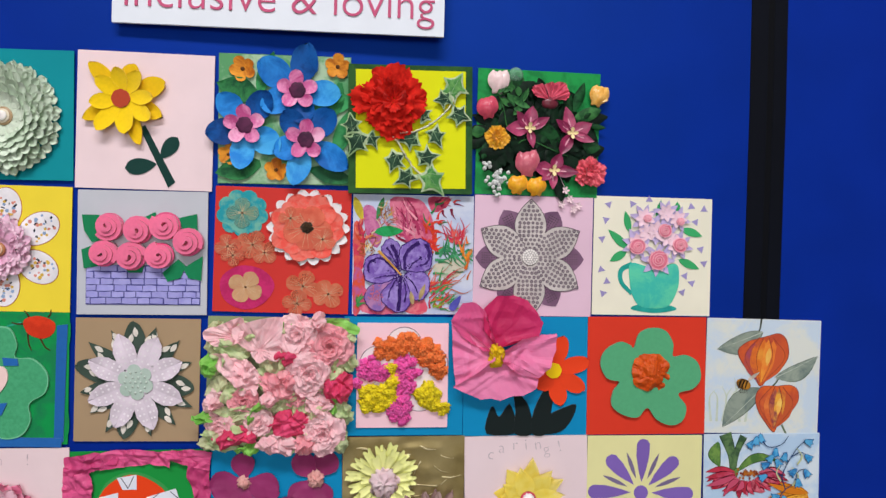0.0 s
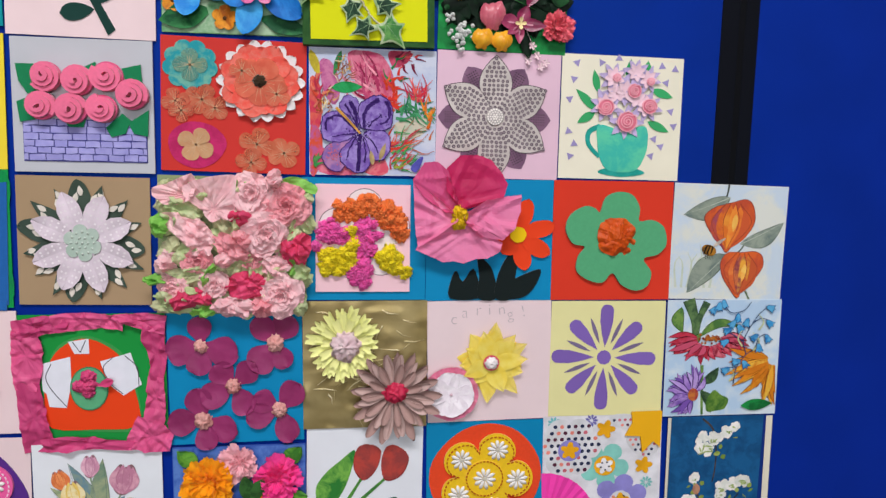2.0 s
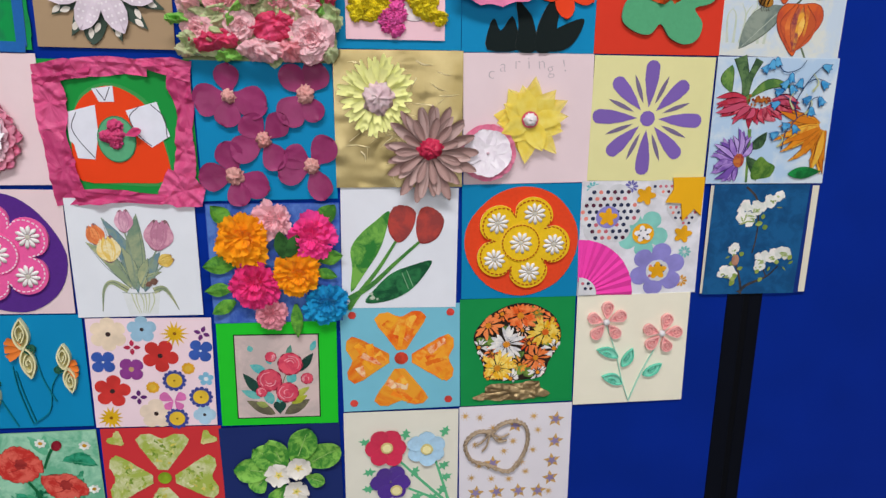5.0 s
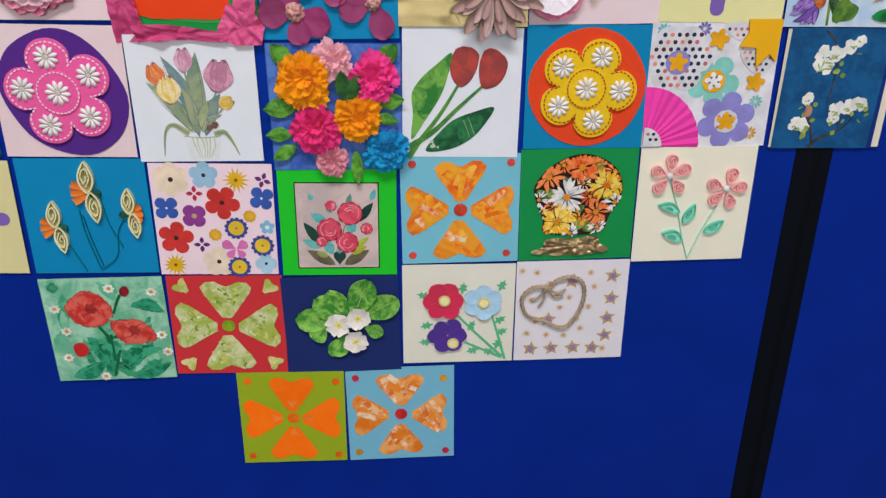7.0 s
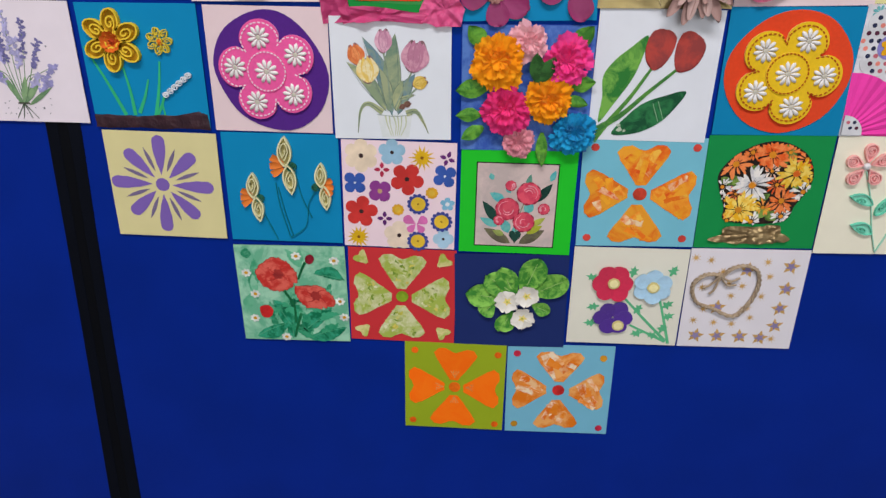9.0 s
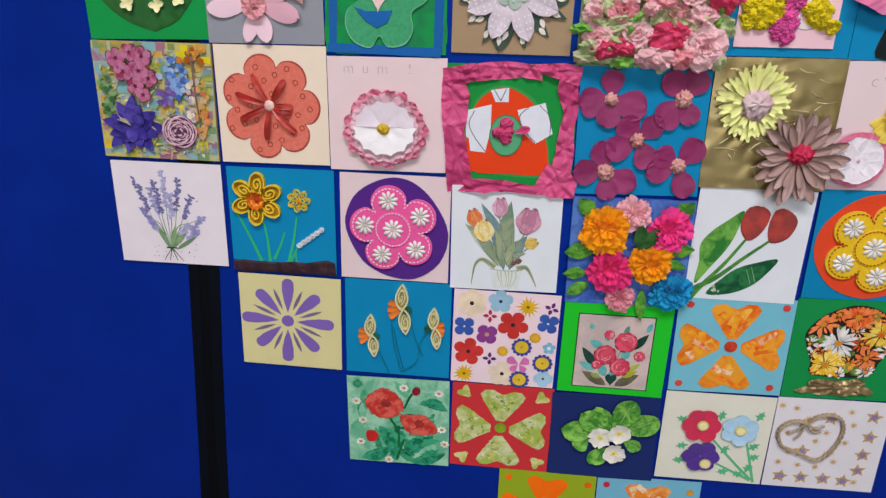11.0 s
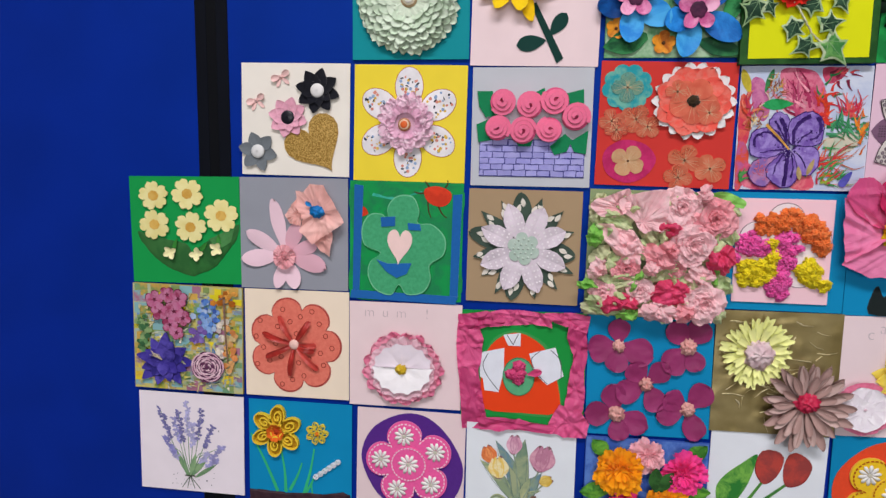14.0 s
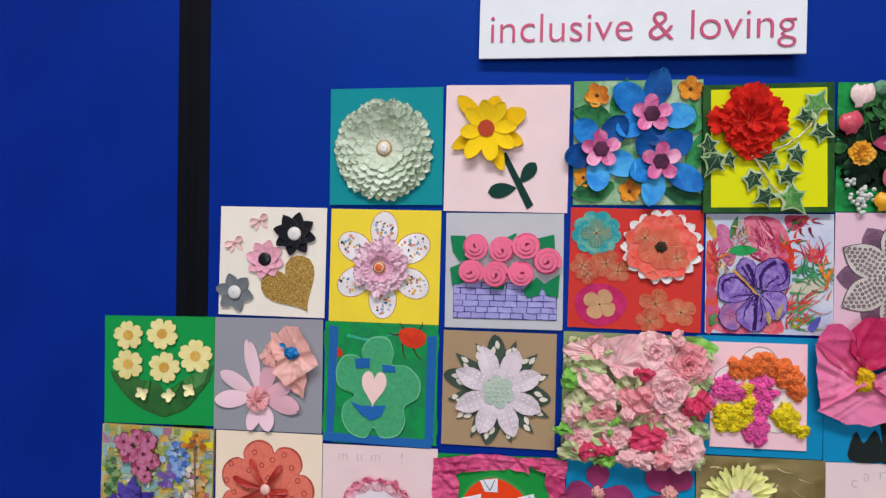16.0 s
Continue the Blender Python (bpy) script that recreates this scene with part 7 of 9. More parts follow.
def lavender_print(p):
    st = M("wash", "7c9a72", "5f8060")
    tips = ((20, 18), (33, 26), (46, 10), (60, 16), (70, 32), (80, 52), (24, 46), (30, 55), (38, 20), (66, 60), (52, 30), (74, 66))
    for u, v in tips:
        p.flat("stalk", SK([(48 + rnd.uniform(-2, 2), 84), (48 + (u - 48) * 0.45, 62), (u, v)], 1.0, 0.4), st, 0.1, 0.05)
    for u, v in tips:
        blooms = []
        for k in range(15):
            s = k / 15 * 0.5
            x, y = u + (48 - u) * s * 0.75, v + (80 - v) * s
            blooms += [LF(x, y, x + rnd.uniform(-4.6, 4.6), y + rnd.uniform(-3.8, 2.5), 2.3, 0, 4) for _ in range(3)]
        p.joined("lavender_spike", blooms, M("wash", rnd.choice(("a29ed0", "8884be", "b4b0da", "7c78ac"))), 0.2, 0.06)
    for q in ((47, 84, 34, 58, 5), (50, 84, 66, 62, 5), (46, 85, 40, 66, 4), (52, 86, 74, 70, 4), (48, 84, 54, 60, 5)):
        p.flat("leaf", LF(*q), M("wash", "8aa87c", "6a8c68"), 0.3, 0.05)
    for a in (-4, -1, 3, 6):
        p.flat("cut_stem", SK([(48, 84), (47 + a * 1.8, 97)], 0.9, 0.6), M("wash", "4a5c4a"), 0.3, 0.05)
    p.flat("tie", SK([(43, 84), (53, 84)], 1.4), M("wash", "4a4c40"), 0.4, 0.06)
    p.joined("splash", [E(rnd.uniform(30, 74), rnd.uniform(78, 94), 0.6, 0.4, 0, 5) for _ in range(14)] + [E(76, 36, 0.6, 0.8, 0, 5), E(64, 88, 0.8, 1, 0, 5)], M("wash", "5a5a68"), 0.1, 0.05)


def quilled_daffodils(p):
    g = M("paper", "35b37a")
    for q in ((2, 34, 28, 90), (32, 50, 36, 90), (64, 45, 54, 90), (52, 60, 40, 88), (64, 72, 55, 90)):
        p.flat("blade", SK([(q[0], q[1]), ((q[0] + q[2]) / 2 + 1, (q[1] + q[3]) / 2), (q[2], q[3])], 1.4, 3.2), g, 0.2, 0.5)
    y = M("paper", "eecb3c")
    for i in range(6):
        a = -85 + 60 * i
        c, s = math.cos(radians(a)), math.sin(radians(a))
        # amber disc in each open coil: its inner shade put into colour
        q = p.flat("petal_base", E(28 + 15 * c, 29 + 15 * s, 9.4, 6.4, a), M("paper", "a8801c"), 0.3, 0.5)
        p.coil("petal_coil", 28 + 15 * c, 29 + 15 * s, 9.8, 6.8, a, 2.4, 6, y, 1.2, 0.6, q, ex=-2)
    p.ring("trumpet_petal", 28, 30, 9, 8.5, 6, M("paper", "dc6a24"), split=True, d=2, curl=7, cup=2, tip=1, base=0.9, label="orange paper trumpet")
    p.crumple("trumpet_heart", 28, 30, 3.4, 3, M("paper", "a83c1c"), 3, rough=0.5)
    for i in range(7):
        a = i * 51.4
        c, s = math.cos(radians(a)), math.sin(radians(a))
        p.coil("small_coil", 67 + 6.5 * c, 29 + 6.5 * s, 4.4, 2.8, a, 2, 3, M("paper", "ecd24a"), 0.7, 0.6)
    p.crumple("small_centre", 67, 30, 3, 3.5, M("paper", "df7a24"), 1)
    for k in range(6):
        p.coil("white_coil", 66 + k * 4.2, 72 - k * 3.2, 2.4, 2.0, 0, 2, 3, M("paper", "e4e8ee"), 0.7, 0.6)
    p.flat("snowdrop_stem", SK([(62, 90), (62, 78), (72, 66), (88, 54)], 1.6, 0.9), g, 0.1, 0.4)
    b = RO([(0, 90), (20, 90), (40, 91), (60, 89), (80, 90), (92, 86), (99, 89), (100, 101), (50, 101), (0, 101)], 1.0, 5)
    p.flat("soil", b, M("tissue", "4a3038", "3a2630"), 0.3, 0.5, dome=0.7, label="crinkled dark brown paper soil")


def felt_badge(p, felt, stitch, disc, rot, sq):
    p.flat("disc", SM(disc, 4), sq, 0.2, 0.9, label="large felt backing disc")
    o = FL(50, 50, 41, 5, 0.40, rot, 0.55, 16)
    f = p.flat("felt_flower", o, felt, 1.3, 2.8, dome=0.6, label="padded felt flower with running stitch")
    p.stitches("edge_stitching", [(50 + (u - 50) * 0.93, 50 + (v - 50) * 0.93) for u, v in o], 3.6, 2.2, 1.0, stitch, 4.2, f)
    c = p.flat("felt_centre", E(49, 50, 16.5, 16.5), felt, 4.2, 1.6, f)
    p.stitches("centre_stitching", E(49, 50, 15.4, 15.4, n=40), 3.0, 1.9, 1.0, stitch, 5.8, f)
    w, cc = M("gloss", "ece9e6"), M("gloss", "c9c4b4")
    p.daisy("daisy_button", 49, 50, 9.8, w, 5.8, f, 10, 1.5, 7, cc)
    for i in range(5):
        a = radians(rot + i * 72)
        p.daisy("daisy_button", 50 + 27 * math.cos(a), 50 + 27 * math.sin(a), 9.4, w, 5.0, f, 10, 1.5, rnd.uniform(0, 30), cc)


def pink_badge(p):
    felt_badge(p, M("felt", "ea5a9e"), M("paper", "f2d6e2"), [(20, 14), (44, 3), (66, 6), (86, 24), (99, 52), (92, 80), (70, 97), (44, 96), (20, 82), (5, 52), (8, 30)], -102, M("felt", "4f2080"))


def yellow_badge(p):
    felt_badge(p, M("felt", "ecc21a"), M("paper", "a8481a"), [(26, 10), (52, 2), (78, 10), (96, 34), (97, 60), (82, 86), (52, 98), (22, 88), (4, 62), (5, 34)], -68, M("felt", "e0441c"))


def tulip_watercolour(p):
    g, g2, g3 = M("wash", "a2ac88", "74907a", 0.5), M("wash", "8a9c84", "6a8894", 0.5), M("wash", "b4b88c", "8a9c7c", 0.5)
    ink = M("wash", "5c6c64")
    p.flat("vase", [(37, 79), (67, 79), (64, 98.5), (41, 98.5)], M("wash", "d6dcdc", "dde1e2"), 0.05, 0.05, label="painted glass vase")
    p.joined("vase_stem_pattern", [SK([(44 + 3.5 * k, 80), (47 + 2.5 * k + rnd.uniform(-2, 2), 88), (49 + 1.6 * k, 97)], 1.2, 0.5) for k in range(6)], M("wash", "c6cca6", "b6be9e"), 0.15, 0.05)
    p.flat("vase_rim", SK([(37, 79), (52, 80.5), (67, 79)], 0.5), M("wash", "8f9e9c"), 0.22, 0.04)
    for q, b, m in (((50, 80, 27, 16, 12), 5, g2), ((53, 76, 54, 13, 15), -3, g), ((55, 79, 70, 45, 12), -3, g2), ((45, 76, 13, 36, 10), 4, g3), ((56, 66, 70, 62, 3), 0, g3), ((47, 76, 40, 40, 8), 3, g), ((54, 76, 60, 50, 8), -2, g3)):
        p.flat("leaf_edge", LF(q[0], q[1], q[2], q[3], q[4] + 0.8, b), ink, 0.2, 0.04)
        p.flat("leaf", LF(*q, b), m, 0.25, 0.05, label="painted grey green tulip leaf" if b == 5 else "")
        p.flat("leaf_rib", SK([(q[0], q[1]), ((q[0] + q[2]) / 2 - b * 0.8, (q[1] + q[3]) / 2), (q[2], q[3])], 0.6, 0.2), M("wash", "647c70"), 0.33, 0.04)
    for pts in ([(42, 77), (30, 70), (23, 76), (20, 95)], [(62, 78), (70, 76), (76, 84), (81, 95)]):
        p.flat("drooping_leaf", SK(pts, 5.5, 0.6), g3, 0.3, 0.05)
        p.flat("leaf_rib", SK(pts, 0.6, 0.3), ink, 0.36, 0.04)
    for q in (((44, 28), (47, 46), (49, 74)), ((68, 42), (60, 58), (52, 74)), ((33, 51), (40, 62), (47, 76)), ((73, 55), (64, 64), (55, 76))):
        p.flat("stem", SK(list(q), 1.4, 1.2), M("wash", "8ea08a"), 0.4, 0.05)
    for u, v, r, h, rot, c, c2 in ((44, 19, 6.5, 9.5, 0, "dcaec0", "c48aa4"), (70, 31, 10.5, 13, 8, "d8a2b4", "bc7e98"), (21, 30, 6.5, 9, -20, "ea9a60", "d87444"), (30, 42, 8.5, 11, -8, "ece0b4", "e4c468"), (74, 52, 5, 6.5, 65, "e6cc74", "d0ac4c"), (63, 70, 2.4, 3.4, 60, "8a6a58", "705048"), (59, 72, 2.0, 3, 60, "8a6a58", "705048")):
        cr, sr = math.cos(radians(rot)), math.sin(radians(rot))
        turn = lambda o: [(u + (x - u) * cr - (y - v) * sr, v + (x - u) * sr + (y - v) * cr) for x, y in o]
        f = p.flat("tulip_edge", turn(SM([(u - r * 0.8, v - h * 0.5), (u - r * 0.4, v - h * 0.95), (u, v - h * 0.8), (u + r * 0.5, v - h), (u + r * 0.95, v - h * 0.3), (u + r * 0.85, v + h * 0.4), (u + r * 0.2, v + h), (u - r * 0.5, v + h * 0.9), (u - r, v + h * 0.1)])), M("wash", "8c6a70"), 0.5, 0.04)
        for k, e, w in ((-0.55, 0.85, 1.0), (0.6, 0.85, 1.0), (-0.2, 0.98, 0.8), (0.25, 1.0, 0.8), (0.0, 0.78, 1.05)):
            p.flat("tulip_petal", turn(LF(u + k * r * 0.3, v + h * 0.98, u + k * r * 0.9, v - h * e, r * w, k * r * 0.5, 9, 0.5)), M("wash", c if abs(k) > 0.3 or k == 0 else c2, c2), 0.54, 0.04, f)
        p.joined("petal_line", [turn(SK([(u + k * r * 0.7, v - h * 0.75), (u + k * r * 1.1, v), (u + k * r * 0.2, v + h * 0.9)], 0.4, 0.2)) for k in (-0.5, -0.1, 0.35)], M("wash", c2), 0.62, 0.03, f)


def carnation_posy(p):
    p.flat("blue_ground", RC(0.6, 0.6, 99.4, 99.4), M("wash", "3a5cb0", "5a80c8", 0.4), 0.03, 0.1)
    g = M("leaf", "6aa83c", "3f7c30")
    for u, v, a, L, w in ((18, 16, -130, 20, 15), (84, 16, -50, 20, 15), (20, 49, 178, 24, 16), (82, 46, -10, 20, 14), (16, 70, 178, 20, 12), (18, 80, 150, 20, 12), (64, 84, 88, 28, 10), (80, 56, 15, 18, 10)):
        p.petal("leaf", u, v, a, L, w, g, d=4, curl=3, cup=-1.5, wave=1.2, tip=0.3, label="bright green fabric leaf" if a == -135 else "")
    o, pk, hot, bl, dp = M("crepe", "ffb020", "f89c10"), M("crepe", "ffcad2", "f8b4be"), M("crepe", "ff50a2", "f03a90"), M("crepe", "28a8dc", "1890c8"), M("crepe", "f84490", "e6327c")
    for u, v, r, m, d in ((50, 13, 16, pk, 6), (45, 91, 14, M("crepe", "eea4b0", "e090a0"), 6), (88, 84, 19, bl, 6), (79, 27, 20, hot, 8), (27, 28, 22, o, 9), (34, 65, 21, dp, 9), (67, 57, 20, o, 10)):
        p.carnation("carnation", u, v, r * 1.04, r * 0.62, m, d, 5, "frilled crepe paper carnation")
    for a in (-95, -60):
        p.petal("centre_leaf", 58, 44, a, 24, 12, M("leaf", "3a6a34", "2a5028"), d=14, curl=5, cup=-1.5, tip=0.3)


def collage_tulips(p):
    a, b = M("paint", "2f7a34", "76b04c"), M("paint", "184e32", "2f7a48")
    p.flat("leaf", SM([(8, 86), (9, 66), (8, 50), (16, 38), (28, 28), (41, 19), (38, 36), (32, 52), (20, 70)]), a, 0.2, 0.3)
    p.flat("leaf", SM([(20, 95), (32, 80), (44, 70), (60, 64), (78, 60), (70, 74), (58, 86), (40, 94)]), b, 0.2, 0.3)
    p.flat("leaf_fleck", SK([(52, 70), (58, 84)], 0.6), M("paint", "8fb890"), 0.55, 0.05)
    p.flat("leaf_fleck", SK([(56, 68), (62, 82)], 0.5), M("paint", "8fb890"), 0.55, 0.05)
    p.joined("leaf_flower_pattern", [FL(28 + rnd.gauss(0, 3), 90 + rnd.gauss(0, 2), 1.4, 5, 0.4, m=2) for _ in range(10)], M("paint", "c9d6c0"), 0.55, 0.05)
    for pts in (((47, 43), (32, 66), (16, 86), (5, 101)), ((67, 44), (46, 62), (26, 80), (6, 92))):
        p.flat("stem", SK(list(pts), 2.2, 5), M("paint", "5f9a40", "3f7a3c"), 0.4, 0.3)
    for o in ([(44, 16), (54, 14), (63, 19), (62, 30), (56, 40), (48, 44), (41, 36), (40, 26)], [(66, 20), (72, 15), (82, 18), (88, 26), (84, 38), (76, 44), (67, 44), (64, 32)]):
        p.flat("tulip_edge", SM([(64 + (u - 64), v + 0.6) for u, v in o]), M("paint", "7c1f22"), 0.55, 0.15)
        p.flat("tulip", RO(SM([(u * 0.98 + 1.2, v * 0.98 + 0.5) for u, v in o]), 0.8, 2), M("paint", "b4463e", "92403e"), 0.72, 0.2, label="mottled red paper tulip")


def pattern_paper(p):
    dark, tones = M("print", "3a3f4c"), ("2c3350", "2c3350", "5a2c40", "e88a7c", "2c3350", "c86a78")

    def spotted(name, o, d, step, r):
        f = p.flat(name, o, M("print", "d9dade"), d, 0.3)
        x0, x1 = min(q[0] for q in o), max(q[0] for q in o)
        y0, y1 = min(q[1] for q in o), max(q[1] for q in o)
        groups = {}
        for k in range(int((y1 - y0) / step) + 1):
            for i in range(int((x1 - x0) / step) + 1):
                u, v = x0 + step * (i + 0.5 * (k % 2)) + 1, y0 + step * k + 1
                if all(inside(o, u + r * a, v + r * b) for a, b in ((1.2, 0), (-1.2, 0), (0, 1.2), (0, -1.2))):
                    groups.setdefault(rnd.choice(tones), []).append(E(u, v, r, r, 0, 9))
        for c, dots in groups.items():
            p.joined("dot_pattern", dots, M("print", c), d + 0.33, 0.05, f)
    p.flat("teal_flower", FL(52, 46, 21, 5, 0.42, -60, 0.6), M("print", "86ccc0"), 0.1, 0.12)
    spotted("spotted_flower", FL(22, 28, 27, 6, 0.22, -60, 0.6), 0.3, 5.6, 1.75)
    p.flat("lilac_flower", FL(66, 78, 23.5, 6, 0.34, -80, 0.6), M("print", "8e88cc"), 0.3, 0.3, label="lilac printed flower")
    spotted("spotted_corner", SM([(57, 1), (72, 0.5), (76, 8), (68, 14), (58, 8)], 3), 0.3, 4.6, 1.3)
    spotted("spotted_corner", SM([(70, 22), (80, 18), (96, 24), (96, 36), (84, 40), (74, 32)], 3), 0.3, 4.6, 1.3)
    for u, v, r, c in ((22, 31, 9.5, "8e88cc"), (52, 46, 9, "e8a81c")):
        p.flat("disc", E(u, v, r, r), M("print", c), 0.72, 0.1)
    spotted("spotted_disc", FL(66, 79, 9.6, 9, 0.06), 0.7, 4.4, 1.4)
    for u, v, r, c in ((22, 31, 8, "e8a81c"), (52, 46, 7.5, "e4e2e6"), (66, 79, 8, "e8a81c"), (52, 13, 8.4, "e8a81c"), (85, 47, 8.0, "e8a81c")):
        p.flat("star", FL(u, v, r, 5, 0.5, rnd.uniform(-110, -70), 1.1, 7), M("print", c), 1.12, 0.08)
    p.joined("star_dot_pattern", [E(52 + 3.6 * math.cos(k), 46 + 3.6 * math.sin(k), 0.9, 0.9, 0, 8) for k in (0.2, 1.5, 2.8, 4.0, 5.2)], dark, 1.25, 0.05)
    for u, v, c in ((9, 6, "6cb4b8"), (40, 5, "7470b4"), (88, 63, "7cc0bc"), (87, 89, "e0a030")):
        p.joined("asterisk", [LF(u + math.cos(t), v + math.sin(t), u + 5.6 * math.cos(t), v + 5.6 * math.sin(t), 2.1, 0, 5, 0.65, 1) for t in [k * TAU / 9 for k in range(9)]], M("print", c), 0.2, 0.06)
    # the pleated fan and the yellow flower corner stand off the sheet
    for k in range(9):
        a0, a1 = -92 + k * 10.4, -92 + (k + 1) * 10.4
        cut = (a0 + (a1 - a0) * rnd.uniform(0.35, 0.65))
        q = [(0.5 + 45 * math.cos(radians(a)), 99 + 49 * math.sin(radians(a))) for a in (a0, cut, a1)]
        b = [(0.5 + 12 * math.cos(radians(a)), 99 + 12 * math.sin(radians(a))) for a in (a0, cut, a1)]
        h = rnd.uniform(2.4, 3.8)
        vs = [p.P(*b[0], 1.2), p.P(*b[1], 2.4), p.P(*b[2], 1.2), p.P(*q[0], 1.2), p.P(*q[1], h), p.P(*q[2], 1.2)]
        part("fan_pleat", vs, [(0, 1, 4, 3), (1, 2, 5, 4)], M("paper", "ee44aa"), p.root, "hot pink pleated paper fan" if k == 0 else "", False)
    spotted("fan_hub", [(0.5, 99)] + [(0.5 + 15 * math.cos(radians(a)), 99 + 16 * math.sin(radians(a))) for a in range(-90, 1, 10)], 2.6, 4.6, 1.45)
    p.flat("yellow_corner", [(73, -2), (99, -2), (98, 31), (92, 25), (83, 35), (81, 20), (68, 19), (74, 8)], M("card", "ecb01c"), 1.4, 2.0, label="mustard paper flower corner")


def blossom_painting(p):
    p.flat("edge_strip", RC(93, 1, 99, 99), M("card", "e0dac6"), 0.05, 0.3, label="cream card edge")
    p.flat("edge_strip", RC(0, 1, 4, 99), M("card", "d8d2c0"), 0.05, 0.3)
    p.flat("painted_sheet", [(3, 0), (90, 0), (88, 100), (2, 100)], M("paint", "1c5a8c", "174a78"), 0.5, 0.6, label="deep blue painted sheet")
    bark = M("wash", "2c3038", "4a4440")
    for pts, w in (([(32, 2), (42, 12), (46, 30), (46, 48), (44, 62)], 2), ([(36, 99), (42, 92), (60, 84), (70, 74)], 3.2), ([(38, 97), (34, 82), (28, 66), (26, 60)], 2.2), ([(60, 84), (54, 72), (52, 64)], 1.2), ([(36, 99), (38, 96)], 6), ([(28, 88), (24, 82)], 1.2)):
        p.flat("twig", SK(pts, w, 1.0), bark, 1.2, 0.3)
    g = M("wash", "8f9c4c", "6c8a3c")
    for u, v in ((30, 70), (34, 74), (22, 82), (30, 86), (50, 80), (56, 88), (82, 72), (46, 24), (64, 20), (76, 76), (52, 36)):
        p.flat("sprig_leaf", LF(u, v, u + rnd.uniform(-9, 9), v + rnd.uniform(-6, 8), 5), g, 1.4, 0.2)
    w = M("paint", "e6e6e2", "c9ccc8")
    for u, v, a, b, n in ((36, 25, 8, 9, 20), (44, 20, 5, 5, 8), (56, 14, 6, 4, 9), (62, 9, 3, 3, 4), (26, 58, 3.6, 3.6, 6), (24, 80, 6, 4.5, 9), (19, 79, 3, 3, 4), (53, 67, 4, 5, 8), (62, 64, 6, 5, 10), (74, 61, 7, 4.5, 12), (52, 74, 4, 3, 5)):
        p.joined("blossom", [FL(u + a * q * math.cos(t), v + b * q * math.sin(t), rnd.uniform(2.6, 4.6), 5, 0.25, rnd.uniform(0, 90), m=5, j=0.08) for q, t in [(rnd.random() ** 0.6, rnd.uniform(0, TAU)) for _ in range(n)]], M("paint", "eceae4", "d4d8d0"), 1.4, 0.12)
        p.joined("petal_shade", [LF(u + a * 0.9 * rnd.uniform(-1, 1), v + b * rnd.uniform(0, 1), u + a * rnd.uniform(-1, 1), v + b * rnd.uniform(0.2, 1.2), 1.6, 0, 5) for _ in range(n // 2)], M("wash", "a8b878", "8aa060"), 1.75, 0.04)
    for u, v in ((70, 70), (78, 68), (30, 68), (22, 66), (36, 64), (26, 86), (32, 84), (52, 80), (60, 76), (48, 28), (50, 34)):
        p.flat("sprig_leaf", LF(u, v, u + rnd.uniform(-7, 7), v + rnd.uniform(-6, 6), 4.5), M("wash", "a0b060", "7c9444"), 1.9, 0.06)
    p.flat("pink_bud", E(29, 68, 3.4, 5), M("wash", "b88a70", "a07058"), 1.7, 0.4)


def quilled_jonquils(p):
    st = M("paper", "0e7a8c")
    for pts in ([(44, 44), (46, 64), (52, 90), (54, 96)], [(54, 96), (68, 84), (72, 62), (80, 48)], [(62, 34), (66, 56), (74, 76)], [(28, 66), (36, 84), (42, 98)], [(46, 48), (50, 70), (56, 94)]):
        p.strip("stem", PATH(pts), 2.4, 0.6, st, 0.2)
    cr, orr, gr = M("paper", "e3dfb0"), M("paper", "dc7a34"), M("paper", "2f6a54")
    for u, v, s in ((54, 28, 1.15), (24, 58, 1.0), (84, 46, 0.95)):
        d = -1 if u < 70 else 1
        for a, du, dv, k in ((-88, 0, -11, 1.0), (85, 3, 11, 0.95)):
            c, q = math.cos(radians(a)), math.sin(radians(a))
            x, y = u + du, v + dv * s
            # khaki base inside the cream rim stands for the gold shade within
            b = p.flat("cream_base", LF(x - c * 11 * s, y - q * 11 * s, x + c * 11 * s, y + q * 11 * s, 8.4 * s * k), M("paper", "b4aa70"), 0.2, 0.3, label="cream quilled petal with its inner shade coloured in")
            p.strip("cream_rim", LF(x - c * 11.4 * s, y - q * 11.4 * s, x + c * 11.4 * s, y + q * 11.4 * s, 9.8 * s * k) + [(x - c * 11.4 * s, y - q * 11.4 * s)], 5, 1.3, cr, 0.4, b)
            p.coil("cream_coil", x, y, 6.4 * s, 2.8 * s, a, 1.6, 6.0, cr, 0.9, 0.4, b, point=0.6)
        p.coil("green_curl", u - d * 5, v + 1, 3.6 * s, 3.2 * s, 0, 3, 4, gr, 0.7, 0.4)
        for k in (-1, 0, 1):
            p.petal("orange_petal", u + d * 1.5 * s, v + k * 2 * s, (180 if d < 0 else 0) + k * d * 30, 10.5 * s, 5.5 * s, orr, d=1.5, curl=3, cup=1.2, tip=-0.3, base=0.3)


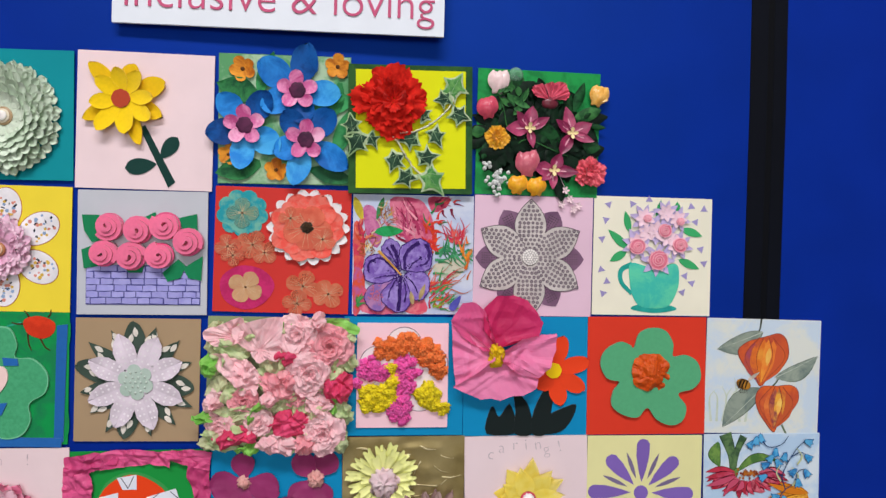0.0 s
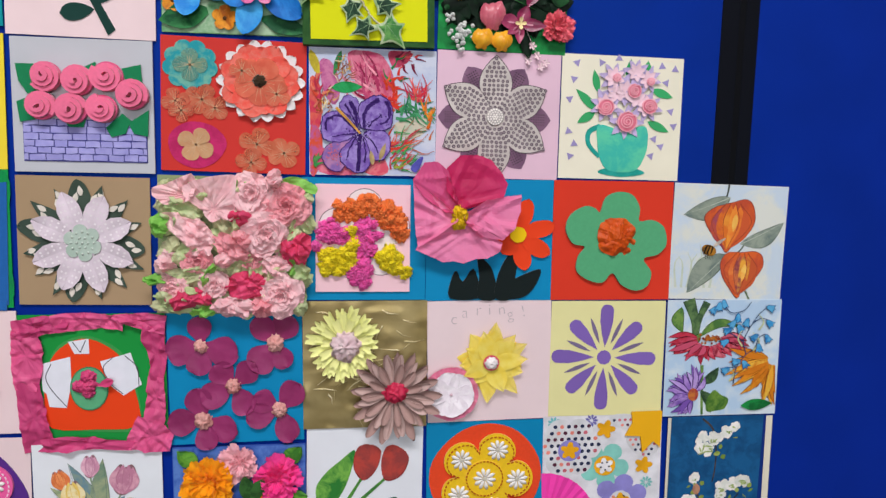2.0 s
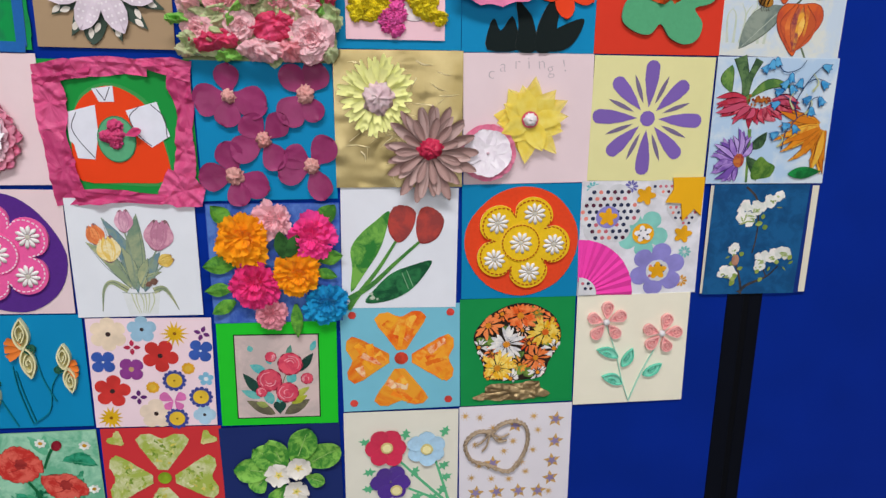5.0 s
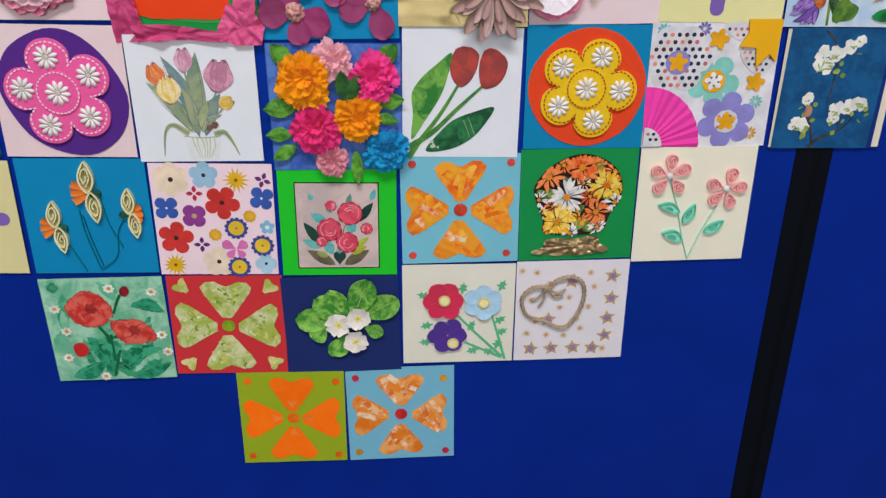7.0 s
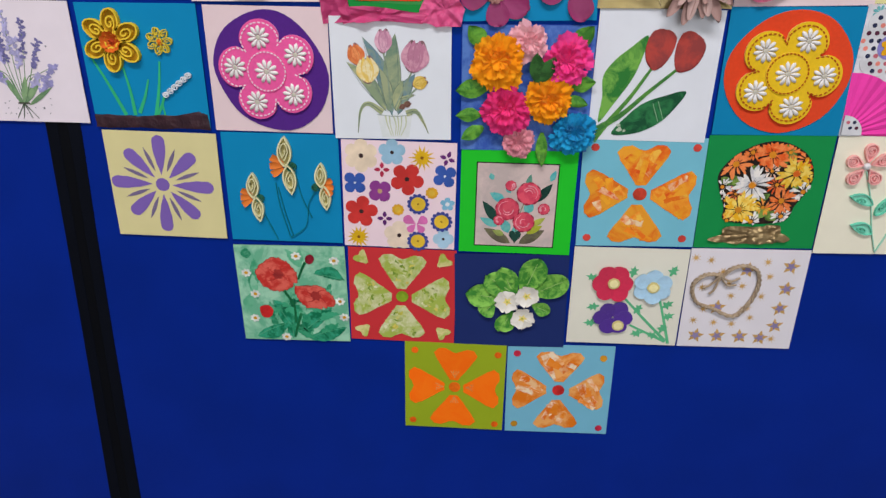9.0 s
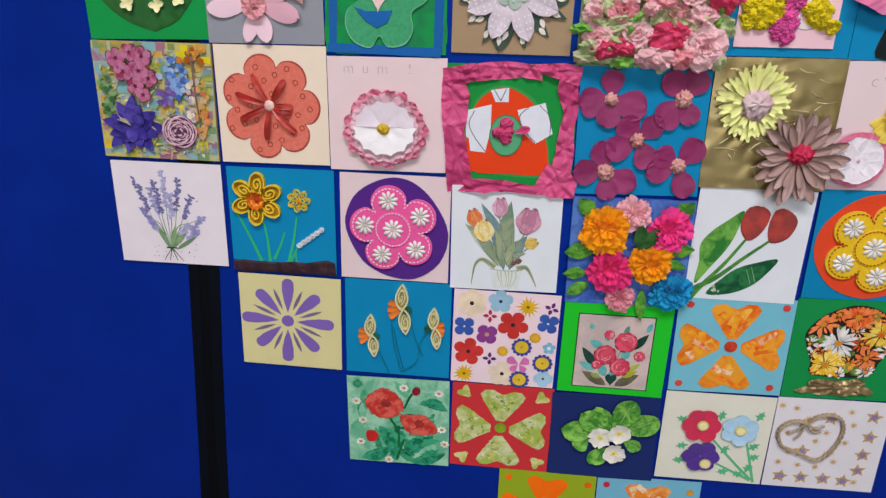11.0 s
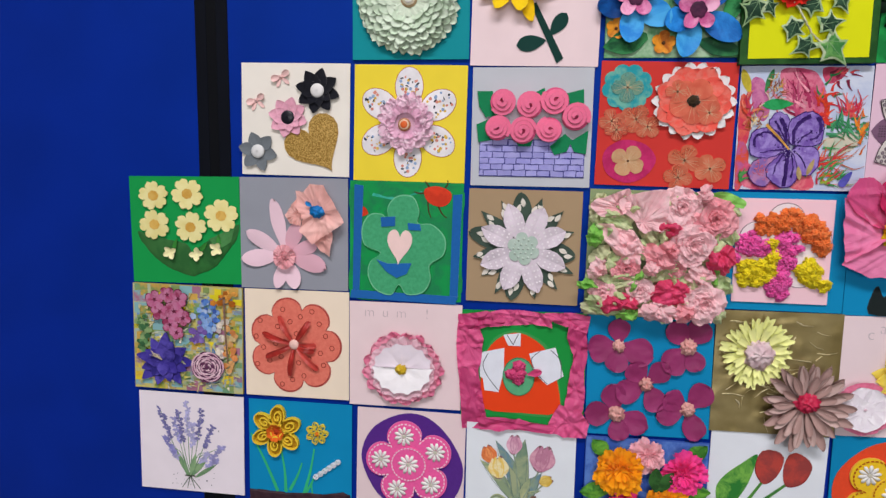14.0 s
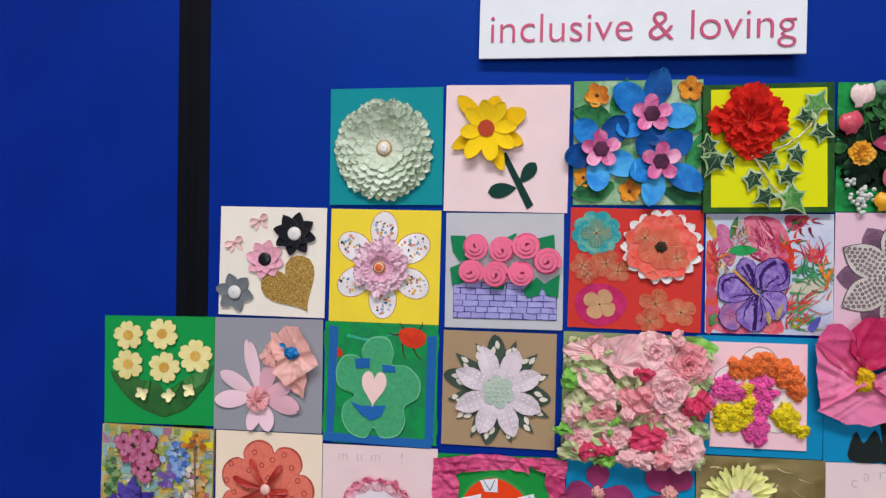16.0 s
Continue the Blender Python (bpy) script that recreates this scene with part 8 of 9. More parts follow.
def printed_flowers(p):
    def flower(u, v, r, n, c, dep=0.4, pw=0.6, eye="3a2a2a", er=0.14, d=0.1, rot=-90):
        f = p.flat("printed_flower", FL(u, v, r, n, dep, rot, pw), M("print", c), d, 0.1)
        if eye:
            p.flat("eye", E(u, v, r * er, r * er, n=12), M("print", eye), d + 0.12, 0.05, f)
        return f
    for a in ((17, 14, 15, 6, "e8d4ba", 0.25), (44, 10, 12, 5, "9cc4dc", 0.3), (50, 88, 14, 5, "ead6c0", 0.25), (90, 90, 9.5, 4, "a8cbe0", 0.25)):
        flower(*a)
    flower(57, 34, 15, 5, "cf3a36", rot=-60)
    flower(16, 66, 15, 5, "cf3a36", rot=-80)
    flower(11, 39, 11, 4, "3a5cae", 0.5, eye="d8dce8", rot=-45, er=0.1)
    flower(90, 30, 11, 4, "3a5cae", 0.5, eye="d8dce8", rot=-35, er=0.1)
    flower(33, 46, 11, 4, "8c3f8c", 0.35, eye="c8a07c", rot=-40, er=0.2)
    flower(93, 56, 6.5, 5, "7cb4d0", 0.4, eye="e8eef2", er=0.3)
    for u, v, r in ((70, 14, 11), (13, 91, 11)):
        f = p.flat("printed_flower", ST(u, v, r, r * 0.5, 14, 0, 0.12), M("print", "e2b420"), 0.1, 0.1)
        p.flat("eye", E(u, v, 1.5, 1.5, n=10), M("print", "8a5a1c"), 0.22, 0.05, f)
    for u, v, c in ((35, 26, "b83050"), (92, 14, "6a2f74"), (37, 72, "5f2a6c")):
        for k in range(4):
            a = radians(k * 90 + (20 if u > 80 else 0))
            p.flat("printed_petal", LF(u + 1 * math.cos(a), v + 1 * math.sin(a), u + 7 * math.cos(a), v + 7 * math.sin(a), 3.6), M("print", c), 0.1, 0.1)
    for u, v in ((79, 46), (49, 63)):
        f = p.flat("printed_flower", FL(u, v, 5.5, 9, 0.14), M("print", "dca42c"), 0.1, 0.1)
        p.flat("eye", E(u, v, 3, 3, n=12), M("print", "e8bc44"), 0.22, 0.05, f)
    for u, v in ((67, 57), (88, 73), (67, 93)):
        f = p.flat("printed_flower", FL(u, v, 10, 13, 0.18), M("print", "3f4a94"), 0.1, 0.1)
        p.flat("yellow_disc", E(u, v, 6.6, 6.6), M("print", "e2bd3a"), 0.22, 0.06, f)
        p.flat("eye", E(u, v, 1, 1, n=8), M("print", "8a6a1c"), 0.3, 0.04, f)
    b = M("print", "dc74b4")
    for q in ((65, 76, 54, 70, 9), (65, 76, 58, 84, 7), (66, 76, 75, 70, 9), (66, 76, 72, 84, 7)):
        p.flat("butterfly_wing", LF(*q, 0, 8, 0.7, 1), b, 0.1, 0.1)


def green_framed_print(p):
    p.flat("black_edge", RC(13.5, 14, 85, 93.5), M("print", "1a2a1a"), 0.1, 0.25)
    p.flat("printed_sheet", RC(14.5, 15, 84, 92.5), M("wash", "cdb9b4", "b9aaa6", 0.3), 0.4, 0.15, label="grey pink printed sheet")
    t, dk, ol = M("wash", "4fa8ac", "6fb8b0"), M("wash", "22463c", "1a3530"), M("wash", "6e6a52", "5a5646")
    for q, m in (((46, 90, 22, 76, 10), ol), ((54, 90, 76, 76, 10), ol), ((36, 72, 20, 50, 9), dk), ((66, 50, 80, 32, 8), dk), ((34, 74, 18, 66, 7), t), ((62, 74, 76, 64, 6), M("wash", "a8b04c")), ((60, 80, 74, 72, 6), M("wash", "b0b83c")), ((40, 50, 26, 42, 8), t), ((58, 60, 64, 50, 9), t), ((44, 80, 38, 66, 9), t), ((44, 42, 40, 34, 5), t), ((58, 36, 61, 24, 5), M("wash", "5f9a88")), ((78, 30, 82, 20, 5), t), ((28, 30, 26, 24, 5), t), ((40, 82, 30, 78, 6), M("wash", "9aa85c")), ((50, 84, 52, 70, 8), t)):
        p.flat("leaf", LF(*q), m, 0.6, 0.06)
    p.flat("heart_leaf", HE(50, 84, 11, 13), dk, 0.7, 0.08)
    p.flat("stem", SK([(50, 80), (54, 58), (58, 48)], 0.7), M("wash", "6a7a50"), 0.66, 0.05)
    for u, v, r in ((60, 42, 11), (42, 57, 11), (57, 69, 10), (74, 56, 5.5), (44, 35, 5), (35, 68, 5)):
        p.flat("peony_edge", FL(u, v, r, 8, 0.1, 10), M("wash", "9c2c44"), 0.7, 0.06)
        p.flat("peony", FL(u, v - 0.3, r * 0.93, 8, 0.1, 30), M("wash", "dd5468", "c9405a"), 0.78, 0.08)
        for k in range(3):
            a = rnd.uniform(0, 360)
            p.flat("brush_mark", SK([(u + r * (0.3 + 0.2 * k) * math.cos(radians(a + q)), v + r * (0.3 + 0.2 * k) * math.sin(radians(a + q))) for q in (0, 45, 90, 135)], 1.1, 0.4), M("wash", "efa0ac"), 0.88, 0.05)


def stencil_hearts(p, shape, shape2, dotc, d=0.1, mid=None, size=(45, 36), scale=0.8, marks=(), dab=False):
    w, h = size
    for i, (u, v, rot) in enumerate(((50, 24, 0), (77, 51, 90), (49, 78, 180), (22, 50, 270))):
        o = STH(u, v, w + rnd.uniform(-2, 2), h, rot + rnd.uniform(-3, 3))
        f = p.flat("heart_petal", o, M("paint", shape, shape2, scale), d, 0.35, label="brushed paper heart petal")
        turn, strokes = radians(rnd.choice((-60, -35, 30, 55))), []
        for _ in range(150 if marks else 0):
            x, y = u + rnd.gauss(0, 11), v + rnd.gauss(0, 11)
            a, L = turn + rnd.gauss(0, 0.25), rnd.uniform(2, 6) if dab else rnd.uniform(9, 22)
            q = [(x + L * (e - 0.5) * math.cos(a), y + L * (e - 0.5) * math.sin(a) + rnd.uniform(-0.6, 0.6)) for e in (0, 0.33, 0.66, 1)]
            if all(inside(o, c[0], c[1]) for c in q) and len(strokes) < (22 if dab else 7):
                strokes.append(q)
        for k, q in enumerate(strokes):
            p.flat("brush_mark", RO(SK(q, rnd.uniform(1.0, 4.5), rnd.uniform(1.0, 3.0), 3), 1.4, 1) if dab else RO(SK(q, rnd.uniform(4.0, 10.0), rnd.uniform(2.0, 7.0), 3), 0.8, 1), M("paint", marks[k % len(marks)], marks[(k + 1) % len(marks)]), d + 0.3, 0.05, f)
    p.flat("centre_dot", E(50, 50, 5.8, 5.8), M("paint", mid or dotc), d, 0.35)


def sky_hearts(p):
    stencil_hearts(p, "e2601c", "eca030", "d84a34", scale=0.45, marks=("ec8424", "f0a82c", "e0581c", "f2d4a8", "e8701f", "f0b848"))
    for u, v in ((10, 8), (92, 8), (9, 92), (90, 92)):
        p.flat("corner_dot", FL(u, v, 3.4, 6, 0.06), M("paint", "d84a40"), 0.1, 0.3)


def pale_sky_hearts(p):
    stencil_hearts(p, "de761c", "eca860", "cc3030", size=(44, 33), scale=0.7, marks=("e88a34", "f2dcbc", "dc6c18", "eec08c", "e4801f"))
    for u, v, c in ((9, 10, "c8304a"), (90, 13, "dc9a2c"), (9, 91, "d0962c"), (92, 93, "c42a48")):
        p.flat("corner_dot", FL(u, v, 3.4, 6, 0.06), M("paint", c), 0.1, 0.3)


def lime_hearts(p):
    stencil_hearts(p, "ff7814", "ff7010", "ff7418")
    for u, v in ((10, 9), (92, 11), (8, 92), (92, 93)):
        p.flat("corner_dot", FL(u, v, 3.5, 6, 0.06), M("paint", "ff6a18"), 0.1, 0.3)
    for a in range(4):
        c, s = math.cos(a * math.pi / 2), math.sin(a * math.pi / 2)
        p.joined("scratch_mark", [SK([(50 + 11 * c, 50 + 11 * s), (50 + 19 * c - k * s, 50 + 19 * s + k * c)], 0.3, 0.7) for k in (-4, -1.5, 1.5, 4)], M("paint", "f5a860"), 0.47, 0.04)


def red_hearts(p):
    stencil_hearts(p, "d2d4a4", "a4b652", "8fb02c", scale=0.9, marks=("b4c060", "dcdcb4", "8ca63c", "d8c85c", "c6cc84", "6c8c30"), dab=True)
    for u, v, r in ((13, 11, -45), (88, 12, 45), (13, 88, -135), (88, 88, 135)):
        p.flat("corner_heart", STH(u, v, 15, 13, r), M("paint", "a8b850", "d8d090"), 0.1, 0.3)


def fabric_basket(p):
    o = SM([(22, 74), (20, 62), (14, 46), (12, 32), (24, 16), (44, 6), (62, 6), (80, 16), (88, 32), (86, 46), (78, 60), (72, 74), (48, 77)], 5)
    f = p.flat("fabric", o, M("cloth", "1c1612", "2c2018"), 0.3, 1.0, label="dark fabric printed with daisies")
    fl = ((52, 16, 15, "df5a22", 14), (24, 24, 13, "e8814a", 12), (40, 42, 16, "ece8e2", 13), (74, 32, 15, "e6b018", 14), (32, 64, 15, "e6ac1c", 14), (66, 56, 12, "e0662a", 12), (82, 48, 10, "ece8e2", 11), (68, 70, 9, "ece8e2", 10), (44, 75, 9, "ece8e2", 10), (80, 20, 9, "d84a20", 10), (16, 44, 8, "ece8e2", 9), (24, 74, 8, "e8a030", 9), (20, 56, 6, "ece8e2", 8), (60, 42, 8, "d8481c", 10), (36, 14, 9, "e0702c", 10), (52, 62, 8, "e8b830", 10), (66, 14, 8, "e8843a", 10), (84, 38, 7, "e6b018", 9), (54, 30, 7, "f0ece4", 9), (28, 50, 7, "e06a28", 9))
    for q in ((58, 26, 66, 18, 8), (22, 34, 30, 44, 8), (56, 66, 64, 74, 10), (48, 56, 56, 50, 6), (36, 30, 44, 26, 6), (60, 8, 72, 20, 9), (46, 70, 58, 64, 9), (14, 36, 24, 42, 7), (72, 44, 80, 40, 7)):
        p.flat("leaf", LF(*q), M("wash", "7c9a48", "4c6a30"), 1.32, 0.06, f)
    for j, (u, v, r, c, n) in enumerate(sorted(fl, key=lambda q: q[2])):
        pet, n = [], int(n * 1.35)
        for i in range(n):
            a = TAU * i / n + rnd.uniform(-0.1, 0.1)
            L = r * 1.22 * rnd.uniform(0.62, 1.0)
            while L > 2 and not inside(o, u + L * math.cos(a), v + L * math.sin(a)):
                L -= 1
            if L > 3:
                pet.append(LF(u + 2 * math.cos(a), v + 2 * math.sin(a), u + L * math.cos(a), v + L * math.sin(a), r * rnd.uniform(0.17, 0.3), rnd.uniform(-1.2, 1.2), 6, 0.62))
        if pet:
            p.joined("daisy_print", pet, M("wash", c, {"ece8e2": "c8c8cc", "e6b018": "f0d468", "e6ac1c": "f2d870"}.get(c, "f08c50"), 1.5), 1.34 + 0.03 * j, 0.06, f)
            p.flat("daisy_eye", E(u, v, r * 0.2, r * 0.2, n=12), M("cloth", "d88a20" if c != "e6b018" else "d0601c"), 1.44 + 0.03 * j, 0.06, f)
    p.gathered("basket_base", 46, 87, RO(SM([(10, 92), (20, 88), (24, 80), (46, 80), (68, 78), (71, 85), (80, 91), (70, 94), (48, 96), (24, 95)], 4), 0.8, 1), M("foil", "b09a70", "7c6848", 3.0), 1.4, -1.6, 1.1, 1.3, 5, run=8, folds=22, wide=(1.2, 3.5), label="bronze painted paper basket base")


def quilled_pink(p):
    pk, g = M("paper", "f8b8b4"), M("paper", "70d0b4")
    for pts in ([(27, 28), (36, 52), (43, 78), (50, 98)], [(75, 42), (60, 72), (50, 98)]):
        p.strip("stem", PATH(pts), 2.4, 0.6, M("paper", "a8dcc8"), 0.2)
    for u, v, angles in ((26, 24, (-88, -24, 50, 131, 200)), (76.5, 36, (-74, -5, 68, 136, 199))):
        for a in angles:
            o = TP(u, v, a, 3.6, 17.5 + rnd.uniform(-0.8, 0.8), 9.4)
            c, s = math.cos(radians(a)), math.sin(radians(a))
            f = p.flat("petal_base", o, M("paper", "eea4a4"), 0.1, 1.6, label="coral quilled petal")
            p.strip("petal_rim", o + o[:1], 4.6, 0.9, pk, 0.3, f)
            p.coil("petal_coil", u + 12.4 * c, v + 12.4 * s, 3.4, 3.0, a, 2, 4.4, pk, 0.8, 0.3, f)
        p.bead("bead", u, v, 3.0, M("gloss", "e0e0e2"), 1, 5, label="white centre bead")
    for q, b in (((38, 56, 19, 49, 8), 1.5), ((42, 65, 51, 49, 8), 1), ((43, 81, 25, 74, 9), 1.5), ((62, 74, 78, 64, 8), 1)):
        o = LF(*q, b, 9)
        f = p.flat("leaf_base", o, M("paper", "8cd8c0"), 0.1, 1.4, label="mint quilled leaf")
        p.strip("leaf_rim", o + o[:1], 4.0, 0.8, g, 0.3, f)
        p.coil("leaf_coil", (q[0] + q[2]) / 2, (q[1] + q[3]) / 2, 3.6, 1.7, math.degrees(math.atan2(q[3] - q[1], q[2] - q[0])), 1.8, 3.8, g, 0.6, 0.3, f)


def poppy_painting(p):
    p.flat("wash", RC(0.6, 0.6, 99.4, 99.4), M("wash", "66ac8a", "9accae", 0.35), 0.03, 0.08)
    for i in range(20):
        u, v = rnd.uniform(4, 92), rnd.uniform(4, 96)
        L = rnd.uniform(16, 34)
        a = rnd.uniform(-120, -50)
        x, y = min(97, max(3, u + L * math.cos(radians(a)))), min(97, max(3, v + L * math.sin(radians(a))))
        p.flat("soft_leaf", RO(LF(u, v, x, y, rnd.uniform(6, 11)), 1.0), M("wash", rnd.choice(("3f9870", "5cae86", "2c8660", "86c4a2")), "6cb892"), 0.13 + 0.01 * i, 0.04)
    for q, b in (((50, 92, 30, 56, 18), 4), ((54, 92, 86, 66, 16), -4), ((12, 96, 44, 80, 14), 3), ((60, 97, 98, 84, 12), 3), ((46, 98, 48, 72, 12), 0), ((98, 34, 70, 28, 12), 5)):
        p.flat("leaf", RO(LF(*q, b), 1.3), M("wash", "12704c", "35a07a"), 0.4, 0.06)
        p.flat("leaf_rib", SK([(q[0], q[1]), ((q[0] + q[2]) / 2, (q[1] + q[3]) / 2 - 1), (q[2], q[3])], 0.7, 0.2), M("wash", "5cae86"), 0.48, 0.04)
    for i in range(16):
        u, v, a, L = rnd.uniform(30, 80), rnd.uniform(62, 94), rnd.uniform(150, 390), rnd.uniform(10, 22)
        q = [(min(98.5, max(1.5, x)), min(98.5, max(1.5, y))) for x, y in RO(LF(u, v, u + L * math.cos(radians(a)), v + L * math.sin(radians(a)), rnd.uniform(5, 10), rnd.uniform(-3, 3)), 2.2)]
        p.flat("ragged_leaf", q, M("wash", rnd.choice(("167650", "268c64", "0e5a3c", "3fa47a")), "3c9c72"), 0.46, 0.04)
    for pts in (((56, 70), (52, 82), (48, 96)), ((64, 16), (60, 24), (56, 34)), ((42, 46), (50, 62), (50, 80))):
        p.flat("stem", SK(list(pts), 2.6, 2), M("wash", "1a6a40"), 0.5, 0.06)
    for o, (u, v) in (([(17, 28), (24, 18), (34, 12), (44, 14), (52, 22), (56, 32), (50, 42), (38, 47), (24, 42)], (38, 29)), ([(52, 42), (62, 40), (74, 40), (84, 48), (89, 58), (78, 64), (62, 63), (54, 54)], (71, 51))):
        o2 = RO(SM(o), 1.8, 2)
        p.flat("poppy_edge", o2, M("wash", "9c2420"), 0.55, 0.06)
        p.flat("poppy", [(u + (a - u) * 0.97, v + (b - v) * 0.97) for a, b in o2], M("wash", "c0342e", "dc6456"), 0.62, 0.1, label="painted red poppy")
        for k in range(4):
            a = radians(k * 90 + 30)
            p.flat("fold", SK([(u, v), (u + 7 * math.cos(a), v + 6 * math.sin(a)), (u + 13 * math.cos(a + 0.3), v + 10 * math.sin(a + 0.3))], 1.6, 0.3), M("wash", "b83430"), 0.74, 0.04)
        p.flat("eye", RO(FL(u, v, 5.2, 6, 0.3), 1.2, 1), M("wash", "8c2a2a", "a03430"), 0.8, 0.06)
    p.flat("bud", E(68, 13, 4, 5, 20), M("wash", "8c2030"), 0.6, 0.1)
    p.flat("half_poppy", SM([(18, 64), (26, 62), (30, 68), (26, 75), (19, 74)]), M("wash", "cc2c2c"), 0.6, 0.1)
    for u, v in ((56, 10), (90, 14), (9, 28), (15, 50), (93, 56), (96, 73), (12, 76), (40, 96)):
        f = p.joined("white_daisy", [LF(u, v, u + 5 * math.cos(t), v + 4.5 * math.sin(t), 2.8, 0, 5, 0.6, 1) for t in [k * TAU / 7 for k in range(7)]], M("wash", "e4ebe4"), 0.85, 0.08)
        p.flat("daisy_eye", E(u, v, 1.8, 1.6, n=10), M("wash", "d8a02c"), 0.95, 0.08, f)


def primula_sprig(p):
    g = M("leaf", "86c054", "3f8634")
    for u, v, a, L, w, d in ((36, 52, 140, 16, 17, 1.0), (44, 46, 190, 34, 25, 1.2), (52, 60, 118, 24, 18, 1.2), (70, 52, 28, 17, 15, 1.3), (58, 44, -142, 38, 25, 2.2), (54, 44, -112, 34, 20, 2.6), (66, 42, -28, 38, 26, 1.8), (60, 42, -70, 42, 25, 2.8)):
        f = p.petal("leaf", u, v, a, L, w, g, d=d, curl=3, cup=2.2, tip=0.95, wave=1.0, crinkle=0.7, label="mottled green fabric leaf" if a == -142 else "")
        c, s = math.cos(radians(a)), math.sin(radians(a))
        p.flat("leaf_rib", SK([(u + 0.3 * L * c, v + 0.3 * L * s), (u + 0.86 * L * c, v + 0.86 * L * s)], 0.6, 0.3), M("leaf", "a8cc7c"), d + 2.6, 0.05, f)
    for u, v in ((47, 48), (64, 42), (61, 66)):
        for i in range(5):
            p.petal("white_petal", u, v, -84 + i * 72 + rnd.uniform(-10, 10), rnd.uniform(10.5, 12.5), 11.5, M("paper", "eeeae2", "dcd8cc"), d=5 + 0.3 * (i % 2), curl=rnd.uniform(1, 3.5), cup=1.2, tip=-0.5, base=0.3, crinkle=0.5)
        p.flat("yellow_eye", RO(ST(u, v, 4.6, 2.2, 5, rnd.uniform(0, 70)), 0.4, 1), M("wash", "e8d468", "efe0a0"), 6.2, 0.3)
        p.bead("green_eye", u, v, 1.0, M("leaf", "b0b848"), 6.4, 0.6)


def felt_trio(p):
    g = M("paper", "5cb482")
    for pts in (((48, 50), (68, 72), (90, 95)), ((56, 79), (74, 88), (90, 96)), ((79, 48), (86, 72), (93, 98))):
        p.flat("stem", SK(list(pts), 2.0, 2.8), g, 0.1, 0.4)
    for u, v, a in ((53, 26, -80), (87, 24, -65), (21, 31, 195), (24, 60, 165), (23, 78, 180), (85, 58, -35), (87, 70, -30), (85, 84, -70), (66, 87, 165), (60, 64, -60), (80, 90, 195)):
        c, s = math.cos(radians(a)), math.sin(radians(a))
        o = []
        for x, y in ((-3, -0.8), (0, -1.4), (1.5, -5.2), (3.6, -2.0), (6.0, -3.8), (6.4, -1.2), (10, 0), (6.4, 1.4), (6.2, 4.2), (3.4, 2.0), (1.0, 5.0), (0, 1.4), (-3, 0.8)):
            o.append((u + 0.92 * (x * c - y * s), v + 0.92 * (x * s + y * c)))
        p.flat("frond", RO(o, 0.4, 1), g, 0.2, 0.35)
    for u, v, r, n, c, rot, ex, ey in ((36, 35, 19.5, 6, "d02c50", -62, 1, 0), (72, 37, 18, 6, "acd2ea", -90, 0, 1), (40, 71, 18, 6, "4e2c8e", -64, 5, 8)):
        for i in range(n):
            p.petal("felt_petal", u, v, rot + i * 360 / n + rnd.uniform(-5, 5), r * rnd.uniform(0.92, 1.06), r * 0.84, M("felt", c), d=1 + 0.25 * (i % 2), curl=1.6, cup=0.6, tip=0.9, th=1.0, start=1, crinkle=0.9 if u == 72 else 0.4)
        f = p.flat("yellow_disc", RO(E(u + ex, v + ey, 5.4, 5.4), 0.4, 1), M("felt", "d4c680"), 3.2, 1.0, dome=0.3, label="cream yellow felt button")
        p.flat("disc_middle", RO(E(u + ex, v + ey, 3.8, 3.8), 0.3, 1), M("felt", "f0e6a8"), 4.4, 0.5, f)


def twine_heart(p):
    gold, lil = M("print", "c8a060"), M("print", "8c80a8")
    for u, v in ((5, 9), (18, 11), (66, 12), (70, 26), (66, 46), (56, 58), (60, 68), (45, 75), (29, 74), (11, 72), (18, 60), (40, 46), (48, 36), (36, 34), (82, 90), (14, 38), (30, 22), (52, 60)):
        p.flat("gold_asterisk", ST(u, v, 4.6, 1.3, 8, rnd.uniform(0, 45)), gold, 0.05, 0.06)
    for u, v in ((86, 16), (86, 38), (84, 58), (83, 76), (15, 88), (34, 88), (54, 88), (72, 89), (50, 20), (30, 58)):
        f = p.flat("gold_star", ST(u, v, 8, 3.6, 5, rnd.uniform(-100, -80)), gold, 0.05, 0.1)
        p.flat("lilac_star", ST(u, v, 5.2, 2.2, 5, rnd.uniform(-60, -40)), lil, 0.16, 0.08, f)
    line = [(27, 24), (14, 25), (5, 36), (10, 52), (24, 58), (44, 66), (56, 52), (61, 34), (58, 20), (48, 15), (36, 18), (28, 27)]
    sm = PATH(line, 12)
    pts = [Vector((u, v, 0)) for u, v in sm]
    m = M("twine", "bba88e", "8f7a62")
    for k in range(3):
        rope = []
        for i, q in enumerate(pts):
            a = i * 0.55 + k * TAU / 3
            rope.append((q.x + 1.15 * math.cos(a), q.y + 1.15 * math.sin(a) * 0.6, 3 + 1.7 * math.sin(a)))
        p.tube("twine_strand", rope, 1.35, m, label="twisted brown twine")
    for pts in ([(27, 25, 5), (20, 34, 4), (14, 38, 3)], [(27, 25, 5), (24, 38, 4), (20, 44, 3)], [(27, 25, 6), (36, 30, 5), (44, 27, 4)], [(27, 25, 6), (34, 34, 4), (42, 34, 3)]):
        p.tube("twine_end", PATH(pts), 1.4, m)
    p.crumple("twine_knot", 27, 26, 4.2, 6, m, 2, rough=0.5)


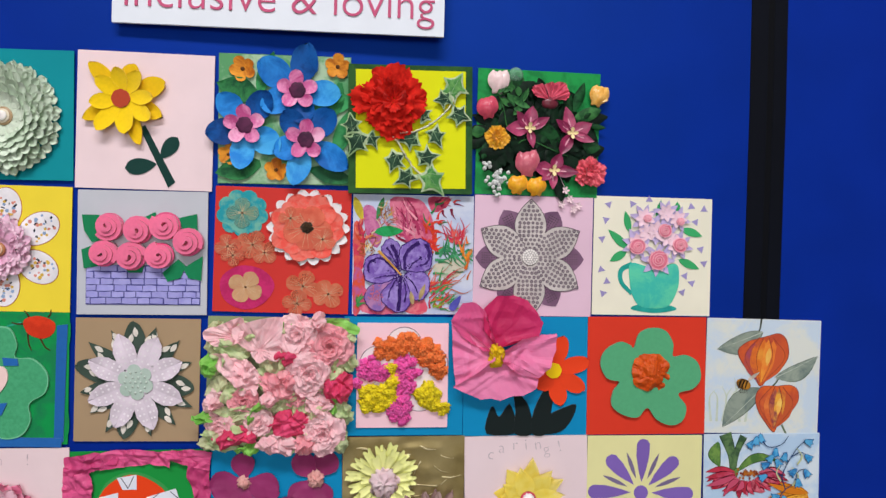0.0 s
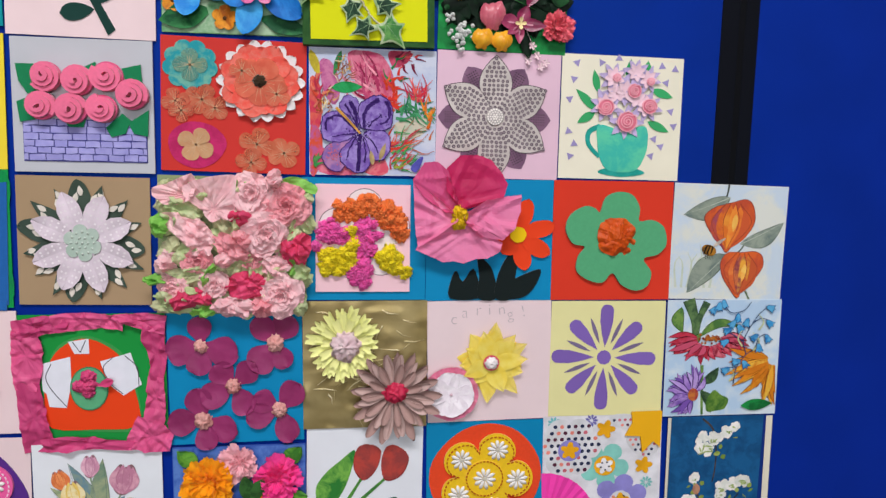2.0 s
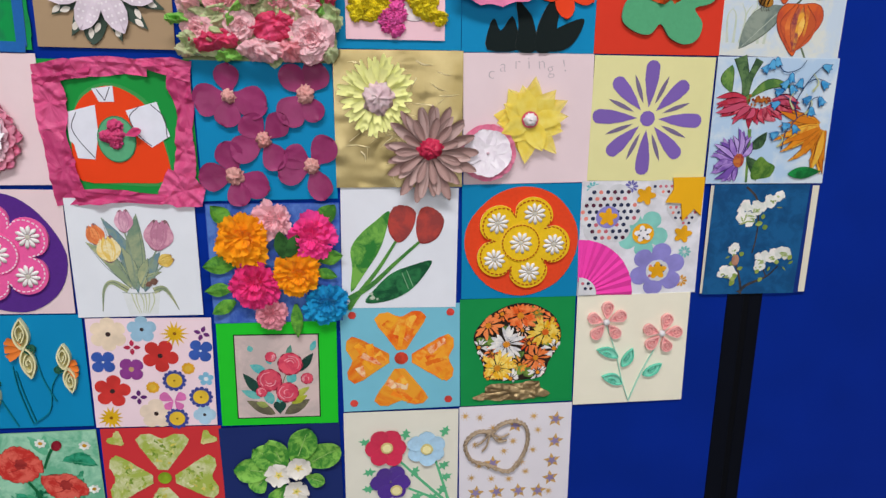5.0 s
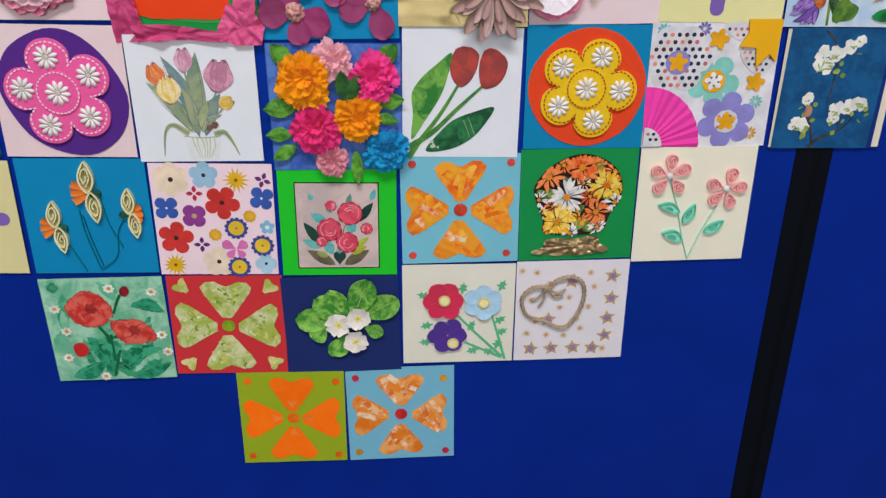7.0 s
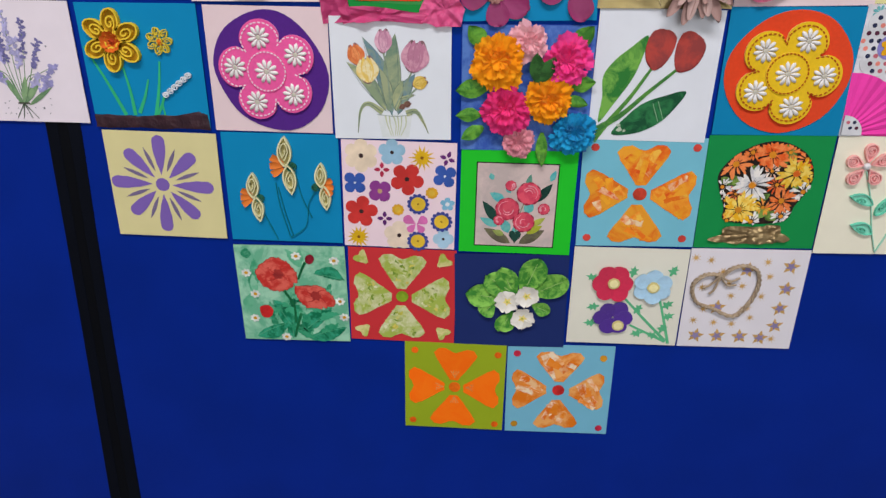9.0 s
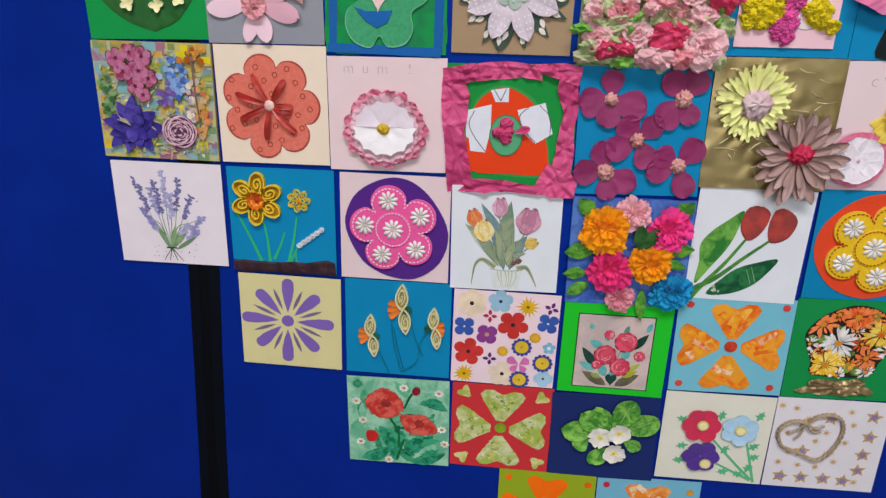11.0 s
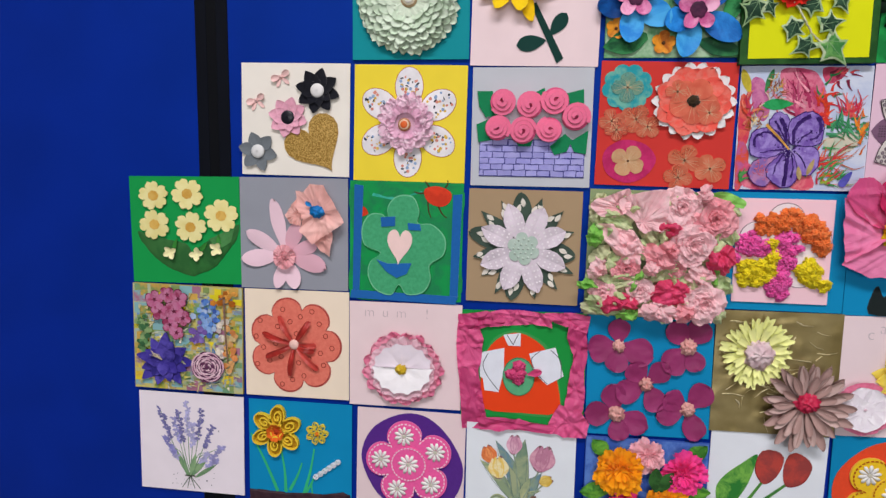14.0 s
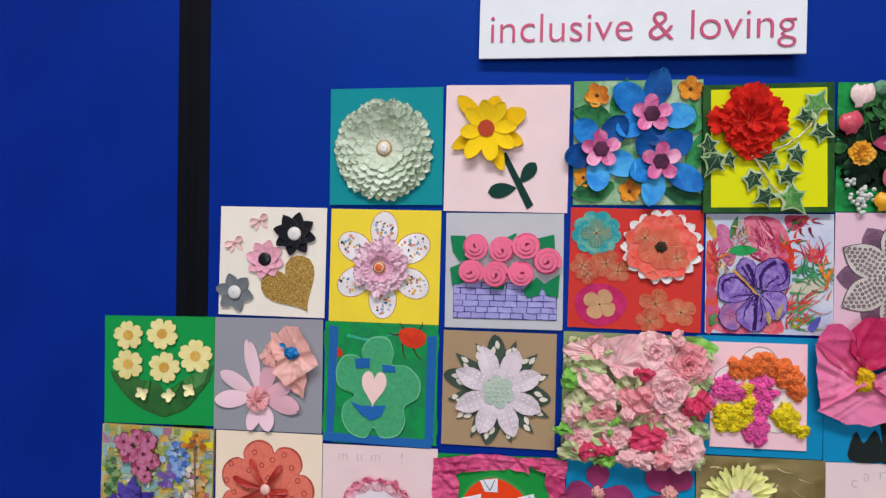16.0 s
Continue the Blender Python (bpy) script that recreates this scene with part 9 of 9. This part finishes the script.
# ---- the pictures, row by row from the top ----
teal_zinnia(Picture("paper_zinnia", "scalloped pale green paper zinnia on teal card", 3, 1, -0.3070, 1.6473, 0.1481, 0.1512, 0.06, M("card","0d8a94"), thick=1.0))
yellow_felt_flower(Picture("felt_flower_picture", "yellow felt flower with dark stem on pink card", 4, 1, -0.1521, 1.6435, 0.1559, 0.1608, -0.86, PINKCARD, thick=1.5))
blue_anemones(Picture("painted_flower_collage", "blue painted paper flowers with pink centres on green", 5, 1, 0.0092, 1.6495, 0.1555, 0.1546, -0.09, M("paint","7da878","4f8a58"), thick=1.0))
red_carnation_ivy(Picture("carnation_picture", "red carnation and variegated ivy on yellow, green border", 6, 1, 0.1597, 1.6404, 0.1491, 0.1542, 0.46, M("paint","1f4a20","2d5a28"), thick=9))
orchid_spray(Picture("artificial_flower_picture", "artificial orchids, roses and foliage massed on green card", 7, 1, 0.3174, 1.6411, 0.1537, 0.1545, -1.08, M("paint","1f9448","187a3c"), thick=1.0))
felt_flowers_bows(Picture("felt_flower_picture", "black, pink and grey flowers with gold heart on cream", 2, 2, -0.4582, 1.4963, 0.1454, 0.1440, -0.80, M("card","e6e0d6"), thick=1.0))
floral_daisy(Picture("ruffled_daisy_picture", "sprigged paper petals round pink ruffle on yellow card", 3, 2, -0.3071, 1.4922, 0.1446, 0.1464, -0.84, YELLOWCARD, thick=1.0))
rose_wall(Picture("felt_rose_picture", "rolled pink felt roses above lilac brick wall", 4, 2, -0.1535, 1.4885, 0.1480, 0.1458, -0.23, M("card","bcbfc6"), thick=1.5))
pressed_collage(Picture("pressed_flower_collage", "pressed petals and coral paper flower on red card", 5, 2, 0.0078, 1.4929, 0.1600, 0.1494, -1.21, M("card","cf3a34"), thick=1.0))
hibiscus_print(Picture("hibiscus_painting", "purple hibiscus painted among red and pink blooms", 6, 2, 0.1648, 1.4894, 0.1467, 0.1450, -0.13, M("card","ccd3e4"), thick=1.0))
leopard_star(Picture("spotted_star_picture", "leopard spotted star flower with jewelled centre on pink", 7, 2, 0.3130, 1.4892, 0.1484, 0.1480, -0.67, M("card","e2bfd2"), thick=1.0))
vase_bouquet(Picture("paper_bouquet_picture", "turquoise paper jug of lilac flowers on cream card", 8, 2, 0.4653, 1.4904, 0.1527, 0.1482, -0.72, CREAM, thick=1.0))
primroses(Picture("primrose_picture", "pale yellow paper primroses with leaf on green card", 1, 3, -0.6147, 1.3481, 0.1569, 0.1452, 0.50, GREENCARD, thick=1.0))
pink_grey(Picture("paper_flower_picture", "pink paper petals and tissue flower on grey card", 2, 3, -0.4618, 1.3470, 0.1481, 0.1486, -0.03, M("card","8f929c"), thick=1.0))
green_smiling_flower(Picture("felt_flower_picture", "smiling green felt flower with blue strip border", 3, 3, -0.3110, 1.3413, 0.1487, 0.1546, -0.45, GREENCARD, thick=1.0))
spotted_dahlia(Picture("paper_dahlia_picture", "mauve dotted paper dahlia on brown kraft card", 4, 3, -0.1586, 1.3386, 0.1424, 0.1452, -0.71, M("card","a88f70"), thick=1.0))
tissue_roses(Picture("tissue_rose_picture", "square massed with scrunched pink tissue paper roses", 5, 3, 0.0040, 1.3335, 0.1667, 0.1593, -0.91, M("card","8a9a70"), thick=1.0))
pink_inset_flower(Picture("crepe_flower_picture", "crepe ball flower on pale pink card over turquoise", 6, 3, 0.1547, 1.3412, 0.1458, 0.1445, -0.31, TURQ, thick=1.0))
big_poppy(Picture("tissue_poppy_picture", "large magenta tissue poppy and red flower on turquoise", 7, 3, 0.3055, 1.3406, 0.1550, 0.1471, -0.14, TURQ, thick=1.0))
felt_green_flower(Picture("felt_flower_picture", "mint green felt flower with orange centre on red", 8, 3, 0.4597, 1.3405, 0.1527, 0.1473, -0.24, REDCARD, thick=1.0))
physalis_painting(Picture("physalis_painting", "watercolour of two orange physalis lanterns and a bee", 9, 3, 0.6128, 1.3386, 0.1522, 0.1459, -1.38, M("card","d6dbdd"), thick=1.0))
mosaic_garden(Picture("garden_collage", "mixed garden flower collage on tissue paper mosaic", 1, 4, -0.6149, 1.1980, 0.1588, 0.1488, -0.80, M("card","b8a860"), thick=4))
coral_button_flower(Picture("button_flower_picture", "coral flower with red ribbons and button on cream", 2, 4, -0.4596, 1.1966, 0.1455, 0.1489, -0.15, M("card","ead9c4"), thick=1.0))
mum_carnation(Picture("tissue_flower_picture", "white and pink tissue flower on pale pink card", 3, 4, -0.3104, 1.1887, 0.1508, 0.1421, -0.05, PINKCARD, thick=1.0))
framed_toadstool(Picture("tissue_framed_picture", "orange paper shape framed with crinkled magenta tissue", 4, 4, -0.1548, 1.1763, 0.1606, 0.1575, 0.41, M("card","1c9440"), thick=1.0))
plum_flowers(Picture("plum_flower_picture", "plum paper petals with tissue centres on turquoise card", 5, 4, 0.0046, 1.1794, 0.1542, 0.1619, 0.72, TURQ, thick=1.0))
foil_daisies(Picture("foil_daisy_picture", "yellow and brown paper daisies on crinkled gold foil", 6, 4, 0.1560, 1.1902, 0.1480, 0.1556, 0.01, M("foil","a8986a","8a7a4c"), thick=2.5))
caring_card(Picture("tissue_flower_picture", "yellow and white tissue flowers on pale pink card", 7, 4, 0.3082, 1.1916, 0.1543, 0.1515, 0.88, M("card","e9d4d8"), thick=1.0))
radial_purple(Picture("stencil_flower_picture", "purple stencilled radial flower on pale yellow card", 8, 4, 0.4586, 1.1916, 0.1482, 0.1469, -0.43, M("card","e6e2a4"), thick=1.0))
coneflower_painting(Picture("coneflower_painting", "painted red, orange and violet coneflowers with blue bells", 9, 4, 0.6125, 1.1897, 0.1542, 0.1516, -0.13, M("card","c4d6e6"), thick=1.0))
lavender_print(Picture("lavender_print", "watercolour bunch of lavender on white paper", 1, 5, -0.6151, 1.0462, 0.1547, 0.1439, -0.64, M("card","e6dce4"), thick=1.0))
quilled_daffodils(Picture("quilled_daffodil_picture", "quilled yellow daffodils above brown soil on turquoise", 2, 5, -0.4568, 1.0424, 0.1469, 0.1463, -0.38, TURQ, thick=1.0))
pink_badge(Picture("felt_badge_picture", "pink felt flower on purple disc with daisy buttons", 3, 5, -0.3019, 1.0395, 0.1478, 0.1470, -0.83, PINKCARD, thick=1.0))
tulip_watercolour(Picture("tulip_watercolour", "watercolour tulips in a glass vase on white paper", 4, 5, -0.1540, 1.0311, 0.1435, 0.1433, -0.00, M("card","dde2e8"), thick=1.0))
carnation_posy(Picture("carnation_posy_picture", "bright crepe carnations with green leaves on blue", 5, 5, 0.0070, 1.0211, 0.1543, 0.1463, -0.01, M("card","3a5cb0"), thick=3))
collage_tulips(Picture("tulip_collage", "two red paper tulips with green leaves on white", 6, 5, 0.1552, 1.0370, 0.1406, 0.1498, -0.81, WHITE, thick=1.0))
yellow_badge(Picture("felt_badge_picture", "yellow felt flower on orange disc with daisy buttons", 7, 5, 0.3047, 1.0434, 0.1475, 0.1436, 0.32, TURQ, thick=1.0))
pattern_paper(Picture("patterned_paper_picture", "patterned flower paper with pink fan on white", 8, 5, 0.4571, 1.0457, 0.1566, 0.1463, 0.50, M("print","e4e4ea"), thick=1.0))
blossom_painting(Picture("blossom_painting", "white blossom twig painted on deep blue sheet", 9, 5, 0.6154, 1.0412, 0.1452, 0.1430, -0.29, M("card","14307a"), thick=1.0))
radial_purple(Picture("stencil_flower_picture", "purple stencilled radial flower on straw yellow card", 2, 6, -0.4536, 0.8929, 0.1472, 0.1414, -1.18, M("card","ddd49c"), thick=1.0))
quilled_jonquils(Picture("quilled_jonquil_picture", "three quilled cream and orange jonquils on turquoise", 3, 6, -0.2987, 0.8914, 0.1494, 0.1449, -0.68, TURQ, thick=1.0))
printed_flowers(Picture("flower_print", "small bright printed flowers scattered on pale pink", 4, 6, -0.1481, 0.8854, 0.1455, 0.1422, -1.09, M("card","ead2da"), thick=1.0))
green_framed_print(Picture("framed_flower_print", "peony print in a bright green card frame", 5, 6, 0.0028, 0.8813, 0.1447, 0.1415, -0.77, M("card","22c62c"), thick=1.5))
sky_hearts(Picture("stencil_heart_picture", "four orange painted hearts on sky blue card", 6, 6, 0.1557, 0.8947, 0.1494, 0.1411, 0.62, SKYCARD, thick=1.0))
fabric_basket(Picture("fabric_basket_picture", "daisy print fabric basket on green card", 7, 6, 0.3050, 0.8987, 0.1480, 0.1456, 0.93, M("card","16904a"), thick=1.0))
quilled_pink(Picture("quilled_flower_picture", "two quilled coral flowers with mint leaves on cream", 8, 6, 0.4560, 0.8972, 0.1496, 0.1507, 0.65, CREAM, thick=1.0))
poppy_painting(Picture("poppy_painting", "watercolour red poppies and daisies on green", 3, 7, -0.2986, 0.7400, 0.1515, 0.1452, 0.37, M("card","8cc49c"), thick=1.0))
red_hearts(Picture("stencil_heart_picture", "mottled green hearts stencilled on red card", 4, 7, -0.1470, 0.7416, 0.1453, 0.1407, -0.89, M("card","c8353a"), thick=1.0))
primula_sprig(Picture("primula_picture", "white primula sprig with green leaves on navy card", 5, 7, 0.0008, 0.7385, 0.1514, 0.1400, 0.88, M("card","1e2e68"), thick=1.0))
felt_trio(Picture("felt_trio_picture", "red, blue and violet felt flowers on cream", 6, 7, 0.1551, 0.7502, 0.1486, 0.1426, -0.16, M("card","e6e4d4"), thick=1.0))
twine_heart(Picture("twine_heart_picture", "brown twine heart on gold flower patterned paper", 7, 7, 0.3066, 0.7511, 0.1504, 0.1450, 0.39, M("card","e0dce2"), thick=1.0))
lime_hearts(Picture("stencil_heart_picture", "neon orange hearts on lime green card", 4, 8, -0.0737, 0.5977, 0.1439, 0.1449, -0.65, M("card","94a822"), thick=1.0))
pale_sky_hearts(Picture("stencil_heart_picture", "orange and white brushed hearts on pale blue card", 5, 8, 0.0757, 0.5982, 0.1490, 0.1487, 0.39, M("card","74b4cc"), thick=1.0))
# ---- the lettered sign above the pictures, standing a little off the board ----
sign = tagged(new("lettered_sign"), "white foam board sign with raised pink lettering", "sign")
sign.matrix_world = pose(0.005, -0.015, 1.752, 0, 0.9, -1.4)
SIGNW = 0.1925
box("backing", -SIGNW, SIGNW, -0.0015, 0.0015, 0.0, 0.29, M("card", "dfe5ec"), sign, 0.0004)
box("spacer", -0.15, -0.12, 0.0018, 0.0095, 0.05, 0.24, M("card", "dfe5ec"), sign)
box("spacer", 0.12, 0.15, 0.0018, 0.0165, 0.05, 0.24, M("card", "dfe5ec"), sign)
cu = bpy.data.curves.new("lettering", "FONT")
cu.body, cu.size, cu.extrude, cu.align_x, cu.bevel_depth = "inclusive & loving", 0.052, 0.0006, "CENTER", 0.0001
cu.offset = -0.0007
tmp = bpy.data.objects.new("lettering", cu)
scene.collection.objects.link(tmp)
me = bpy.data.meshes.new_from_object(tmp.evaluated_get(bpy.context.evaluated_depsgraph_get()))
bpy.data.objects.remove(tmp)
me.materials.clear()
me.materials.append(M("card", "c85a7e"))
wide = max(v.co.x for v in me.vertices) - min(v.co.x for v in me.vertices)
bm = bmesh.new()
bm.from_mesh(me)
left, islands = set(bm.verts), []
while left:
    stack, island = [left.pop()], []
    while stack:
        v = stack.pop()
        island.append(v)
        for e in v.link_edges:
            o = e.other_vert(v)
            if o in left:
                left.remove(o)
                stack.append(o)
    islands.append((min(v.co.x for v in island), max(v.co.x for v in island), island))
letters = []                    # a dot above its stem belongs to the same letter
for x0, x1, island in sorted(islands, key=lambda q: q[0]):
    if letters and (x0 + x1) / 2 < letters[-1][1]:
        letters[-1][2].extend(island)
        letters[-1][1] = max(letters[-1][1], x1)
    else:
        letters.append([x0, x1, list(island)])
for _, _, verts in letters:
    number = {v: i for i, v in enumerate(verts)}
    faces = [tuple(number[v] for v in f.verts) for f in bm.faces if f.verts[0] in number]
    letter = part("letter", [tuple(v.co) for v in verts], faces, M("card", "c85a7e"), sign, "pink raised letter", False)
    letter.matrix_local = pose(0.0, -0.0024, 0.0195, 90, 0, 0) @ Matrix.Diagonal((0.359 / wide, 1.0, 1, 1))
bm.free()
bpy.data.meshes.remove(me)
